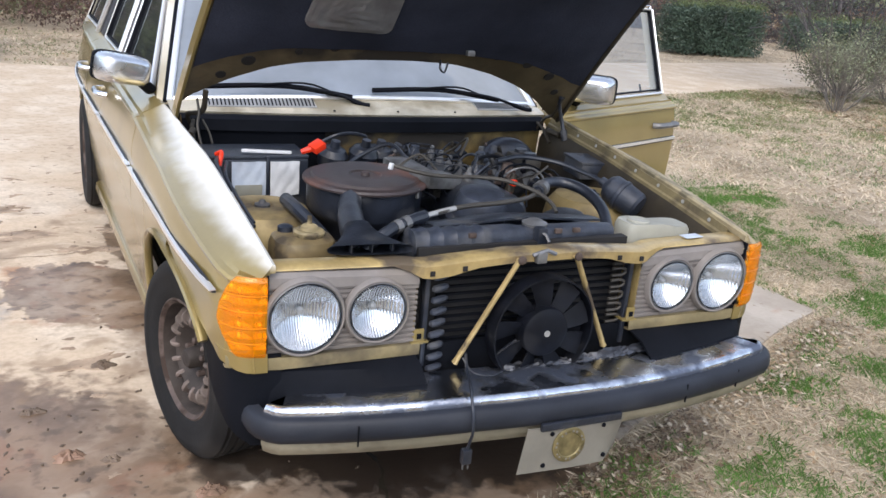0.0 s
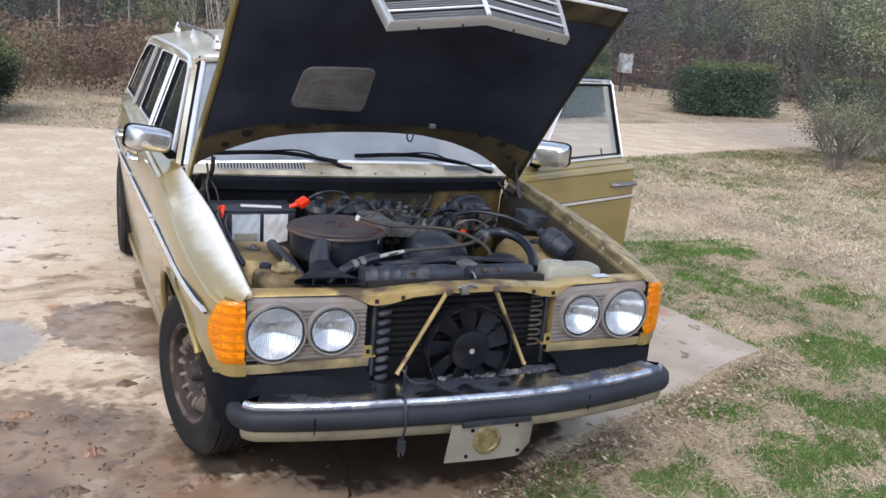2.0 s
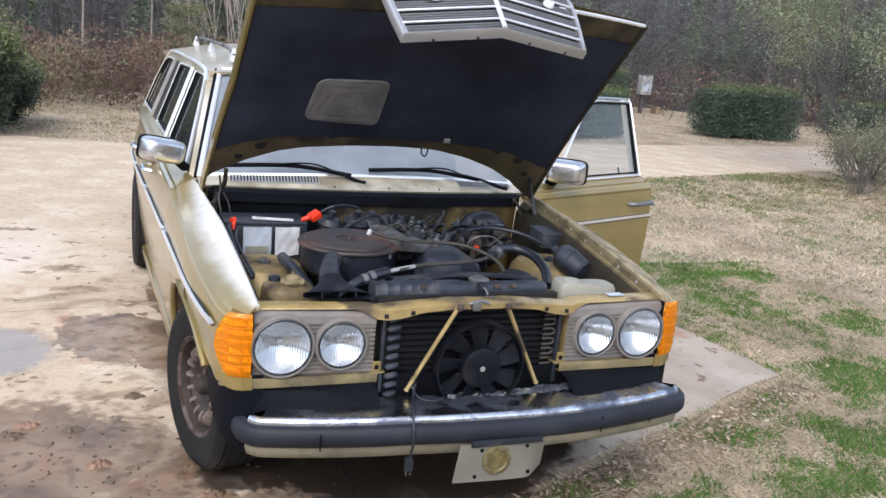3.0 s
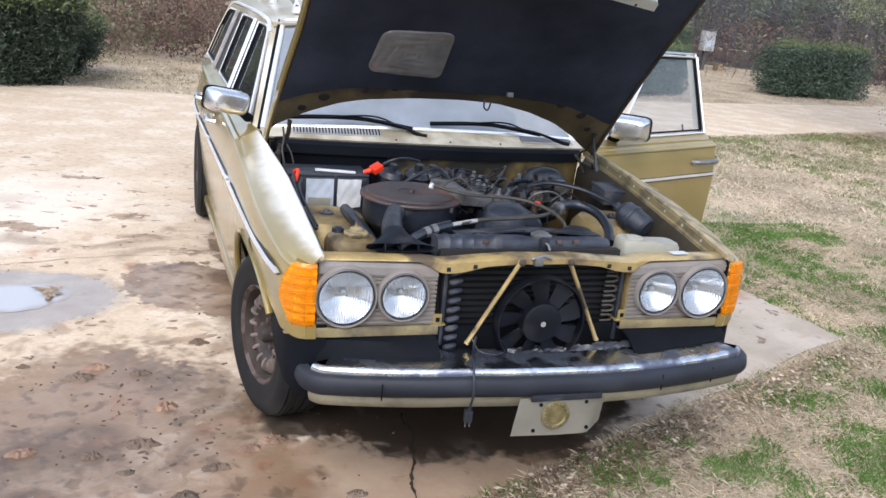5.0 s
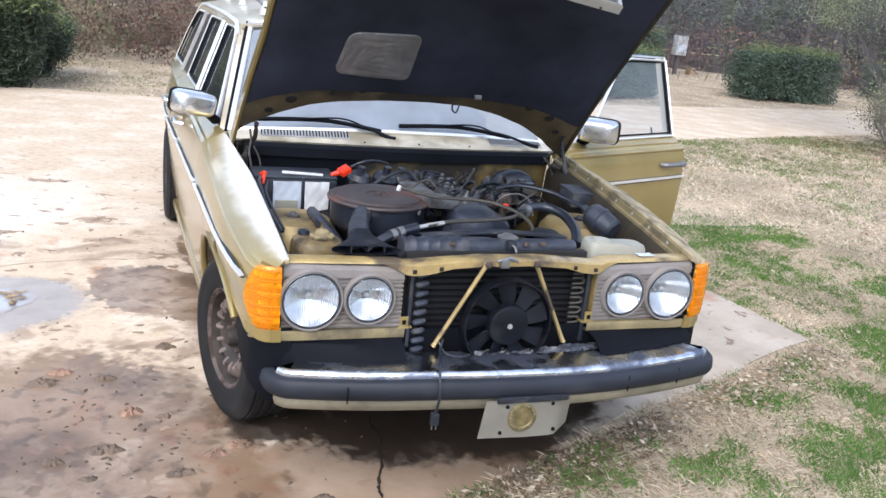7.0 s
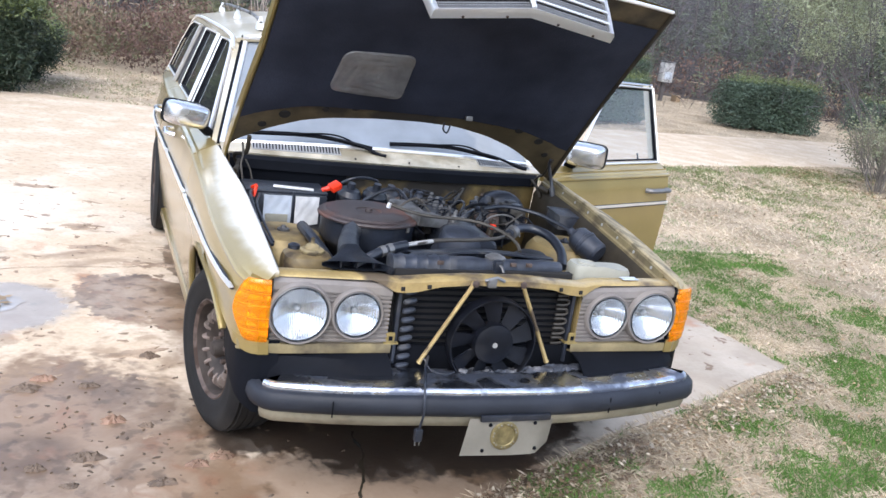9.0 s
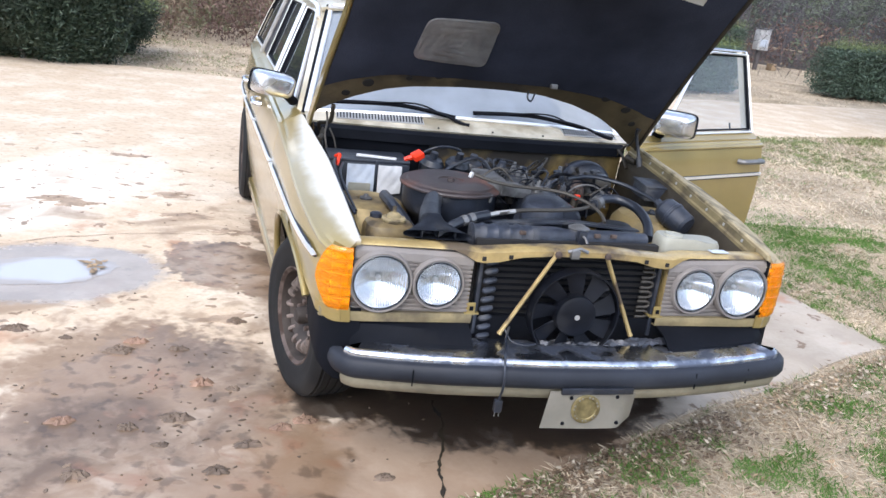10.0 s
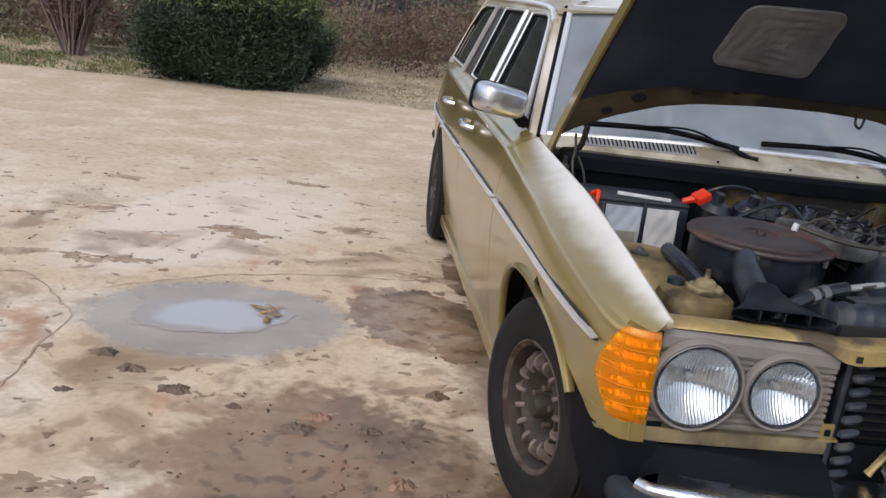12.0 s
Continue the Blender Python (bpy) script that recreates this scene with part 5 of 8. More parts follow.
skin(bm, rings)
resv = part("fluid_reservoir", bm, RESV, car, "browned plastic reservoir with cream cap")
bm = B()
lathe(bm, (-0.578, 0.475, 0.822), (0, 0, 1), [(0.038, 0), (0.041, 0.006), (0.041, 0.014), (0.037, 0.018), (0.024, 0.019), (0.022, 0.028), (0.015, 0.033), (0.007, 0.035), (0.006, 0.056), (0, 0.057)], 24, False)
part("cap", bm, CREAM, resv)
bm = B()
lathe(bm, (-0.63, 0.52, 0.822), (0, 0, 1), [(0.02, 0), (0.02, 0.016), (0.012, 0.02), (0, 0.02)], 14, False)
part("sensor_plug", bm, PLASTIC, resv)

# radiator top tank, hoses and cap
bm = B()
rings = []
for i, x in enumerate(np.linspace(-0.335, 0.30, 48)):
    k = 1.0 if x < -0.03 else curve(x, [(-0.03, 1.0), (0.0, 0.86), (0.22, 0.82), (0.30, 0.7)])
    rib = 0.0045 if (i % 3 == 0 and x < -0.10) else 0.0
    rings.append([(x, 0.375 + (0.040 * k + rib) * math.copysign(abs(math.cos(a)) ** 0.75, math.cos(a)), 0.825 + 0.004 * x + (0.034 * k + rib) * math.copysign(abs(math.sin(a)) ** 0.75, math.sin(a))) for a in np.linspace(0, 2 * math.pi, 18, endpoint=False)])
skin(bm, rings)
rad = part("radiator", bm, DUSTY, car, "radiator with black ribbed top tank")
bm = B()
box(bm, (0, 0.385, 0.63), (0.64, 0.06, 0.34), 0.004)
part("core", bm, DARK, rad)
bm = B()
sheet(bm, [[(x, lerp(0.42, 0.60, f), 0.845 - 0.05 * f ** 2 + 0.02 * math.exp(-((x - 0.03) / 0.2) ** 2)) for x in np.linspace(-0.24, 0.30, 15)] for f in np.linspace(0, 1, 6)], 0.006)
part("fan_shroud", bm, PLASTIC, rad)
bm = B()
lathe(bm, (0.050, 0.385, 0.846), (0, 0, 1), [(0.024, -0.02), (0.024, 0.004), (0.036, 0.006), (0.037, 0.014), (0.028, 0.018), (0.018, 0.024), (0, 0.024)], 24, False)
part("radiator_cap", bm, GREY, rad)
bm = B()
box(bm, (0.04, 0.332, 0.838), (0.03, 0.03, 0.05), 0.005)
tube(bm, bend([(0.03, 0.33, 0.85), (0.045, 0.315, 0.845), (0.05, 0.30, 0.828)], 4), 0.006, 6)
part("tank_bracket", bm, PLASTIC, rad)
for x in (-0.17, 0.10, 0.16):
    bm = B()
    box(bm, (x, 0.336, 0.848), (0.022, 0.012, 0.014), 0.003)
    part("clip", bm, RUST, rad)

# upper hose that loops behind the tank
bm = B()
tube(bm, bend([(0.22, 0.66, 0.868), (0.285, 0.72, 0.878), (0.355, 0.725, 0.878), (0.402, 0.66, 0.865), (0.402, 0.56, 0.838), (0.375, 0.48, 0.80)], 6), 0.0180, 12)
hose = part("coolant_hose", bm, PLASTIC, car, "thick black coolant hose")
bm = B()
tube(bm, [(0.235, 0.672, 0.871), (0.255, 0.688, 0.875)], 0.026, 12)
part("hose_clamp", bm, GREY, hose)
# long pale pipe across the engine
bm = B()
tube(bm, bend([(-0.26, 0.46, 0.868), (-0.12, 0.50, 0.878), (0.03, 0.535, 0.876), (0.14, 0.585, 0.872), (0.23, 0.665, 0.87)], 6), 0.0075, 10)
pipe = part("coolant_pipe", bm, PIPE, car, "long grimy metal pipe across the engine")
bm = B()
tube(bm, bend([(-0.255, 0.461, 0.868), (-0.20, 0.478, 0.873), (-0.15, 0.492, 0.8765)], 4), 0.0078, 10)
part("pale_sleeve", bm, VENT, pipe)
bm = B()
tube(bm, bend([(-0.45, 0.40, 0.80), (-0.40, 0.41, 0.835), (-0.33, 0.435, 0.858), (-0.255, 0.462, 0.868)], 5), 0.0165, 10)
part("rubber_end", bm, PLASTIC, pipe)
for f in (0.15, 0.5):
    bm = B()
    tube(bm, [lerp(Vector((-0.37, 0.42, 0.848)), Vector((-0.29, 0.45, 0.865)), f), lerp(Vector((-0.37, 0.42, 0.848)), Vector((-0.29, 0.45, 0.865)), f + 0.22)], 0.019, 10)
    part("clamp", bm, GREY, pipe)
bm = B()
tube(bm, bend([(-0.215, 0.80, 0.925), (-0.16, 0.76, 0.915), (-0.08, 0.74, 0.905), (0.05, 0.735, 0.900), (0.13, 0.70, 0.895), (0.19, 0.63, 0.88), (0.215, 0.57, 0.86), (0.215, 0.53, 0.84)], 6), 0.0065, 10)
vac = part("breather_pipe", bm, PIPE, car, "brown-grey hose from the air cleaner lid")
bm = B()
box(bm, (-0.225, 0.805, 0.922), (0.014, 0.014, 0.022), 0.004, (0, 20, 30))
part("fitting", bm, WHITE, vac)

# engine block, covers
bm = B()
rings = []
for y, k in ((0.62, 0.86), (0.63, 0.97), (0.66, 1.0), (1.10, 1.0), (1.13, 0.9)):
    rings.append([(0.075 + 0.10 * k * math.copysign(abs(math.cos(a)) ** 0.5, math.cos(a)), y, 0.78 + 0.085 * k * math.copysign(abs(math.sin(a)) ** 0.8, math.sin(a))) for a in np.linspace(0, 2 * math.pi, 24, endpoint=False)])
skin(bm, rings)
engine = part("engine", bm, PLASTIC, car, "dusty black diesel engine")
bm = B()
lathe(bm, (0.038, 0.70, 0.72), (0, -0.15, 1), [(0.105, 0), (0.107, 0.06), (0.100, 0.066), (0.088, 0.070), (0.085, 0.12), (0.074, 0.145), (0.045, 0.157), (0, 0.160)], 28, False)
part("front_dome", bm, DUSTY, engine)
bm = B()
box(bm, (0.03, 0.90, 0.60), (0.42, 0.75, 0.26), 0.03)
part("block", bm, PLASTIC, engine)
bm = B()
box(bm, (-0.06, 0.83, 0.87), (0.15, 0.10, 0.045), 0.012, (0, 8, 20))
box(bm, (-0.09, 1.0, 0.86), (0.10, 0.2, 0.05), 0.015)
part("intake_manifold", bm, GREY, engine)
rnd = random.Random(4)
for k in range(5):
    y = 0.83 + 0.075 * k
    bm = B()
    lathe(bm, (0.055, y, 0.862), (0.12, 0, 1), [(0.013, 0), (0.013, 0.025), (0.008, 0.03), (0.008, 0.05), (0, 0.052)], 10, False)
    inj = part("injector", bm, GREY, engine)
    bm = B()
    tube(bm, bend([(0.055, y, 0.91), (0.04, y - 0.01, 0.918), (-0.02, y + 0.02, 0.915), (-0.05, 0.95 + 0.03 * k, 0.90), (-0.04, 1.0 + 0.02 * k, 0.87)], 5), 0.0026, 6)
    part("fuel_pipe", bm, PLASTIC, engine)
for k in range(24):
    # wires and thin hoses lying over the engine
    x, y = rnd.uniform(-0.12, 0.42), rnd.uniform(0.72, 1.32)
    L = rnd.uniform(0.10, 0.24)
    a = rnd.uniform(0, math.pi)
    z = rnd.uniform(0.82, 0.885)
    p = [Vector((x, y, z)), Vector((x + L * 0.4 * math.cos(a), y + L * 0.4 * math.sin(a), z + rnd.uniform(0.01, 0.05))), Vector((x + L * 0.8 * math.cos(a + 0.5), y + L * 0.8 * math.sin(a + 0.5), z + rnd.uniform(-0.02, 0.03))), Vector((x + L * math.cos(a + 0.9), y + L * math.sin(a + 0.9), z - 0.06))]
    bm = B()
    tube(bm, bend(p, 4), rnd.choice((0.0025, 0.0035, 0.0045, 0.007)), 7)
    part("small_hose", bm, rnd.choice((PLASTIC, BLACK, BLACK, FANBLACK, FANBLACK, PIPE)), engine)
for k in range(16):
    x, y = rnd.uniform(-0.1, 0.40), rnd.uniform(0.78, 1.36)
    bm = B()
    r = rnd.uniform(0.014, 0.03)
    lathe(bm, (x, y, 0.79), (rnd.uniform(-0.3, 0.3), rnd.uniform(-0.3, 0.2), 1), [(r, 0), (r, 0.06), (r * 0.7, 0.07), (r * 0.6, 0.09), (0, 0.092)], 12, False)
    part("fitting", bm, rnd.choice((PLASTIC, DUSTY, GREY, RUST, GRIME)), engine)
for k in range(46):
    # brackets, unions and small castings among the hoses
    x, y = rnd.uniform(-0.13, 0.42), rnd.uniform(0.80, 1.36)
    bm = B()
    box(bm, (x, y, rnd.uniform(0.815, 0.875)), (rnd.uniform(0.010, 0.045), rnd.uniform(0.008, 0.03), rnd.uniform(0.008, 0.03)), 0.003, (rnd.uniform(-30, 30), rnd.uniform(-30, 30), rnd.uniform(0, 180)))
    if k % 3 == 0:
        lathe(bm, (x, y, 0.865), (rnd.uniform(-0.5, 0.5), -0.6, 0.6), [(0.008, -0.02), (0.008, 0.01), (0.005, 0.012), (0.005, 0.024), (0, 0.025)], 8, False)
    part("bracket", bm, rnd.choice((PLASTIC, FANBLACK, FANBLACK, GRIME, DUSTY, RUST, GREY)), engine)
for x, y, z in ((-0.27, 1.25, 0.88), (-0.16, 1.24, 0.885), (-0.08, 1.30, 0.87)):
    bm = B()
    lathe(bm, (x, y, z - 0.06), (0.1, -0.2, 1), [(0.05, 0), (0.055, 0.04), (0.04, 0.06), (0.018, 0.065), (0.016, 0.09), (0, 0.09)], 18, False)
    part("pump_body", bm, PLASTIC, engine)
bm = B()
tube(bm, bend([(-0.30, 1.26, 0.90), (-0.26, 1.24, 0.925), (-0.20, 1.25, 0.93), (-0.15, 1.25, 0.92), (-0.14, 1.26, 0.90)], 5), 0.006, 8)
part("vacuum_hose", bm, PLASTIC, engine)
bm = B()
tube(bm, bend([(0.19, 0.86, 0.85), (0.22, 0.83, 0.895), (0.28, 0.82, 0.905), (0.32, 0.80, 0.88), (0.325, 0.77, 0.83)], 6), 0.004, 8)
part("pale_wire", bm, GREY, engine)
bm = B()
box(bm, (0.225, 0.82, 0.855), (0.02, 0.02, 0.02), 0.004)
part("red_connector", bm, RED, engine)
bm = B()
lathe(bm, (0.30, 0.60, 0.74), (0, 0, 1), [(0.075, 0), (0.075, 0.06), (0.06, 0.07), (0.05, 0.078), (0.0, 0.08)], 24, False)
part("steering_pump", bm, PLASTIC, engine)

# brake servo and master cylinder
bm = B()
lathe(bm, (0.48, 1.38, 0.765), (-0.05, -1, 0.02), [(0.10, -0.02), (0.125, 0.01), (0.132, 0.05), (0.132, 0.065), (0.12, 0.085), (0.08, 0.105), (0.05, 0.11), (0.0, 0.11)], 40, False)
servo = part("brake_servo", bm, PLASTIC, car, "round black brake servo on the firewall")
bm = B()
tube(bm, [(0.475, 1.28, 0.775), (0.47, 1.12, 0.785)], 0.03, 14)
part("master_cylinder", bm, GREY, servo)
bm = B()
box(bm, (0.47, 1.18, 0.845), (0.085, 0.13, 0.045), 0.012)
part("fluid_tank", bm, PIPE, servo)
for y in (1.14, 1.21):
    bm = B()
    lathe(bm, (0.47, y, 0.866), (0, 0, 1), [(0.024, 0), (0.024, 0.014), (0, 0.016)], 16, False)
    part("tank_cap", bm, PLASTIC, servo)

# fuse box, canister, washer bottle
bm = B()
box(bm, (0.680, 1.08, 0.835), (0.11, 0.13, 0.06), 0.012, (4, 3, 0))
fuse = part("fuse_box", bm, DUSTY, car, "black fuse box with a dusty lid")
bm = B()
box(bm, (0.680, 1.08, 0.868), (0.116, 0.136, 0.010), 0.004, (4, 3, 0))
part("lid", bm, DUSTY, fuse)
bm = B()
cdir = Vector((0.35, -0.62, -0.30)).normalized()
c0 = Vector((0.585, 0.79, 0.845))
lathe(bm, c0, cdir, [(0.016, -0.03), (0.018, -0.01), (0.038, 0.0), (0.05, 0.015), (0.052, 0.05), (0.056, 0.053), (0.056, 0.064), (0.052, 0.067), (0.050, 0.125), (0.042, 0.135), (0.0, 0.135)], 28, False)
can = part("vacuum_canister", bm, DUSTY, car, "black cylindrical canister lying on the wing")
bm = B()
tube(bm, bend([c0 - cdir * 0.02, (0.55, 0.87, 0.865), (0.48, 0.97, 0.885), (0.36, 1.02, 0.895), (0.24, 0.98, 0.89)], 6), 0.009, 8)
part("canister_hose", bm, PLASTIC, can)
bm = B()
rings = []
for z, k in ((0.72, 0.95), (0.74, 1.0), (0.82, 1.0), (0.834, 0.93)):
    rings.append([(0.480 + 0.118 * k * math.copysign(abs(math.cos(a)) ** 0.45, math.cos(a)), 0.40 + 0.055 * k * math.copysign(abs(math.sin(a)) ** 0.45, math.sin(a)), z + (0.012 if math.cos(a) < 0 else 0) * (z > 0.8)) for a in np.linspace(0, 2 * math.pi, 28, endpoint=False)])
skin(bm, rings)
bottle = part("washer_bottle", bm, BOTTLE, car, "yellowed white plastic bottle with round lid")
bm = B()
lathe(bm, (0.425, 0.40, 0.841), (0, 0, 1), [(0.034, 0), (0.035, 0.004), (0.030, 0.009), (0.026, 0.007), (0, 0.007)], 24, False)
part("cap", bm, BOTTLE, bottle)
bm = B()
box(bm, (0.555, 0.306, 0.8195), (0.065, 0.034, 0.002), 0.0, (0, 0, 4))
part("sticker", bm, BLUEW, cross, "pale blue faded sticker")

# ---- open driver's door ----
HINGE = Vector((0.86, 1.60, 0))
SWING = Matrix.Translation(HINGE) @ Matrix.Rotation(radians(-67.5), 4, "Z") @ Matrix.Translation(-HINGE)
bm = B()
sheet(bm, [flank_ring(y, 1, 0.235) for y in np.linspace(1.60, 2.645, 12)])
bmesh.ops.recalc_face_normals(bm, faces=bm.faces)
bmesh.ops.solidify(bm, geom=list(bm.faces), thickness=0.06)
odoor = part("front_door", bm, PAINT, car, "open gold front door with chrome mirror", xf=SWING, angle=28)
window(1, [(1.84, 0.972), (2.622, 0.978), (2.638, 1.384), (2.32, 1.388), (2.23, 1.373)], odoor, DOORGLASS, 0.003, xf=SWING)
bm = B()
ring = [side_at(y, z, 1, -0.012) for y, z in ((1.78, 0.955), (2.642, 0.96), (2.656, 1.400), (2.30, 1.404), (2.20, 1.388))]
tube(bm, ring + ring[:1], 0.010, 6, 0.8)
part("door_frame", bm, MIRRORSHELL, odoor, xf=SWING)
# rear edge of the frame, seen end on
bm = B()
skin(bm, [[side_at(y, z, 1, -0.012), side_at(y + 0.012, z, 1, -0.018), side_at(y + 0.012, z, 1, -0.062), side_at(y - 0.02, z, 1, -0.062)] for y, z in ((2.648, 0.95), (2.656, 1.18), (2.662, 1.402))])
part("door_frame_edge", bm, FADED, odoor, xf=SWING)
for nm, m, zz, hh, out in (("rubber_strip", RUBBER, 0.757, 0.0135, 0.006), ("chrome_strip", BRIGHT, 0.760, 0.0085, 0.012)):
    bm = B()
    rings = []
    for y in np.linspace(1.61, 2.645, 8):
        x = flank_x(0.757, y)
        rings.append([(x - 0.004, y, zz - hh), (x + out, y, zz - hh * 0.7), (x + out, y, zz + hh * 0.7), (x - 0.004, y, zz + hh)])
    skin(bm, rings)
    part(nm, bm, m, odoor, xf=SWING)
bm = B()
x = width(2.5) + 0.004
tube(bm, bend([(x - 0.012, 2.43, 0.835), (x + 0.022, 2.45, 0.838), (x + 0.026, 2.53, 0.838), (x + 0.02, 2.61, 0.836), (x - 0.012, 2.625, 0.834)], 4), 0.018, 8, 0.8)
part("door_handle", bm, GREY, odoor, "dull chrome pull handle", xf=SWING)
bm = B()
tube(bm, [side_at(2.48, 0.985, 1, -0.03), side_at(2.48, 1.02, 1, -0.03)], 0.005, 8)
part("lock_knob", bm, BLACK, odoor, xf=SWING)


def mirror(cx, cy, cz, s, parent, xf=None, yaw=0.0, roll=0.0, hw=0.100, hh=0.062):
    """A chrome door mirror: rounded shell, black seal round the glass, and its foot."""
    bm = B()
    rings = []
    for dy, k in ((-0.075, 0.55), (-0.07, 0.74), (-0.055, 0.89), (-0.02, 0.98), (0.02, 1.0), (0.03, 0.98)):
        rings.append([Vector((cx + hw * k * math.copysign(abs(math.cos(a)) ** 0.38, math.cos(a)), cy + dy, cz + hh * k * math.copysign(abs(math.sin(a)) ** 0.38, math.sin(a)))) for a in np.linspace(0, 2 * math.pi, 32, endpoint=False)])
    skin(bm, rings)
    spin = Matrix.Translation((cx, cy, cz)) @ Matrix.Rotation(radians(yaw), 4, "Z") @ Matrix.Rotation(radians(roll), 4, "Y") @ Matrix.Translation((-cx, -cy, -cz))
    bm.transform(spin)
    mi = part("door_mirror", bm, MIRRORSHELL, parent, "chrome door mirror", xf=xf, angle=60)
    bm = B()
    skin(bm, [[Vector((cx + (hw + 0.003) * k * math.copysign(abs(math.cos(a)) ** 0.38, math.cos(a)), cy + dy, cz + (hh + 0.003) * k * math.copysign(abs(math.sin(a)) ** 0.38, math.sin(a)))) for a in np.linspace(0, 2 * math.pi, 32, endpoint=False)] for dy, k in ((0.022, 1.0), (0.04, 1.0), (0.04, 0.9))])
    bm.transform(spin)
    part("mirror_rim", bm, BLACK, parent, xf=xf)
    bm = B()
    tube(bm, [(cx - s * 0.06, cy - 0.01, cz - 0.04), (cx - s * 0.10, cy + 0.01, cz - 0.075)], [0.03, 0.035], 10, 0.6)
    part("mirror_foot", bm, BLACK, parent, xf=xf)


mirror(-0.908, 1.78, 1.056, -1, closed_door, yaw=16, roll=9, hw=0.097, hh=0.054)
mirror(0.90, 1.80, 1.046, 1, odoor, SWING, yaw=24)

# ---- ground, drive and lawn ----
def concrete_material():
    m = bpy.data.materials.new("muddy_concrete")
    m.use_nodes = True
    n, l = m.node_tree.nodes, m.node_tree.links
    b = n["Principled BSDF"]
    co = n.new("ShaderNodeTexCoord").outputs["Object"]

    def noise_at(scale, detail=5.0, dist=0.0):
        t = n.new("ShaderNodeTexNoise")
        t.inputs["Scale"].default_value, t.inputs["Detail"].default_value, t.inputs["Distortion"].default_value = scale, detail, dist
        l.new(co, t.inputs["Vector"])
        return t.outputs["Fac"]

    def ranged(sock, a, z, lo=0.0, hi=1.0):
        r = n.new("ShaderNodeMapRange")
        r.interpolation_type = "SMOOTHSTEP"
        for k, v in (("From Min", a), ("From Max", z), ("To Min", lo), ("To Max", hi)):
            r.inputs[k].default_value = v
        l.new(sock, r.inputs["Value"])
        return r.outputs["Result"]

    def math_of(op, a, c):
        x = n.new("ShaderNodeMath")
        x.operation = op
        for sock, v in zip(x.inputs, (a, c)):
            if isinstance(v, (int, float)):
                sock.default_value = v
            else:
                l.new(v, sock)
        return x.outputs[0]

    def mixed(fac, a, z):
        x = n.new("ShaderNodeMix")
        x.data_type = "RGBA"
        for sock, v in ((x.inputs["Factor"], fac), (x.inputs["A"], a), (x.inputs["B"], z)):
            if isinstance(v, tuple):
                sock.default_value = (*v, 1)
            elif isinstance(v, float):
                sock.default_value = v
            else:
                l.new(v, sock)
        return x.outputs["Result"]

    def blot(x, y, rx, ry, turn, soft=0.12, rag=0.42, scale=3.6):
        """An uneven stain: an ellipse whose edge is torn by noise."""
        mp = n.new("ShaderNodeMapping")
        mp.vector_type = "TEXTURE"
        mp.inputs["Location"].default_value = (x, y, 0)
        mp.inputs["Rotation"].default_value = (0, 0, radians(turn))
        mp.inputs["Scale"].default_value = (rx, ry, 1)
        l.new(co, mp.inputs["Vector"])
        ln = n.new("ShaderNodeVectorMath")
        ln.operation = "LENGTH"
        l.new(mp.outputs["Vector"], ln.inputs[0])
        torn = math_of("ADD", ln.outputs["Value"], math_of("ADD", math_of("MULTIPLY", math_of("SUBTRACT", noise_at(scale, 10.0, 0.8), 0.5), rag * 2.2), math_of("MULTIPLY", math_of("SUBTRACT", noise_at(19.0, 8.0, 0.4), 0.5), rag * 1.7)))
        return ranged(torn, 1.0 + soft * 0.5, 1.0 - soft * 0.5)

    big, mid, fine = noise_at(0.35, 4.0), noise_at(1.7, 9.0, 0.3), noise_at(46, 8.0)
    col = mixed(ranged(big, 0.35, 0.65), (0.64, 0.525, 0.395), (0.59, 0.455, 0.32))
    col = mixed(ranged(mid, 0.44, 0.62), col, (0.70, 0.60, 0.48))
    col = mixed(ranged(noise_at(8.0, 8.0, 0.7), 0.45, 0.66, 0.0, 0.36), col, (0.40, 0.31, 0.22))
    col = mixed(ranged(fine, 0.35, 0.7, 0.0, 0.30), col, (0.37, 0.28, 0.19))
    # a clean paler bay of the slab
    col = mixed(math_of("MULTIPLY", blot(-2.12, 3.75, 0.52, 1.25, -22, 0.3, 0.22, 2.0), 0.8), col, mixed(ranged(fine, 0.3, 0.7), (0.66, 0.575, 0.475), (0.72, 0.64, 0.54)))
    # sandy soil washed over the far part
    sep = n.new("ShaderNodeSeparateXYZ")
    l.new(co, sep.inputs[0])
    far = ranged(math_of("ADD", sep.outputs["Y"], math_of("MULTIPLY", mid, 1.5)), 4.7, 6.0, 0.0, 0.85)
    col = mixed(far, col, mixed(ranged(noise_at(2.5, 7.0), 0.4, 0.7), (0.52, 0.405, 0.285), (0.64, 0.545, 0.425)))
    col = mixed(math_of("MULTIPLY", far, ranged(noise_at(17.0, 11.0, 0.6), 0.46, 0.66, 0.0, 0.55)), col, (0.37, 0.275, 0.185))
    # the weathered strip beside the lawn is greyer
    col = mixed(math_of("MULTIPLY", ranged(sep.outputs["X"], 0.35, 0.75, 0.0, 0.7), ranged(sep.outputs["Y"], 6.0, 4.6)), col, mixed(ranged(noise_at(2.2, 9.0, 0.5), 0.38, 0.62), (0.27, 0.24, 0.205), (0.37, 0.33, 0.285)))
    # brown mud films
    mud = math_of("MULTIPLY", ranged(noise_at(2.1, 12.0, 0.6), 0.52, 0.66), math_of("MULTIPLY", ranged(sep.outputs["Y"], 4.6, 3.2), ranged(sep.outputs["X"], 1.0, 0.2)))
    col = mixed(math_of("MULTIPLY", mud, 0.65), col, (0.20, 0.13, 0.08))
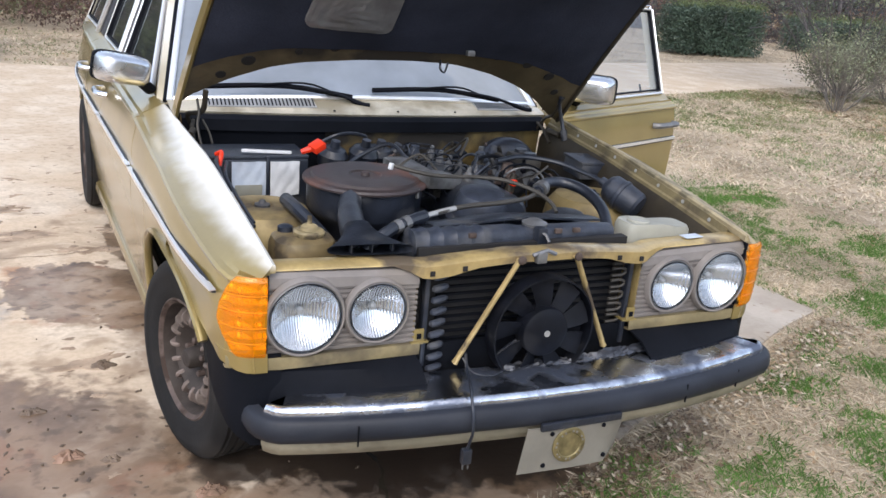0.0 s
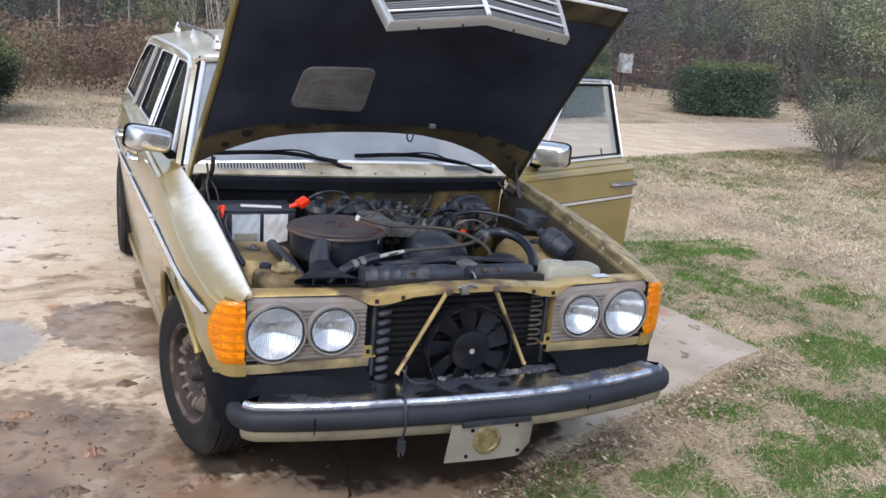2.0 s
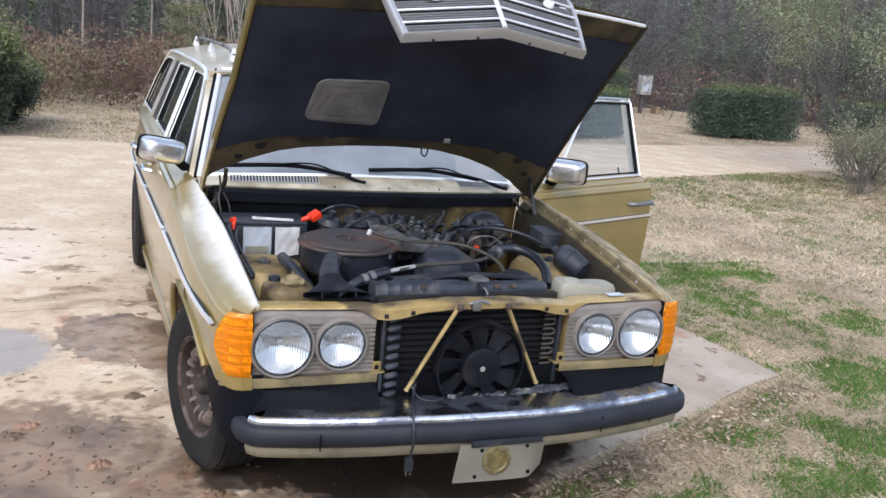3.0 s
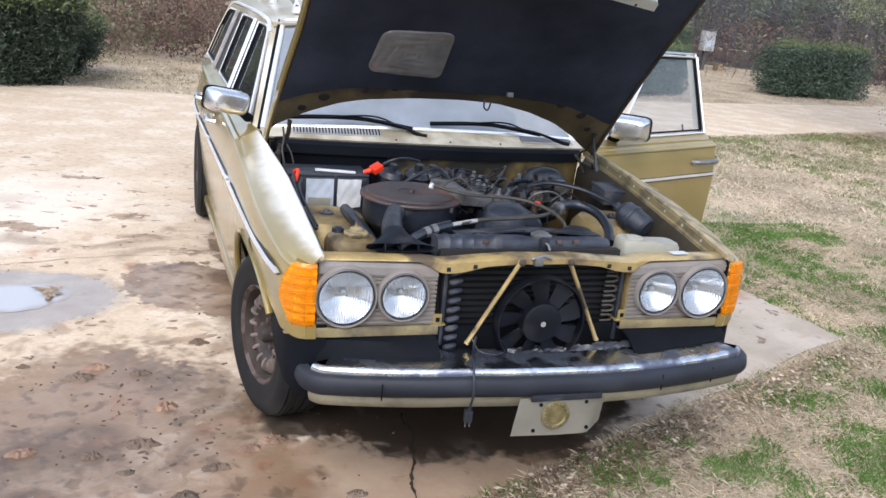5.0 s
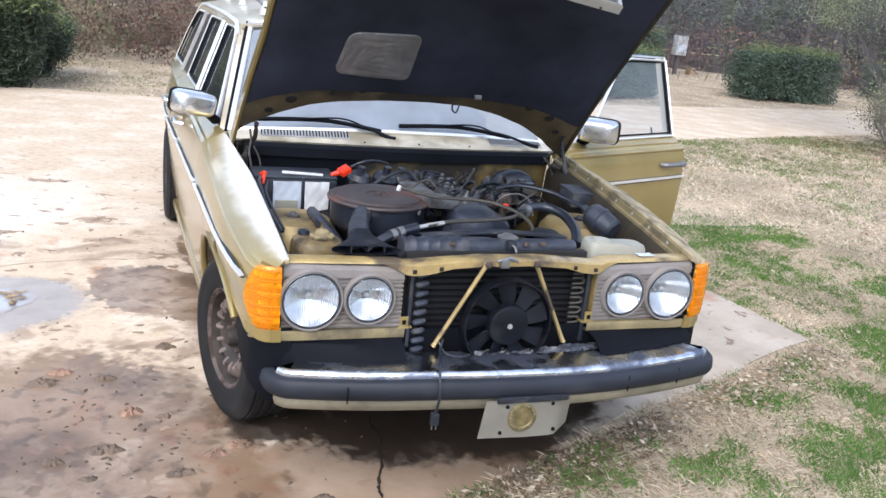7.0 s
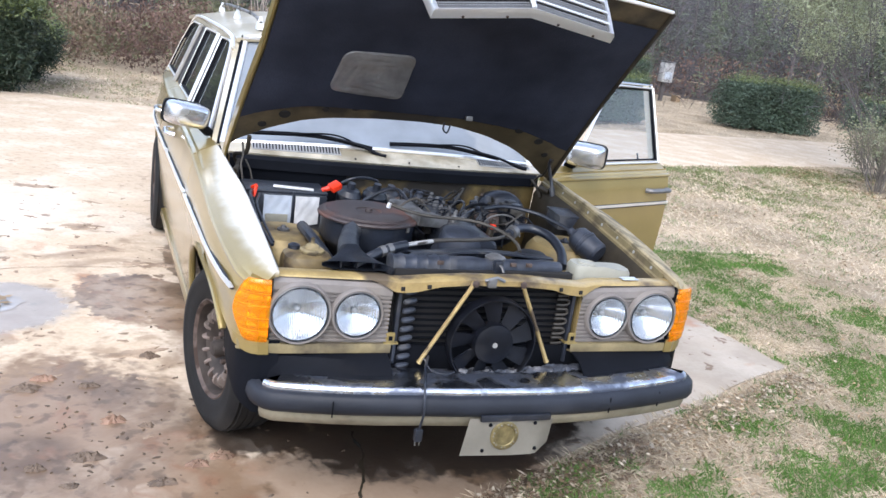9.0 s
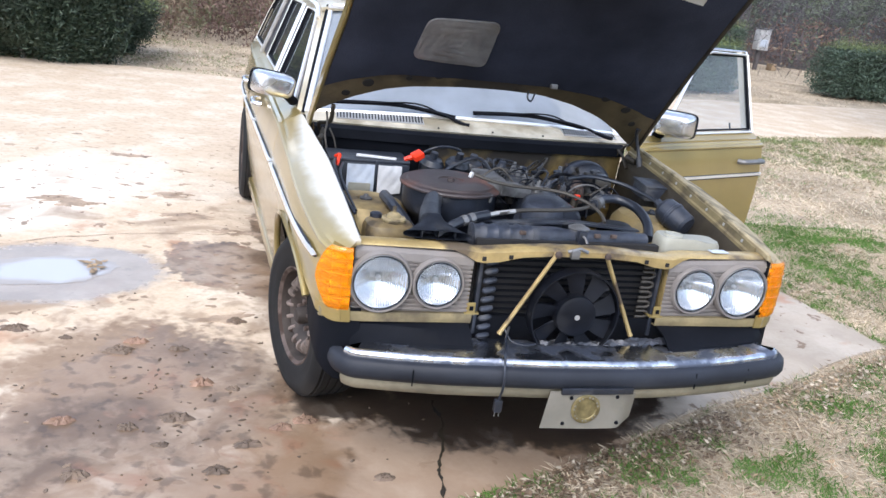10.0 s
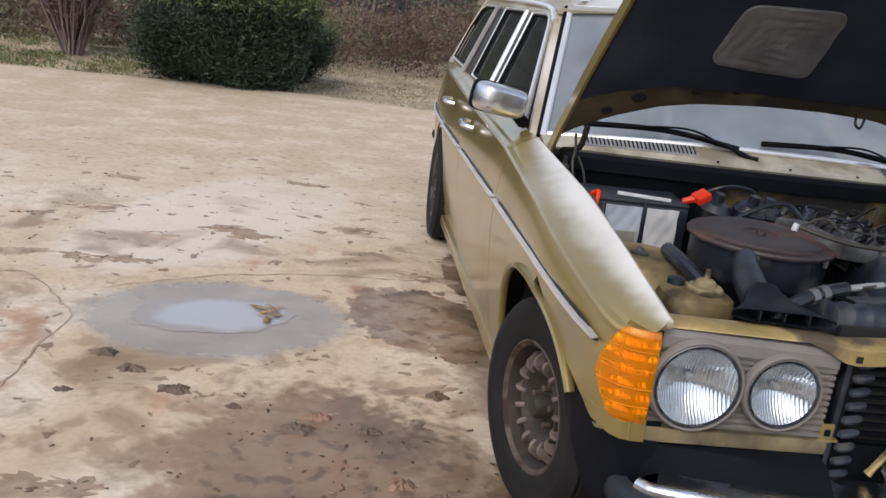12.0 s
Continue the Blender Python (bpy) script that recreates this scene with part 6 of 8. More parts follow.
    # finer trodden mottling on the near part
    trod = math_of("MULTIPLY", ranged(noise_at(6.5, 13.0, 0.4), 0.50, 0.64), math_of("MULTIPLY", ranged(sep.outputs["Y"], 3.4, 1.6), ranged(sep.outputs["X"], 0.2, -0.5)))
    col = mixed(math_of("MULTIPLY", trod, 0.55), col, (0.23, 0.150, 0.092))
    specks = math_of("MULTIPLY", ranged(noise_at(11.0, 4.0, 0.5), 0.63, 0.68), ranged(sep.outputs["Y"], 7.0, 3.2))
    col = mixed(math_of("MULTIPLY", specks, 0.75), col, (0.14, 0.085, 0.05))
    red = math_of("MULTIPLY", ranged(noise_at(3.3, 6.0, 0.2), 0.58, 0.70), ranged(sep.outputs["Y"], 4.2, 2.6, 0.08, 0.55))
    col = mixed(red, col, (0.36, 0.16, 0.08))
    # damp brown ground before the bumper and round the puddle
    damp = math_of("MAXIMUM", blot(-0.35, 0.14, 0.92, 0.56, 20, 0.3, 0.25), blot(-1.50, 1.00, 0.40, 0.50, -15, 0.35, 0.4))
    col = mixed(math_of("MULTIPLY", damp, 0.85), col, mixed(ranged(mid, 0.40, 0.62), (0.20, 0.132, 0.085), (0.31, 0.215, 0.142)))
    # wet ground by the car; the blot beneath it deepens its shade too
    wet = None
    for args in ((-1.30, 0.20, 0.62, 1.20, 0, 0.22, 0.24), (-1.60, -0.70, 0.90, 1.1, 30, 0.2), (-1.10, 2.28, 0.26, 0.36, 20), (-0.88, 2.15, 0.20, 0.34, 10), (0.0, 1.05, 0.80, 0.60, 0), (0.20, 0.50, 0.24, 0.16, 22), (-0.80, 3.0, 0.10, 0.4, 0)):
        w = blot(*args)
        wet = w if wet is None else math_of("MAXIMUM", wet, w)
    col = mixed(math_of("MULTIPLY", wet, ranged(noise_at(7.0, 12.0, 0.8), 0.36, 0.62, 0.97, 0.66)), col, mixed(ranged(mid, 0.40, 0.62), (0.125, 0.078, 0.047), (0.255, 0.165, 0.100)))
    # red clay trodden into the wet part
    clay = math_of("MULTIPLY", wet, ranged(noise_at(4.6, 9.0, 0.9), 0.56, 0.70, 0.0, 0.6))
    col = mixed(clay, col, (0.25, 0.115, 0.062))
    # leaf-brown grit and darker scuffs over the wet part
    col = mixed(math_of("MULTIPLY", wet, ranged(noise_at(13.0, 13.0, 0.3), 0.52, 0.66, 0.0, 0.55)), col, (0.060, 0.038, 0.024))
    col = mixed(math_of("MULTIPLY", wet, ranged(noise_at(9.0, 13.0, 0.3), 0.55, 0.68, 0.0, 0.5)), col, (0.30, 0.205, 0.135))
    rim = blot(-1.91, 2.10, 0.54, 0.41, 8, 0.24, 0.16)
    col = mixed(math_of("MULTIPLY", rim, 0.85), col, mixed(ranged(mid, 0.4, 0.62), (0.27, 0.232, 0.20), (0.35, 0.305, 0.262)))
    # oil stain, darkened to paint the car's shadow under its front
    oil_and_car_shade = math_of("MAXIMUM", blot(0.10, 0.74, 0.66, 0.36, 6, 0.25, 0.35), blot(-0.62, 0.78, 0.22, 0.16, 20, 0.3, 0.35))
    col = mixed(math_of("MULTIPLY", oil_and_car_shade, 0.88), col, (0.034, 0.025, 0.02))
    l.new(col, b.inputs["Base Color"])
    soaked = math_of("MAXIMUM", wet, rim)
    l.new(math_of("SUBTRACT", ranged(soaked, 0, 1, 0.82, 0.36), math_of("MULTIPLY", rim, 0.20)), b.inputs["Roughness"])
    bp = n.new("ShaderNodeBump")
    bp.inputs["Strength"].default_value, bp.inputs["Distance"].default_value = 0.20, 0.010
    l.new(math_of("ADD", math_of("MULTIPLY", fine, 0.35), math_of("ADD", mid, math_of("MULTIPLY", mud, 0.3))), bp.inputs["Height"])
    l.new(bp.outputs["Normal"], b.inputs["Normal"])
    return m


CONCRETE = concrete_material()
SOIL = mat("lawn_soil", (0.42, 0.335, 0.235), 0.95, 0, 0.3, 1.3, 40, 0.6, (0.23, 0.175, 0.105), 0.5, 0.2)
WOODFLOOR = mat("woodland_leaf_litter", (0.085, 0.062, 0.05), 0.95, 0, 0.4, 0.7, 9, 0.6, (0.05, 0.045, 0.035), 0.5, 0.2)
STRAW = mat("dead_grass", (0.72, 0.61, 0.455), 0.8, 0, 0.25, 0.9, 30, island=0.6)
GREEN = mat("green_grass", (0.125, 0.265, 0.045), 0.6, 0, 0.3, 2.0, 30, island=0.55)
GREENFAR = mat("thin_green_grass", (0.185, 0.275, 0.085), 0.65, 0, 0.3, 1.2, 30, island=0.5)
OLIVE = mat("dull_green_grass", (0.22, 0.245, 0.10), 0.7, 0, 0.25, 2.0, 30, island=0.45)
MUDFILM = mat("dried_mud_film", (0.38, 0.285, 0.205), 0.8, 0, 0.4, 9, 60, 0.4, (0.24, 0.17, 0.115), 0.5, 0.2)
LEAFLIT = mat("fallen_leaves", (0.40, 0.285, 0.17), 0.75, 0, 0.3, 3.0, 50, island=0.8)
MULCH = mat("dark_leaf_mulch", (0.20, 0.135, 0.085), 0.8, 0, 0.3, 4.0, 50, island=0.6)
CHIPS = mat("pale_chips", (0.58, 0.49, 0.37), 0.75, 0, 0.3, 3.0, 50, island=0.5)
MUD = mat("wet_mud", (0.135, 0.095, 0.066), 0.65, 0, 0.35, 9, 60, 0.5)
LEAF_D = mat("dark_evergreen_leaves", (0.036, 0.058, 0.032), 0.6, 0, 0.4, 0.9, 20, island=0.65)
LEAF_T = mat("lit_evergreen_leaves", (0.145, 0.185, 0.065), 0.5, 0, 0.3, 0.9, 20, island=0.5)
LEAF_H = mat("hedge_leaves", (0.088, 0.135, 0.092), 0.5, 0, 0.35, 0.8, 20, island=0.45)
LEAF_G = mat("grey_green_leaves", (0.28, 0.315, 0.19), 0.55, 0, 0.35, 0.8, 20, island=0.6)
DRYLEAF = mat("dry_brown_leaves", (0.19, 0.125, 0.105), 0.85, 0, 0.35, 0.8, 20, island=0.45)
LEAF_P = mat("pine_needles", (0.155, 0.19, 0.135), 0.65, 0, 0.4, 0.3, 20, island=0.6)
LEAF_R = mat("russet_brush", (0.19, 0.12, 0.096), 0.9, 0, 0.4, 0.6, 20, island=0.4)
LEAF_O = mat("olive_brush", (0.20, 0.205, 0.115), 0.9, 0, 0.35, 0.6, 20, island=0.4)
LEAF_B = mat("tan_brush", (0.27, 0.205, 0.14), 0.9, 0, 0.35, 0.6, 20, island=0.4)
LEAF_Y = mat("young_pine_needles", (0.16, 0.20, 0.12), 0.7, 0, 0.4, 0.5, 20, island=0.6)
# bark darkened to paint the wood's shade, also on lawn tree and post
WOODBARK = mat("shaded_wood_bark", (0.115, 0.103, 0.103), 0.9, 0, 0.3, 2, 20)
BROWNBARK = mat("brown_twig_bark", (0.23, 0.17, 0.15), 0.9, 0, 0.35, 5, 40, 0.4)
BARK = mat("grey_bark", (0.16, 0.14, 0.12), 0.9, 0, 0.3, 5, 40, 0.4)
TWIG = mat("bare_twig_bark", (0.088, 0.077, 0.085), 0.9, 0, 0.35, 0.5, 20, island=0.7)
PALEBARK = mat("pale_bark", (0.34, 0.29, 0.25), 0.85, 0, 0.25, 5, 40, 0.3)
WOODDARK = mat("distant_wood_gloom", (0.074, 0.074, 0.083), 0.95, 0, 0.55, 1.6, 5.0, stretch=(1, 1, 0.14))

rs = np.random.RandomState(7)
# the lawn sheet runs on to the horizon
bm = B()
sheet(bm, [[(x, y, -0.012) for x in (-400, -60, -20, 0, 20, 60, 400)] for y in (-400, -60, -10, 10, 30, 60, 400)])
ground = tagged(part("ground", bm, SOIL, None), "pale winter lawn and bare soil", "ground", kind="structure")


def ragged(pts, amp, step):
    out = []
    for (x0, y0), (x1, y1) in zip(pts, pts[1:] + pts[:1]):
        n = max(1, int(math.hypot(x1 - x0, y1 - y0) / step))
        for k in range(n):
            f = k / n
            p = Vector((lerp(x0, x1, f), lerp(y0, y1, f), 0))
            p += Vector((noise.noise(p * 1.7), noise.noise(p * 1.7 + Vector((9, 0, 0))), 0)) * amp + Vector((noise.noise(p * 7), noise.noise(p * 7 + Vector((5, 5, 0))), 0)) * amp * 0.5
            out.append((p.x, p.y))
    return out


def slab(name, pts, material, z, label, category, kind="structure", thick=0.05):
    bm = B()
    lo = [bm.verts.new((x, y, z - thick)) for x, y in pts]
    hi = [bm.verts.new((x, y, z)) for x, y in pts]
    rim = [bm.edges.new((hi[i], hi[(i + 1) % len(pts)])) for i in range(len(pts))]
    bmesh.ops.triangle_fill(bm, use_beauty=True, use_dissolve=False, edges=rim, normal=(0, 0, 1))
    for i in range(len(pts)):
        j = (i + 1) % len(pts)
        bm.faces.new((lo[i], lo[j], hi[j], hi[i]))
    return tagged(part(name, bm, material, None), label, category, kind=kind)


DRIVE = [(-14, -9), (-8, -6.5), (-0.9, -0.25), (-0.42, 0.03), (-0.1, 0.18), (0.37, 0.40), (0.96, 0.69), (2.39, 1.29), (2.29, 2.1), (2.2, 6.75), (6.1, 8.02), (9.9, 9.2), (30, 15.5), (30, 18.5), (13.7, 13.15), (8.55, 11.9), (2.2, 10.3), (-0.7, 9.25), (-2.0, 9.5), (-4.2, 9.3), (-5.1, 9.15), (-14, 8.0)]
drive = slab("driveway", ragged(DRIVE, 0.05, 0.12), CONCRETE, 0.0, "muddy pale concrete driveway", "driveway")


def ribbon(pts, w, z, material, parent, name, seed=0):
    line = bend([(x, y, z) for x, y in pts], 9)
    bm = B()
    rows = []
    for i, p in enumerate(line):
        a, c = line[max(0, i - 1)], line[min(len(line) - 1, i + 1)]
        d = (c - a).normalized()
        side = Vector((-d.y, d.x, 0))
        jig = side * (0.022 * noise.noise(p * 9 + Vector((seed, 0, 0))) + 0.012 * noise.noise(p * 40 + Vector((seed, 0, 0))))
        k = w * (0.2 + 2.2 * abs(noise.noise(p * 22 + Vector((seed, 7, 0)))))
        rows.append([p + jig - side * k, p + jig + side * k])
    sheet(bm, rows)
    return part(name, bm, material, parent)


ribbon([(-2.42, 2.32), (-2.06, 2.57), (-1.74, 2.69), (-1.44, 2.76), (-1.14, 2.78), (-0.82, 2.86)], 0.005, 0.003, MUDFILM, drive, "crack", 1)
ribbon([(-2.54, 1.15), (-2.47, 1.35), (-2.47, 1.69), (-2.46, 1.96), (-2.58, 2.18), (-2.79, 2.41), (-2.93, 2.44), (-3.13, 2.71), (-3.37, 3.19)], 0.0045, 0.003, MUDFILM, drive, "crack", 2)
ribbon([(-0.27, 0.75), (-0.29, 0.61), (-0.31, 0.44), (-0.37, 0.27), (-0.39, 0.14), (-0.43, 0.0)], 0.006, 0.003, GRIME, drive, "crack", 3)

# puddle
def water_material():
    """Still water, sky painted pale in its middle, thinning to a wet film towards its edge."""
    m = bpy.data.materials.new("muddy_water")
    m.use_nodes = True
    n, l = m.node_tree.nodes, m.node_tree.links
    b = n["Principled BSDF"]
    co, mp, ln, ns, ad, rg = (n.new(k) for k in ("ShaderNodeTexCoord", "ShaderNodeMapping", "ShaderNodeVectorMath", "ShaderNodeTexNoise", "ShaderNodeMath", "ShaderNodeMapRange"))
    mp.vector_type, ln.operation, ad.operation, rg.interpolation_type = "TEXTURE", "LENGTH", "MULTIPLY_ADD", "SMOOTHSTEP"
    mp.inputs["Location"].default_value, mp.inputs["Rotation"].default_value, mp.inputs["Scale"].default_value = (-1.89, 2.13, 0), (0, 0, radians(6)), (0.28, 0.18, 1)
    l.new(co.outputs["Object"], mp.inputs["Vector"])
    l.new(mp.outputs["Vector"], ln.inputs[0])
    ns.inputs["Scale"].default_value, ns.inputs["Detail"].default_value = 5.0, 3.0
    l.new(co.outputs["Object"], ns.inputs["Vector"])
    l.new(ns.outputs["Fac"], ad.inputs[0])
    ad.inputs[1].default_value = 0.7
    l.new(ln.outputs["Value"], ad.inputs[2])
    l.new(ad.outputs[0], rg.inputs["Value"])
    rg.inputs["From Min"].default_value, rg.inputs["From Max"].default_value = 1.10, 1.46
    for key, wet, film in (("Roughness", 0.03, 0.17), ("Specular IOR Level", 0.95, 0.5)):
        r = n.new("ShaderNodeMapRange")
        r.inputs["To Min"].default_value, r.inputs["To Max"].default_value = wet, film
        l.new(rg.outputs["Result"], r.inputs["Value"])
        l.new(r.outputs["Result"], b.inputs[key])
    mx = n.new("ShaderNodeMix")
    mx.data_type = "RGBA"
    # the lighter grey paints the bright sky reflection into the water's colour
    mx.inputs["A"].default_value, mx.inputs["B"].default_value = (0.40, 0.40, 0.41, 1), (0.32, 0.282, 0.25, 1)
    l.new(rg.outputs["Result"], mx.inputs["Factor"])
    l.new(mx.outputs["Result"], b.inputs["Base Color"])
    return m


bm = B()
edge = []
for k in range(96):
    a = 2 * math.pi * k / 96
    p = Vector((math.cos(a), math.sin(a), 0))
    q = 1 + 0.24 * noise.noise(p * 1.6 + Vector((3, 0, 0))) + 0.10 * noise.noise(p * 5) + 0.04 * noise.noise(p * 14)
    edge.append((-1.93 + 0.36 * q * p.x, 2.12 + 0.205 * q * p.y + 0.05 * p.x, 0.0015))
bm.faces.new([bm.verts.new(p) for p in edge])
tagged(part("puddle", bm, water_material(), None), "shallow muddy puddle reflecting the sky", "puddle", kind="structure")

# a few sodden leaves at the puddle's edge
bm = B()
rnd = random.Random(2)
for k in range(14):
    x, y, a = -1.72 + rnd.uniform(-0.06, 0.06), 2.16 + rnd.uniform(-0.09, 0.09), rnd.uniform(0, 6)
    r = rnd.uniform(0.02, 0.04)
    vs = [bm.verts.new((x + r * math.cos(a + q) * k2, y + r * math.sin(a + q) * k2, 0.005 + 0.012 * rnd.random())) for q, k2 in ((0, 1), (1.57, 0.45), (3.14, 1), (4.71, 0.45))]
    bm.faces.new(vs)
tagged(part("sodden_leaves", bm, LEAFLIT, None), "sodden brown leaves in a puddle", "leaves", kind="stuff")

# trodden mud: lumps, smears and crumbs
CLAY = mat("red_clay_mud", (0.25, 0.15, 0.10), 0.6, 0, 0.4, 14, 70, 0.5, (0.13, 0.085, 0.055), 0.5, 0.15)
SMEARS = [(-3.15, 3.34), (-2.9, 3.57), (-2.97, 4.37), (-2.04, 3.38), (-1.9, 3.29), (-1.35, 3.58), (-1.36, 3.15), (-2.95, 2.68), (-2.65, 2.69), (-2.44, 2.71), (-1.71, 4.66), (-0.92, 2.84), (-1.02, 1.54), (-0.74, 3.14), (-2.19, 0.77), (-2.06, 0.79)]
LUMPS = [(-2.23, 1.66, 0.055), (-2.11, 1.54, 0.05), (-1.93, 1.41, 0.06), (-1.72, 1.32, 0.03), (-1.44, 1.29, 0.05), (-1.50, 1.20, 0.06), (-1.03, 1.51, 0.05), (-1.27, 1.22, 0.04), (-1.17, 0.91, 0.055), (-1.26, 0.64, 0.06), (-1.42, 0.58, 0.04), (-1.12, 0.29, 0.045), (-1.01, 0.45, 0.05), (-0.80, 0.61, 0.05), (-0.89, 0.56, 0.045), (-0.57, 0.22, 0.04), (-1.30, 0.46, 0.03), (-1.55, 0.29, 0.05), (-2.28, 1.35, 0.03), (-1.64, 0.63, 0.05), (-1.05, 0.86, 0.03)]


def crumb(bm, x, y, z, r, h, rnd, long=1.0, turn=0.0):
    """One torn lump of earth."""
    n = 7
    rings = []
    for k, f in ((1.0, -0.1), (0.92, 0.45), (0.5, 0.95)):
        ring = []
        for i in range(n):
            a = 2 * math.pi * (i + rnd.uniform(-0.3, 0.3)) / n
            q = k * r * rnd.uniform(0.6, 1.25)
            px, py = q * math.cos(a) * long, q * math.sin(a)
            ring.append((x + px * math.cos(turn) - py * math.sin(turn), y + px * math.sin(turn) + py * math.cos(turn), z + h * f * rnd.uniform(0.5, 1.3)))
        rings.append(ring)
    skin(bm, rings, True, True)


def smear(bm, x, y, r, rise, long=1.0, turn=0.0):
    """A thin dried film of mud with a torn edge."""
    n = 26
    seed = Vector((x * 13, y * 13, 0))
    ring = []
    for i in range(n):
        a = 2 * math.pi * i / n
        q = r * max(0.15, 1 + 1.1 * noise.noise(seed + Vector((math.cos(a), math.sin(a), 0)) * 1.4) + 0.7 * noise.noise(seed + Vector((math.cos(a), math.sin(a), 0)) * 5))
        px, py = q * math.cos(a) * long, q * math.sin(a)
        ring.append((x + px * math.cos(turn) - py * math.sin(turn), y + px * math.sin(turn) + py * math.cos(turn)))
    low_ring = [bm.verts.new((px, py, 0.0004)) for px, py in ring]
    top_ring = [bm.verts.new((lerp(px, x, 0.12), lerp(py, y, 0.12), rise)) for px, py in ring]
    peak = bm.verts.new((x, y, rise + 0.0006))
    for i in range(n):
        j = (i + 1) % n
        bm.faces.new((low_ring[i], low_ring[j], top_ring[j], top_ring[i]))
        bm.faces.new((top_ring[i], top_ring[j], peak))


rnd = random.Random(11)
for k, (x, y, r) in enumerate(LUMPS):
    bm = B()
    rings = []
    for j in range(9):
        f = 1 - j / 8.4
        ring = []
        for i in range(26):
            a = 2 * math.pi * i / 26
            d = Vector((math.cos(a), math.sin(a), 0))
            torn = 1 + 0.45 * noise.noise(d * 1.5 + Vector((k * 7, 0, 0))) + 0.45 * noise.noise(d * 5 + Vector((0, k * 5, 0)))
            q = r * f * max(0.25, torn) * 0.72
            p = Vector((x + q * d.x * 1.35, y + q * d.y * 0.75, 0))
            high = (1 - f ** 3) * (0.35 + 0.9 * abs(noise.noise(p * 38)) + 0.8 * abs(noise.noise(p * 95))) * 0.022 * min(1.0, r / 0.05)
            ring.append((p.x, p.y, 0.0005 + high))
        rings.append(ring)
    skin(bm, rings, True, True)
    red = k in (4, 8, 13, 14, 19)
    tagged(part("mud_clod", bm, CLAY if red else MUD, None, angle=12), "crumbling red clay clod on the wet concrete" if red else "crumbling brown mud clod on the wet concrete", "mud clod", "mud clods on the drive")
bm = B()
for x, y in SMEARS:
    for k in range(rnd.randint(3, 7)):
        crumb(bm, x + rnd.gauss(0, 0.05), y + rnd.gauss(0, 0.022), 0.001, rnd.uniform(0.003, 0.009), rnd.uniform(0.002, 0.006), rnd, rnd.uniform(1.0, 2.8), rnd.uniform(-0.6, 0.6))
for k in range(230):
    x, y = (rnd.uniform(-3.6, -0.75), rnd.uniform(0.0, 4.2)) if k % 3 == 0 else (rnd.gauss(-1.3, 0.35), rnd.gauss(0.75, 0.45))
    if y < 0.55 * x + 0.30 and x > -0.9 or (x + 1.91) ** 2 / 0.30 + (y - 2.10) ** 2 / 0.17 < 1:
        continue
    crumb(bm, x, y, 0.001, rnd.uniform(0.002, 0.007), rnd.uniform(0.001, 0.005), rnd, rnd.uniform(1, 2.6), rnd.uniform(0, 3))
tagged(part("mud_crumbs", bm, MUD, None, angle=12), "brown mud crumbs trodden over the concrete", "mud", kind="stuff")
film = B()
for x, y in SMEARS:
    for k in range(rnd.randint(2, 3)):
        smear(film, x + rnd.gauss(0, 0.06), y + rnd.gauss(0, 0.025), rnd.uniform(0.022, 0.05), rnd.uniform(0.0016, 0.004), rnd.uniform(1.3, 2.8), rnd.uniform(-0.35, 0.35))
for k in range(150):
    x, y = rnd.uniform(-3.7, -0.95), rnd.uniform(0.2, 5.6)
    if (x + 1.91) ** 2 / 0.30 + (y - 2.10) ** 2 / 0.17 < 1:
        continue
    smear(film, x, y, rnd.choice((0.004, 0.006, 0.009, 0.015)) * rnd.uniform(0.7, 1.4), rnd.uniform(0.0012, 0.003), rnd.uniform(1.2, 2.8), rnd.uniform(-0.6, 0.6))
tagged(part("mud_smears", film, MUDFILM, None, angle=12), "flat dried brown mud smears on concrete", "mud", kind="stuff")


# ---- grass ----
def raw(name, verts, faces, material, label, category, kind="stuff", parent=None):
    me = bpy.data.meshes.new(name)
    me.from_pydata(verts, [], faces)
    me.materials.append(material)
    ob = new(name, me)
    if parent is not None:
        ob.parent = parent
    if label:
        tagged(ob, label, category, kind=kind)
    return ob


def inside(poly, x, y):
    hit = np.zeros(len(x), bool)
    for (x0, y0), (x1, y1) in zip(poly, poly[1:] + poly[:1]):
        c = ((y0 > y) != (y1 > y)) & (x < (x1 - x0) * (y - y0) / (y1 - y0 + 1e-12) + x0)
        hit ^= c
    return hit


def value_noise(x, y, cell, seed):
    r = np.random.RandomState(seed).rand(64, 64)
    gx, gy = x / cell, y / cell
    ix, iy = np.floor(gx).astype(int), np.floor(gy).astype(int)
    fx, fy = gx - ix, gy - iy
    fx, fy = fx * fx * (3 - 2 * fx), fy * fy * (3 - 2 * fy)
    g = lambda a, b: r[a % 64, b % 64]
    return (g(ix, iy) * (1 - fx) + g(ix + 1, iy) * fx) * (1 - fy) + (g(ix, iy + 1) * (1 - fx) + g(ix + 1, iy + 1) * fx) * fy


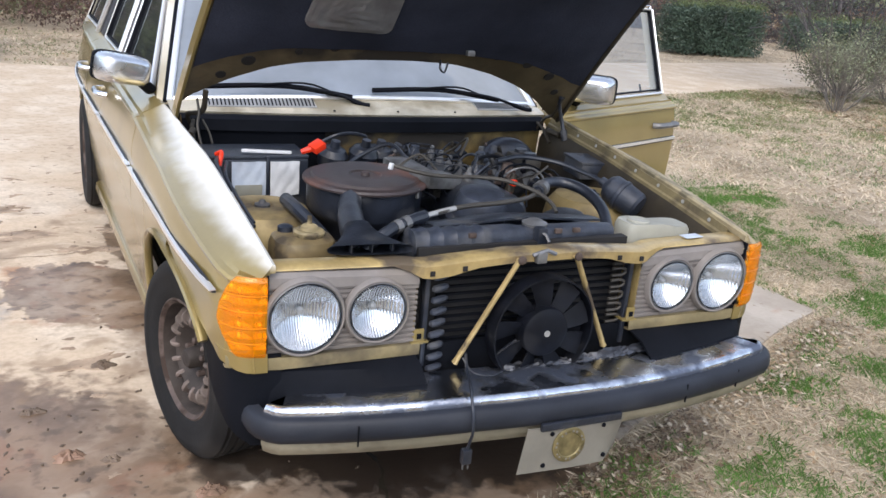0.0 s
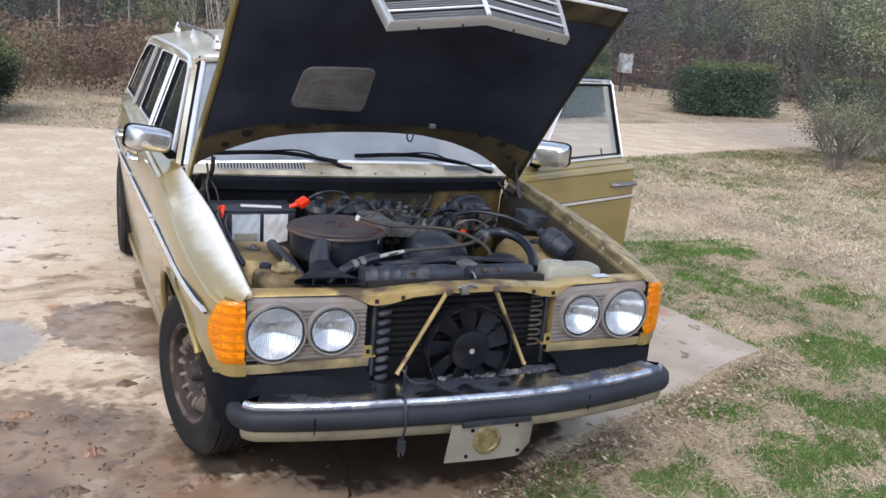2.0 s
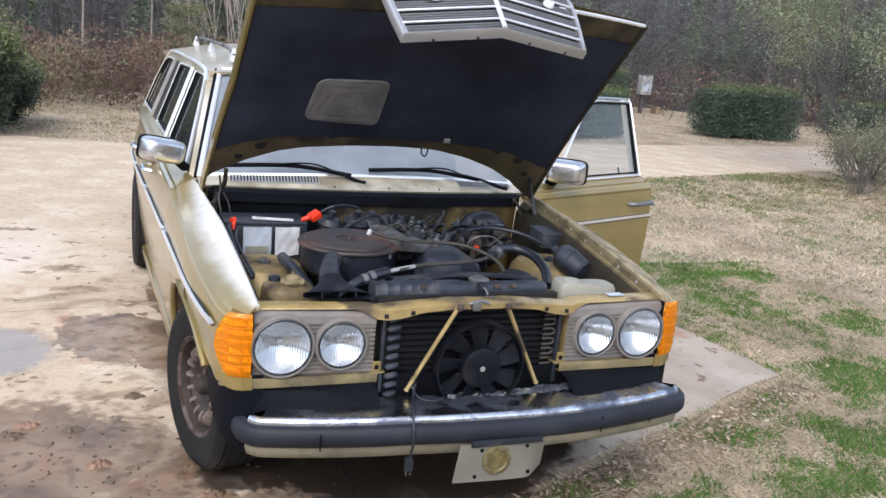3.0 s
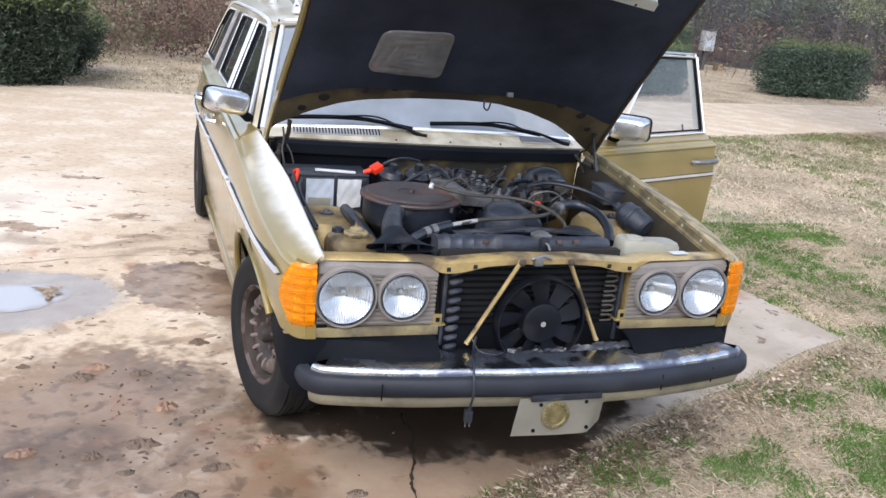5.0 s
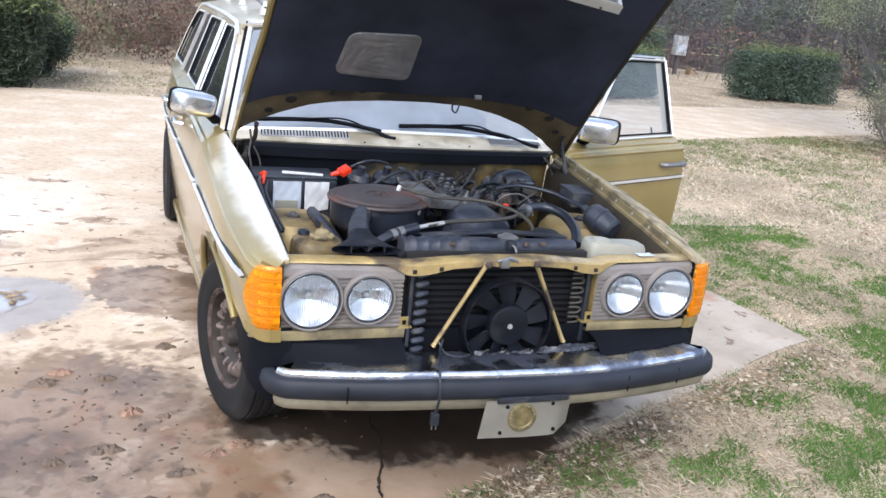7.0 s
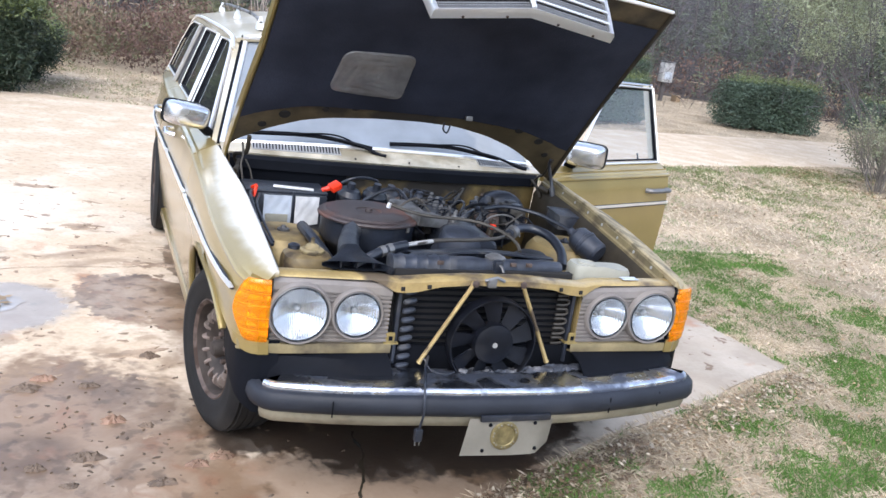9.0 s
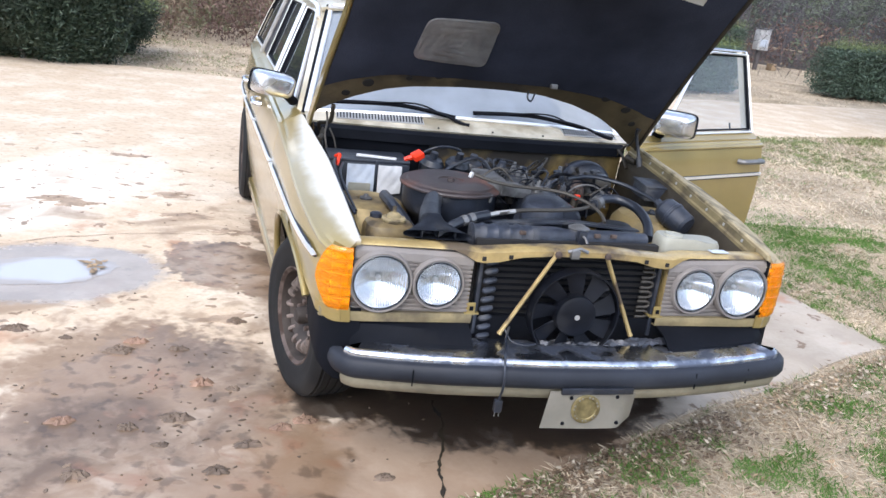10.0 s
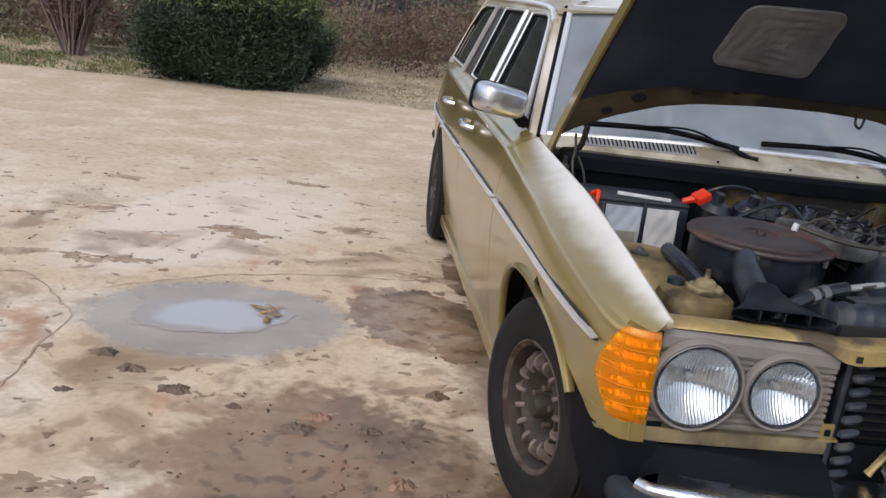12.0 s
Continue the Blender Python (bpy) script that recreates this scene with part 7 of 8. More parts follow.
PATCHES = ((1.55, 0.57, 0.13), (1.09, 0.03, 0.15), (0.89, 0.14, 0.11), (1.10, 0.24, 0.10), (1.06, -0.10, 0.14), (1.51, 0.14, 0.15), (1.66, 0.34, 0.12), (0.54, 0.26, 0.14), (0.38, 0.25, 0.10), (0.38, -0.11, 0.11), (-0.21, 0.02, 0.12), (1.03, -0.32, 0.15),
           (2.10, 0.72, 0.10), (0.78, 0.40, 0.07), (2.25, 0.44, 0.20), (2.07, 1.0, 0.10), (2.85, 1.2, 0.18), (2.92, 2.80, 0.38), (4.0, 3.36, 0.52), (3.45, 3.82, 0.42), (3.32, 3.15, 0.2), (3.91, 2.8, 0.25), (3.68, 2.0, 0.2), (3.04, 1.75, 0.12), (5.6, 4.0, 0.5), (6.1, 7.3, 0.5), (8.2, 7.9, 0.6), (4.9, 2.9, 0.2), (1.98, 0.26, 0.16), (1.4, -0.5, 0.3))


def greenness(x, y):
    g = 0.36 * value_noise(x, y, 0.55, 3) + 0.34 * value_noise(x, y, 0.17, 5) + 0.30 * value_noise(x, y, 0.06, 8)
    boost = np.zeros_like(x)
    for px, py, r in PATCHES:
        boost = np.maximum(boost, (1.0 if py < 1.3 else 0.50) * np.exp(-((x - px) ** 2 + (y - py) ** 2) / (1.35 * r) ** 2))
    return 0.88 * g + 0.03 + 0.32 * boost


def blades(name, n, xr, yr, length, wid, lie, material, label, green=None, thresh=0.62, edge=0.03):
    x, y = rs.uniform(*xr, n), rs.uniform(*yr, n)
    ok = ~inside(DRIVE, x, y)
    if xr[0] > 2:
        ok &= (x > 4.2) | (y > 3.6)
    if green is not None:
        g = greenness(x, y)
        ok &= (g > thresh + 0.08 * rs.randn(n)) if green else (g < thresh + 0.05 * rs.randn(n))
    x, y = x[ok], y[ok]
    m = len(x)
    a = rs.uniform(0, 2 * np.pi, m)
    L = length * rs.uniform(0.5, 1.4, m)
    el = np.radians(np.clip(rs.normal(lie, 14, m), 3, 88))
    d = np.stack([np.cos(a) * np.cos(el), np.sin(a) * np.cos(el), np.sin(el)], 1) * L[:, None]
    sd = np.stack([-np.sin(a), np.cos(a), np.zeros(m)], 1) * (wid * rs.uniform(0.6, 1.4, m))[:, None]
    base = np.stack([x, y, np.full(m, -0.012) + rs.uniform(0, 0.012, m)], 1)
    mid = base + d * 0.55 + sd * 0.1
    tip = base + d * np.array([1, 1, 0.75])
    v = np.stack([base - sd, base + sd, mid + sd * 0.8, tip, mid - sd * 0.8], 1).reshape(-1, 3)
    i = np.arange(m) * 5
    f = np.stack([i, i + 1, i + 2, i + 3, i + 4], 1)
    return raw(name, v.tolist(), f.tolist(), material, label, "grass")


blades("dead_grass", 230000, (-1.2, 4.2), (-1.6, 3.6), 0.050, 0.0014, 15, STRAW, "flattened straw-coloured winter grass", False, 0.66)
blades("dead_grass", 60000, (2.2, 10.5), (1.0, 9.4), 0.075, 0.0040, 18, STRAW, "flattened straw-coloured winter grass", False)
blades("dead_grass", 80000, (-9, 26), (8.5, 21), 0.075, 0.0045, 20, STRAW, "pale dry grass before the woods")
blades("dead_grass", 70000, (-9, 12), (-10, -1.55), 0.09, 0.010, 14, STRAW, "flattened straw-coloured winter grass")
blades("green_grass", 15000, (-9, 12), (-10, -1.55), 0.06, 0.008, 45, GREEN, "fresh green tufts in the winter lawn", True, 0.58)
blades("green_grass", 360000, (-1.2, 4.2), (-1.6, 3.6), 0.036, 0.0014, 50, GREEN, "fresh green tufts in the winter lawn", True, 0.615)
blades("green_grass", 110000, (2.2, 10.5), (1.0, 9.4), 0.040, 0.0026, 45, GREENFAR, "thin green growth in the winter lawn", True, 0.60)


blades("green_grass", 11000, (-4.2, 2.0), (9.3, 13.0), 0.05, 0.0045, 40, OLIVE, "olive grass strip beyond the drive", True, 0.52)
blades("green_grass", 32000, (5.0, 13.0), (5.2, 9.0), 0.05, 0.004, 45, OLIVE, "dull green growth at the lawn's far edge", True, 0.50)
blades("green_grass", 40000, (-10, -4.2), (9.2, 13.5), 0.06, 0.006, 45, OLIVE, "fresh green tufts in the winter lawn", True, 0.50)


def litter(n, xr, yr, size, name, near=None):
    x, y = rs.uniform(*xr, n), rs.uniform(*yr, n)
    ok = ~inside(DRIVE, x, y)
    ok &= rs.rand(n) < (value_noise(x, y, 0.35, 21) ** 2.2) * 2.2
    x, y = x[ok], y[ok]
    m = len(x)
    a = rs.uniform(0, 2 * np.pi, m)
    s = size * rs.uniform(0.5, 1.3, m)
    u = np.stack([np.cos(a), np.sin(a), rs.normal(0, 0.25, m)], 1) * s[:, None]
    w = np.stack([-np.sin(a), np.cos(a), rs.normal(0, 0.35, m)], 1) * (s * rs.uniform(0.25, 0.5, m))[:, None]
    c = np.stack([x, y, rs.uniform(0.0, 0.018, m)], 1)
    lift = np.array([0, 0, 1.0]) * (s * 0.2)[:, None]
    v = np.stack([c - u, c - w + lift, c + u, c + w + lift], 1).reshape(-1, 3)
    i = np.arange(m) * 4
    f = np.concatenate([np.stack([i, i + 1, i + 2], 1), np.stack([i, i + 2, i + 3], 1)])
    return raw(name, v.tolist(), f.tolist(), LEAFLIT, "curled brown leaves on the lawn", "leaves")


litter(9000, (-0.8, 4.0), (-1.4, 3.0), 0.014, "fallen_leaves")
litter(6000, (2.2, 10), (2.0, 9.0), 0.022, "fallen_leaves")
litter(12000, (8.0, 13.0), (4.8, 8.8), 0.026, "fallen_leaves")
litter(5000, (-8, 4), (9, 12.5), 0.022, "fallen_leaves")
# pale chips and leaf scraps gathered along the slab's edge
for (x0, y0), (x1, y1), n, scrap in (((-0.6, -0.05), (0.96, 0.62), 420, CHIPS), ((0.96, 0.62), (2.36, 1.22), 520, CHIPS), ((2.44, 1.2), (2.3, 6.6), 900, CHIPS), ((-0.9, -0.2), (0.96, 0.62), 2200, MULCH), ((0.96, 0.62), (2.36, 1.22), 900, LEAFLIT)):
    t = rs.rand(n)
    off = np.abs(rs.normal(0, 0.13, n))
    d = np.array([x1 - x0, y1 - y0]) / math.hypot(x1 - x0, y1 - y0)
    x, y = x0 + t * (x1 - x0) + d[1] * off, y0 + t * (y1 - y0) - d[0] * off
    pts = np.stack([x, y, rs.uniform(0.004, 0.02, n)], 1)
    a = rs.uniform(0, 2 * np.pi, n)
    s = 0.012 * rs.uniform(0.4, 1.5, n)[:, None]
    u = np.stack([np.cos(a), np.sin(a), rs.normal(0, 0.2, n)], 1) * s
    w = np.stack([-np.sin(a), np.cos(a), rs.normal(0, 0.4, n)], 1) * s * 0.4
    i = np.arange(n) * 4
    raw("leaf_chips", np.stack([pts - u, pts - w, pts + u, pts + w], 1).reshape(-1, 3).tolist(), np.stack([i, i + 1, i + 2, i + 3], 1).tolist(), scrap, "pale leaf scraps and chips along the slab edge" if scrap is CHIPS else "brown leaf mulch along the slab edge", "leaves")


# ---- shrubs, hedges and woods ----
def leaf_cloud(pts, size, rnd_state, flat=0.5, wide=0.42, up=0.25):
    """Small pointed leaves at the points, each its own way; returns vertices and faces."""
    m = len(pts)
    d = rnd_state.normal(0, 1, (m, 3))
    d[:, 2] = d[:, 2] * flat + up
    d /= np.linalg.norm(d, axis=1)[:, None]
    e = np.cross(d, rnd_state.normal(0, 1, (m, 3)))
    e /= np.linalg.norm(e, axis=1)[:, None] + 1e-9
    s = size * rnd_state.uniform(0.55, 1.35, m)[:, None]
    v = np.stack([pts - d * s, pts + e * s * wide, pts + d * s, pts - e * s * wide], 1).reshape(-1, 3)
    i = np.arange(m) * 4
    return v, np.stack([i, i + 1, i + 2, i + 3], 1)


def lumpy(n, size, r, lump=0.18, cell=0.35, sharp=2.5, seed=1):
    """Points spread through the outer layer of a rounded block, with clumps and gaps."""
    q = r.uniform(-1, 1, (n * 3, 3))
    k = (np.abs(q) ** (2 * sharp)).sum(1) ** (1 / (2 * sharp))
    bump = value_noise(q[:, 0] * size[0] + q[:, 2] * 0.7, q[:, 1] * size[1] + q[:, 2] * size[2], cell, seed) - 0.5
    ok = (k < 1.0 + bump * lump * 2) & (k > 0.62)
    q = q[ok][:n]
    return q * np.array(size)


def bush(name, place, size, n, leaf, material, label, category, sharp=2.2, lump=0.2, turn=0.0, group="", stems=6, young=0, wide=0.42):
    """An evergreen: stems, a dark core for the inner shade and many separate leaves."""
    r = np.random.RandomState(int(abs(place[0] * 31 + place[1] * 17)) % 9999)
    th = thing(name, place, label, category, group)
    pts = lumpy(n, (size[0] / 2, size[1] / 2, size[2] / 2), r, lump, 0.4, sharp, 9)
    tuft = value_noise(pts[:, 0] * 1.3 + pts[:, 2], pts[:, 1] * 1.3 - pts[:, 2] * 0.7, 0.11, 23)
    sprig = tuft > (0.72 if sharp < 3 else 0.9)
    pts += r.normal(0, 0.07 if sharp < 3 else 0.015, pts.shape)
    pts[sprig] *= 1 + 0.55 * (tuft[sprig, None] - 0.68) * r.uniform(0.3, 1.6, (sprig.sum(), 1))
    if sharp < 3:
        # narrower at the foot, with a loose top
        pts[:, :2] *= (0.80 + 0.24 * np.clip(pts[:, 2] / size[2] + 0.5, 0, 1))[:, None]
    c, s = math.cos(radians(turn)), math.sin(radians(turn))
    rot = np.array([[c, -s, 0], [s, c, 0], [0, 0, 1]])
    pts = pts @ rot.T + np.array([0, 0, size[2] / 2 + 0.03])
    v, f = leaf_cloud(pts, leaf, r, 0.6, wide, 0.35)
    raw("crown", v.tolist(), f.tolist(), material, "", "", parent=th)
    if young:
        # paler shoots that paint the lit upper face
        up = pts[pts[:, 2] > size[2] * (0.80 if sharp < 3 else 0.93)]
        up = up[r.randint(0, len(up), young)] + np.abs(r.normal(0, 0.045, (young, 3))) * np.array([0.4, 0.4, 2.0])
        v, f = leaf_cloud(up, leaf * 1.1, r, 0.7, 0.2, 0.7)
        raw("lit_top_leaves", v.tolist(), f.tolist(), LEAF_T, "", "", parent=th)
    # solid dark core that paints the shade between the leaves
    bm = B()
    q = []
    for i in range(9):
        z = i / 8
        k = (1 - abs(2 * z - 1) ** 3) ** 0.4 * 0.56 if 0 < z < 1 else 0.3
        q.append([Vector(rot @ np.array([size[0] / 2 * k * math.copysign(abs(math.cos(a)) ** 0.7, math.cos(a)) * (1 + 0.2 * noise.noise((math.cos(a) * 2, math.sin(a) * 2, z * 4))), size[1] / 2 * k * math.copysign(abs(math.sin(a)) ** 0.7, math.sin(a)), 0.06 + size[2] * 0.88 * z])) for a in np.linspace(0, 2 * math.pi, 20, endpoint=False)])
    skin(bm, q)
    me_ob = part("shade_core", bm, DEEP, None)
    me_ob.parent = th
    for k in range(stems):
        bm = B()
        x, y = r.uniform(-0.3, 0.3) * size[0], r.uniform(-0.3, 0.3) * size[1]
        tube(bm, [(x * 0.6, y * 0.6, -0.02), (x * 0.8, y * 0.8, size[2] * 0.3), (x * 1.2, y * 1.2, size[2] * 0.7)], [0.03, 0.022, 0.01], 6)
        st = part("stem", bm, BARK, None)
        st.parent = th
    return th


DEEP = mat("bush_core_shade", (0.030, 0.042, 0.026), 0.9, 0, 0.5, 3.0, 12, 0.6)


def twigs(bm, p, d, length, r, depth, rnd, spread=0.5, rise=0.15, kids=3):
    """A limb that forks into thinner ones."""
    q = p + d * length
    m = lerp(p, q, 0.5) + Vector((rnd.uniform(-1, 1), rnd.uniform(-1, 1), rnd.uniform(-1, 1))) * length * 0.06
    tube(bm, [p, m, q], [r, r * 0.8, r * 0.55], 5 if depth > 1 else 4)
    ends = [q]
    if depth > 0:
        for k in range(kids):
            f = rnd.uniform(0.45, 1.0)
            nd = (d + Vector((rnd.uniform(-1, 1), rnd.uniform(-1, 1), rnd.uniform(-0.6, 0.8))) * spread + Vector((0, 0, rise))).normalized()
            ends += twigs(bm, lerp(p, q, f), nd, length * rnd.uniform(0.5, 0.8), r * 0.5, depth - 1, rnd, spread, rise, kids)
    return ends


def bare_shrub(name, place, height, stems, spread, material, label, category, r=0.022, depth=2, seed=3, leaves=None):
    """Many upright stems from one root, forking into twigs."""
    rnd = random.Random(seed)
    th = thing(name, place, label, category)
    ends = []
    for k in range(stems):
        a = rnd.uniform(0, 2 * math.pi)
        lean = rnd.uniform(0.05, spread)
        d = Vector((math.cos(a) * lean, math.sin(a) * lean, 1)).normalized()
        bm = B()
        ends += twigs(bm, Vector((math.cos(a) * 0.12 * rnd.random(), math.sin(a) * 0.12 * rnd.random(), -0.03)), d, height * rnd.uniform(0.45, 0.65), r * rnd.uniform(0.6, 1.1), depth, rnd, 0.35, 0.3, 4)
        st = part("stem", bm, material, None)
        st.parent = th
    if leaves:
        mtl, n, size, wide = leaves
        rr = np.random.RandomState(seed)
        e = np.array([tuple(v) for v in ends])
        pts = e[rr.randint(0, len(e), n)] + rr.normal(0, wide, (n, 3))
        if mtl is DRYLEAF:
            # dead leaves hang all the way down the stems
            pts[::2] *= rr.uniform(0.15, 1.0, (len(pts[::2]), 1))
        pts = pts[pts[:, 2] > 0.03]
        if height > 3:
            # open underneath, in sprays with gaps between them
            reach = np.hypot(pts[:, 0], pts[:, 1])
            spray = value_noise(pts[:, 0] * 1.2 + pts[:, 1], pts[:, 2] * 1.9 - pts[:, 1] * 0.5, 0.55, 71)
            pts = pts[(spray > 0.33) & (pts[:, 2] > 1.55 + 0.12 * reach - 1.5 * (spray - 0.5))]
        v, f = leaf_cloud(pts, size, rr)
        raw("crown", v.tolist(), f.tolist(), mtl, "", "", parent=th)
    return th


# dark holly-like bush beside the drive
bush("evergreen_bush", (-3.30, 9.75, 0), (2.1, 1.7, 1.08), 80000, 0.034, LEAF_D, "broad dark evergreen bush beside the drive", "bush", 1.15, 0.80, 25, young=26000, wide=0.22)
bush("evergreen_bush", (-2.42, 10.9, 0), (0.95, 0.95, 0.66), 20000, 0.030, LEAF_D, "small dark evergreen bush beside a larger one", "bush", 1.3, 0.5, young=2500, wide=0.22)
# clipped hedges beyond the far drive
for x0, y0, x1, y1, h in ((11.65, 14.4, 14.3, 14.5, 1.06), (17.5, 16.3, 22.6, 16.6, 0.86), (6.6, 12.4, 8.7, 13.6, 0.85), (10.6, 20.3, 13.2, 20.1, 1.08)):
    bush("clipped_hedge", ((x0 + x1) / 2, (y0 + y1) / 2, 0), (math.hypot(x1 - x0, y1 - y0), 1.1, h), 36000, 0.028, LEAF_H, "clipped box-shaped evergreen hedge across the lawn", "hedge", 5.0, 0.10, math.degrees(math.atan2(y1 - y0, x1 - x0)), "clipped hedges", young=5000)
# brown multi-stemmed shrub and the bare one behind the car
bare_shrub("bare_shrub", (-5.35, 10.9, 0), 2.3, 80, 0.50, BROWNBARK, "brown leafless shrub with crowded stems", "shrub", 0.017, 2, 5, (DRYLEAF, 26000, 0.030, 0.14))
bare_shrub("bare_tree", (1.35, 14.8, 0), 4.6, 20, 0.85, PALEBARK, "pale multi-stemmed leafless tree behind the car", "tree", 0.014, 3, 8)
bare_shrub("bare_tree", (-6.2, 15.3, 0), 3.6, 9, 1.6, PALEBARK, "pale leafless tree with long spreading limbs", "tree", 0.016, 3, 19)


def slim_pine(place, height, boughs, seed):
    """A thin pale trunk with a few flat feathery boughs."""
    rp, rq = random.Random(seed), np.random.RandomState(seed)
    th = thing("young_pine", place, "slender pale-trunked young pine with feathery boughs", "tree", "young pines")
    bm = B()
    tube(bm, [(0, 0, -0.05), (0.03, 0, height * 0.5), (-0.03, 0.02, height)], [0.028, 0.02, 0.008], 7)
    trunk = part("trunk", bm, PALEBARK, None)
    trunk.parent = th
    pts = []
    for z, reach, m in boughs:
        a = rp.uniform(0, 2 * math.pi)
        for k in range(3):
            d = a + k * 2.1 + rp.uniform(-0.4, 0.4)
            bm = B()
            tip = Vector((math.cos(d) * reach, math.sin(d) * reach, z + 0.12))
            tube(bm, [(0, 0, z), lerp(Vector((0, 0, z + 0.05)), tip, 0.5), tip], [0.010, 0.007, 0.003], 5)
            st = part("limb", bm, PALEBARK, None)
            st.parent = th
            f = rq.rand(m) ** 0.6
            pts.append(np.stack([tip.x * f, tip.y * f, z + 0.14 * f], 1) + rq.normal(0, 1, (m, 3)) * np.array([0.13, 0.13, 0.07]))
    v, f = leaf_cloud(np.concatenate(pts), 0.05, rq, 0.5, 0.13, 0.4)
    raw("needles", v.tolist(), f.tolist(), LEAF_O, "", "", parent=th)


slim_pine((-1.45, 17.3, 0), 3.4, ((2.1, 0.75, 420), (2.5, 0.7, 420), (2.9, 0.6, 400)), 3)
slim_pine((-0.1, 18.0, 0), 3.3, ((2.0, 0.5, 260), (2.35, 0.8, 460), (2.8, 0.6, 400)), 5)
slim_pine((-2.9, 14.0, 0), 2.2, ((0.9, 0.45, 420), (1.25, 0.45, 420), (1.6, 0.38, 360), (1.95, 0.25, 240)), 7)
slim_pine((0.35, 14.2, 0), 1.9, ((1.0, 0.4, 300), (1.3, 0.4, 300), (1.6, 0.3, 300)), 9)
# sparse leafy tree at the edge of the lawn
bare_shrub("lawn_tree", (10.9, 8.7, 0), 4.4, 16, 1.7, WOODBARK, "loose grey-green tree overhanging the lawn edge", "tree", 0.013, 3, 12, (LEAF_G, 150000, 0.021, 0.16))
bare_shrub("low_brush", (9.0, 7.1, 0), 0.9, 22, 1.3, BARK, "tangled grey brush under a lawn tree", "shrub", 0.008, 3, 15, (LEAF_G, 2600, 0.018, 0.09))
bare_shrub("low_brush", (10.6, 7.4, 0), 1.1, 22, 1.3, BARK, "tangled grey brush under a lawn tree", "shrub", 0.008, 3, 16, (LEAF_G, 2600, 0.018, 0.09))
bare_shrub("low_brush", (10.2, 8.2, 0), 0.8, 24, 1.9, BARK, "tangled grey brush under a lawn tree", "shrub", 0.006, 3, 17, (LEAF_O, 5200, 0.020, 0.10))
bare_shrub("low_brush", (11.5, 8.3, 0), 0.9, 24, 1.9, BARK, "tangled grey brush under a lawn tree", "shrub", 0.006, 3, 18, (LEAF_O, 5200, 0.020, 0.10))

# the woods: trunks, limbs, needles and russet undergrowth, past counting
rnd = random.Random(21)
bm = B()
anchors, pines = [], []
for k in range(250):
    az = radians(rnd.uniform(-30, 62))
    dist = rnd.uniform(22, 37) if az < 0.3 else rnd.uniform(30, 41)
    x, y = dist * math.sin(az) - 1.2, dist * math.cos(az) - 2.2
    r = rnd.uniform(0.02, 0.075)
    h = rnd.uniform(4.0, 6.5)
    lean = Vector((rnd.uniform(-0.06, 0.06), rnd.uniform(-0.06, 0.06), 1))
    base = Vector((x, y, -0.1))
    tube(bm, [base, base + lean * h * 0.5, base + lean * h], [r, r * 0.75, r * 0.35], 7)
    pine = rnd.random() < (0.75 if az > 0.3 else 0.38)
    for j in range(rnd.randint(5, 10)):
        z = rnd.uniform(0.8, 0.85 * h)
        a = rnd.uniform(0, 2 * math.pi)
        d = Vector((math.cos(a), math.sin(a), rnd.uniform(0.0, 0.6))).normalized()
        L = rnd.uniform(0.6, 1.8)
        p = base + lean * z
        ends = twigs(bm, p, d, L, r * 0.22, 1, rnd, 0.6, 0.1, 3)
        if pine:
            pines += [(tuple(e), 0.35) for e in ends]
me_trunks = part("woodland_trunks", bm, WOODBARK, None)
tagged(me_trunks, "crowded grey trunks of a winter wood", "woods", kind="stuff")
rr = np.random.RandomState(31)
e = np.array([p for p, _ in pines])
pts = e[rr.randint(0, len(e), 160000)] + rr.normal(0, 0.40, (160000, 3))
mass = 0.6 * value_noise(pts[:, 0] + pts[:, 1] * 0.3, pts[:, 2] * 1.6 + pts[:, 1] * 0.2, 1.1, 61) + 0.4 * value_noise(pts[:, 0], pts[:, 2] * 1.3 + pts[:, 1], 0.4, 62)
pts = pts[mass > 0.50]
v, f = leaf_cloud(pts, 0.085, rr, 0.5, 0.2)
raw("pine_foliage", v.tolist(), f.tolist(), LEAF_P, "dark pine foliage of the woodland edge", "woods")
# a haze of bare twigs between the trunks
n = 90000
az = np.radians(rr.uniform(-32, 62, n))
dist = rr.uniform(20, 38, n)
x, y = dist * np.sin(az) - 1.2, dist * np.cos(az) - 2.2
z = 0.2 + 6.5 * rr.rand(n)
keep = value_noise(x * 1.0, y + z * 1.7, 1.1, 52) > 0.30
v, f = leaf_cloud(np.stack([x, y, z], 1)[keep], 0.26, rr, 0.9, 0.022, 0.5)
raw("bare_twigs", v.tolist(), f.tolist(), TWIG, "purplish-grey bare twigs of the winter wood", "woods")
# brush along the foot of the wood: russet, with olive and tan clumps
n = 230000
az = np.radians(rr.uniform(-30, 60, n))
dist = rr.uniform(15.0, 21.5, n)
x, y = dist * np.sin(az) - 1.2, dist * np.cos(az) - 2.2
hh = 0.30 + 0.92 * value_noise(x, y, 1.3, 40) + 0.25 * value_noise(x, y, 0.4, 41)
z = hh * rr.rand(n) ** 0.8
keep = (az < np.radians(22)) & (value_noise(x * 1.6 + z, y * 1.6, 0.5, 46) > 0.22)
clump = 0.6 * value_noise(x, y + z * 1.3, 0.9, 47) + 0.4 * value_noise(x + z, y, 0.3, 48)
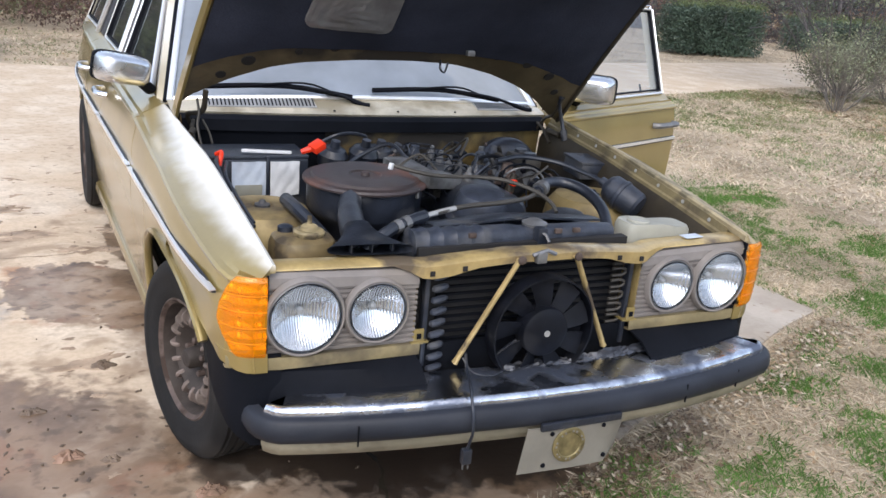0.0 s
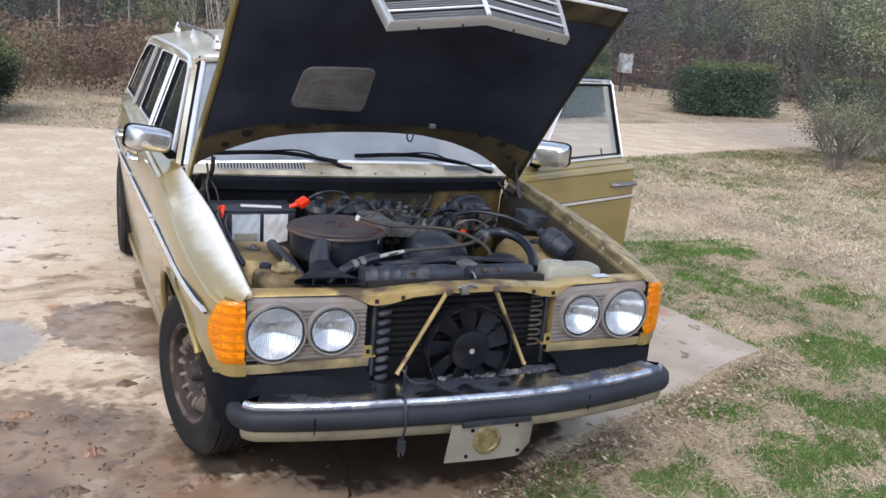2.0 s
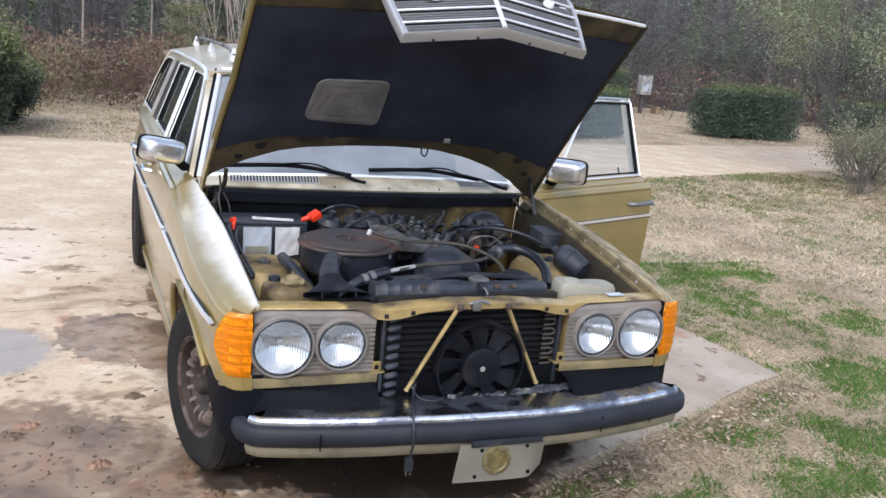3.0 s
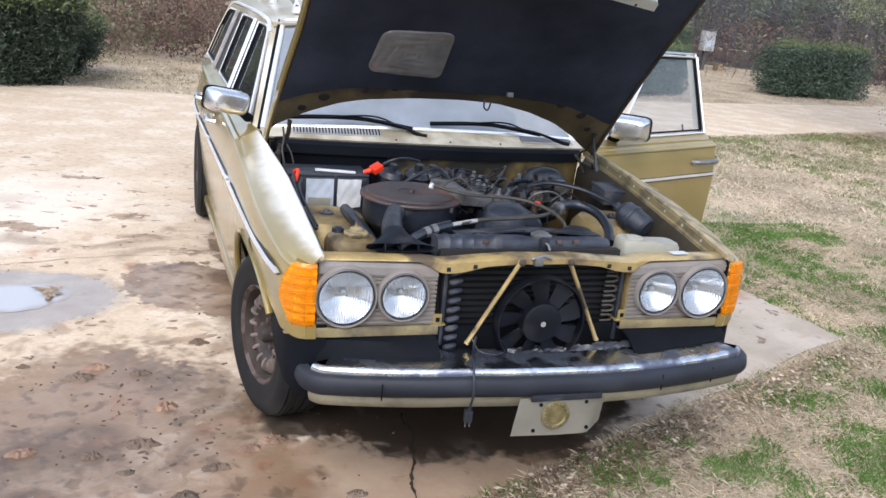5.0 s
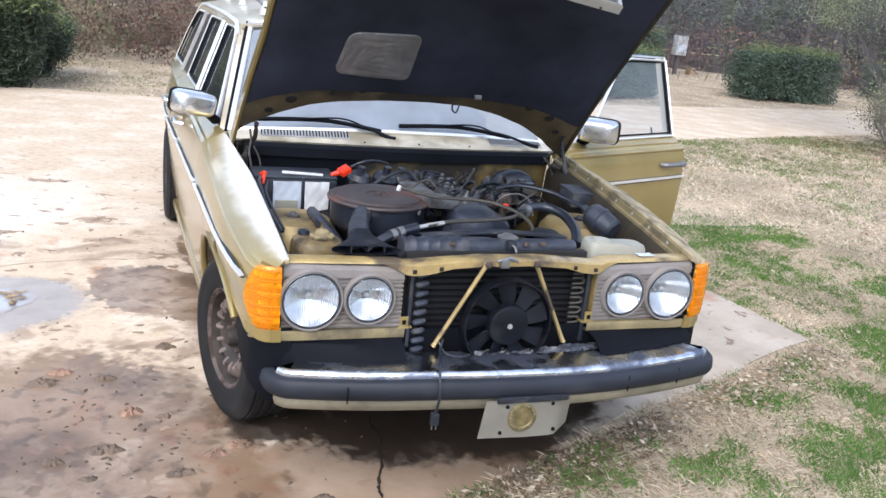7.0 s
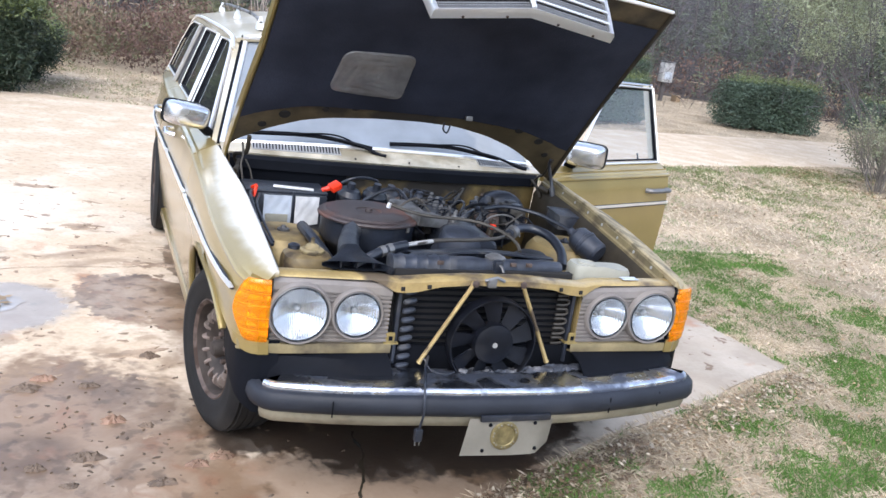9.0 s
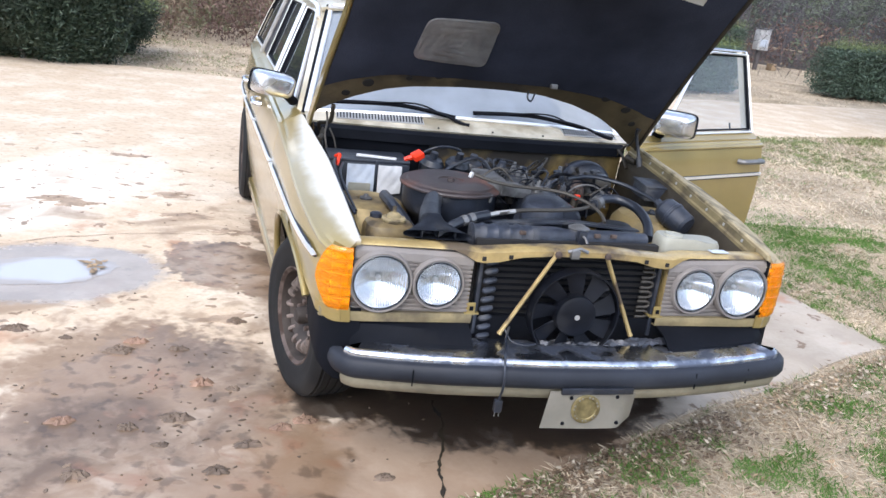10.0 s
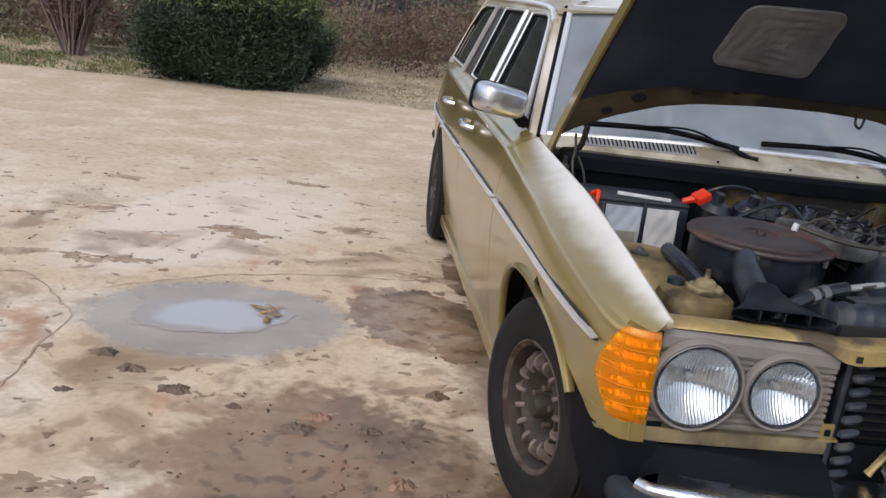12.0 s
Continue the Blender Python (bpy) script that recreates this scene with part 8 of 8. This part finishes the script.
for lo, hi, metal_, name_, label_ in ((0.0, 0.56, LEAF_R, "russet_undergrowth", "reddish-brown winter undergrowth at the wood edge"), (0.56, 0.66, LEAF_O, "olive_undergrowth", "olive-green brambles among the russet brush"), (0.66, 1.0, LEAF_B, "tan_undergrowth", "dry tan stalks and leaves at the wood edge")):
    sel = keep & (clump >= lo) & (clump < hi)
    v, f = leaf_cloud(np.stack([x, y, z], 1)[sel], 0.034, rr, 1.2)
    raw(name_, v.tolist(), f.tolist(), metal_, label_, "undergrowth")
n = 11000
az = np.radians(rr.uniform(18, 62, n))
dist = rr.uniform(28, 34, n)
x, y = dist * np.sin(az) - 1.2, dist * np.cos(az) - 2.2
z = (0.3 + 1.9 * value_noise(x, y, 1.6, 44)) * rr.rand(n) ** 0.8
clump = value_noise(x, y + z, 1.1, 49)
for lo, hi, metal_, name_, label_ in ((0.0, 0.62, LEAF_R, "russet_undergrowth", "reddish-brown winter undergrowth at the wood edge"), (0.62, 1.0, LEAF_B, "tan_undergrowth", "dry tan stalks and leaves at the wood edge")):
    sel = (clump >= lo) & (clump < hi)
    v, f = leaf_cloud(np.stack([x, y, z], 1)[sel], 0.06, rr, 1.2)
    raw(name_, v.tolist(), f.tolist(), metal_, label_, "undergrowth")
# young pines behind the brush
pts = []
for k in range(46):
    az, dist = radians(rnd.uniform(-24, 58)), rnd.uniform(20.5, 27)
    if az > 0.38:
        dist += 9
    h, w = rnd.uniform(1.8, 5.5), rnd.uniform(0.5, 1.2)
    m = int(900 * h / 3)
    f = rr.rand(m) ** 0.8
    tier = 0.55 + 0.45 * np.abs(np.sin(f * h * 4.0))
    a, q = rr.uniform(0, 2 * np.pi, m), w * (1.04 - f) * tier * rr.rand(m) ** 0.45
    pts.append(np.stack([dist * math.sin(az) - 1.2 + q * np.cos(a), dist * math.cos(az) - 2.2 + q * np.sin(a), 0.2 + f * h - 0.25 * q], 1))
v, f = leaf_cloud(np.concatenate(pts), 0.085, rr, 0.6, 0.16)
raw("young_pines", v.tolist(), f.tolist(), LEAF_Y, "dull green young pines at the wood edge", "woods")
# dark floor of the wood under its fallen leaves
arc = [radians(a) for a in (-75, -50, -30, -10, 5, 22)]
inner_edge = [(19.0 * math.sin(a) - 1.2, 19.0 * math.cos(a) - 2.2) for a in arc] + [(30 * math.sin(radians(a)) - 1.2, 30 * math.cos(radians(a)) - 2.2) for a in (26, 40, 55, 75)]
outer_edge = [(44 * math.sin(radians(a)) - 1.2, 44 * math.cos(radians(a)) - 2.2) for a in (75, 55, 35, 15, -5, -25, -50, -75)]
slab("wood_floor", inner_edge + outer_edge, WOODFLOOR, -0.004, "brown leaf-strewn floor of the winter wood", "ground")
# depth of the wood: a far curtain of trees, gloom painted into its colour
bm = B()
rows = []
# full ring: its unseen sides are added for dark reflections
for i in range(60):
    az = radians(lerp(-180, 180, i / 59))
    rows.append([(43 * math.sin(az), 43 * math.cos(az), -0.5), (42 * math.sin(az), 42 * math.cos(az), 4), (42.5 * math.sin(az), 42.5 * math.cos(az), 6.5 + 1.6 * noise.noise((i * 0.6, 0, 0)))])
sheet(bm, rows)
tagged(part("backdrop", bm, WOODDARK, None), "painted gloom in the depth of the winter wood", "woods", kind="structure")

# a pale meter box on its post and a lump of brick at the wood edge
BOXGREY = mat("weathered_white_box", (0.40, 0.40, 0.40), 0.6, 0, 0.2, 5, 40, 0.05, (0.25, 0.24, 0.23), 0.5, 0.2)
BX, BY = 13.72, 19.8
box_thing = thing("meter_box", (BX, BY, 0), "weathered white box on a post at the wood edge", "box")
for nm, c, size, m in (("post", (0, 0.05, 0.28), (0.1, 0.1, 0.6), WOODBARK), ("case", (0, 0, 0.83), (0.34, 0.26, 0.56), BOXGREY), ("door_panel", (0, -0.135, 0.74), (0.24, 0.012, 0.2), BLUEW), ("cap", (0, 0, 1.125), (0.38, 0.30, 0.035), GREY)):
    bm = B()
    box(bm, (BX + c[0], BY + c[1], c[2]), size, 0.01)
    part(nm, bm, m, box_thing)
bm = B()
box(bm, (14.5, 20.2, 0.09), (0.22, 0.2, 0.2), 0.03, (0, 0, 20))
tagged(part("brick_lump", bm, LEAFLIT, None), "broken pinkish masonry block on the grass", "block")
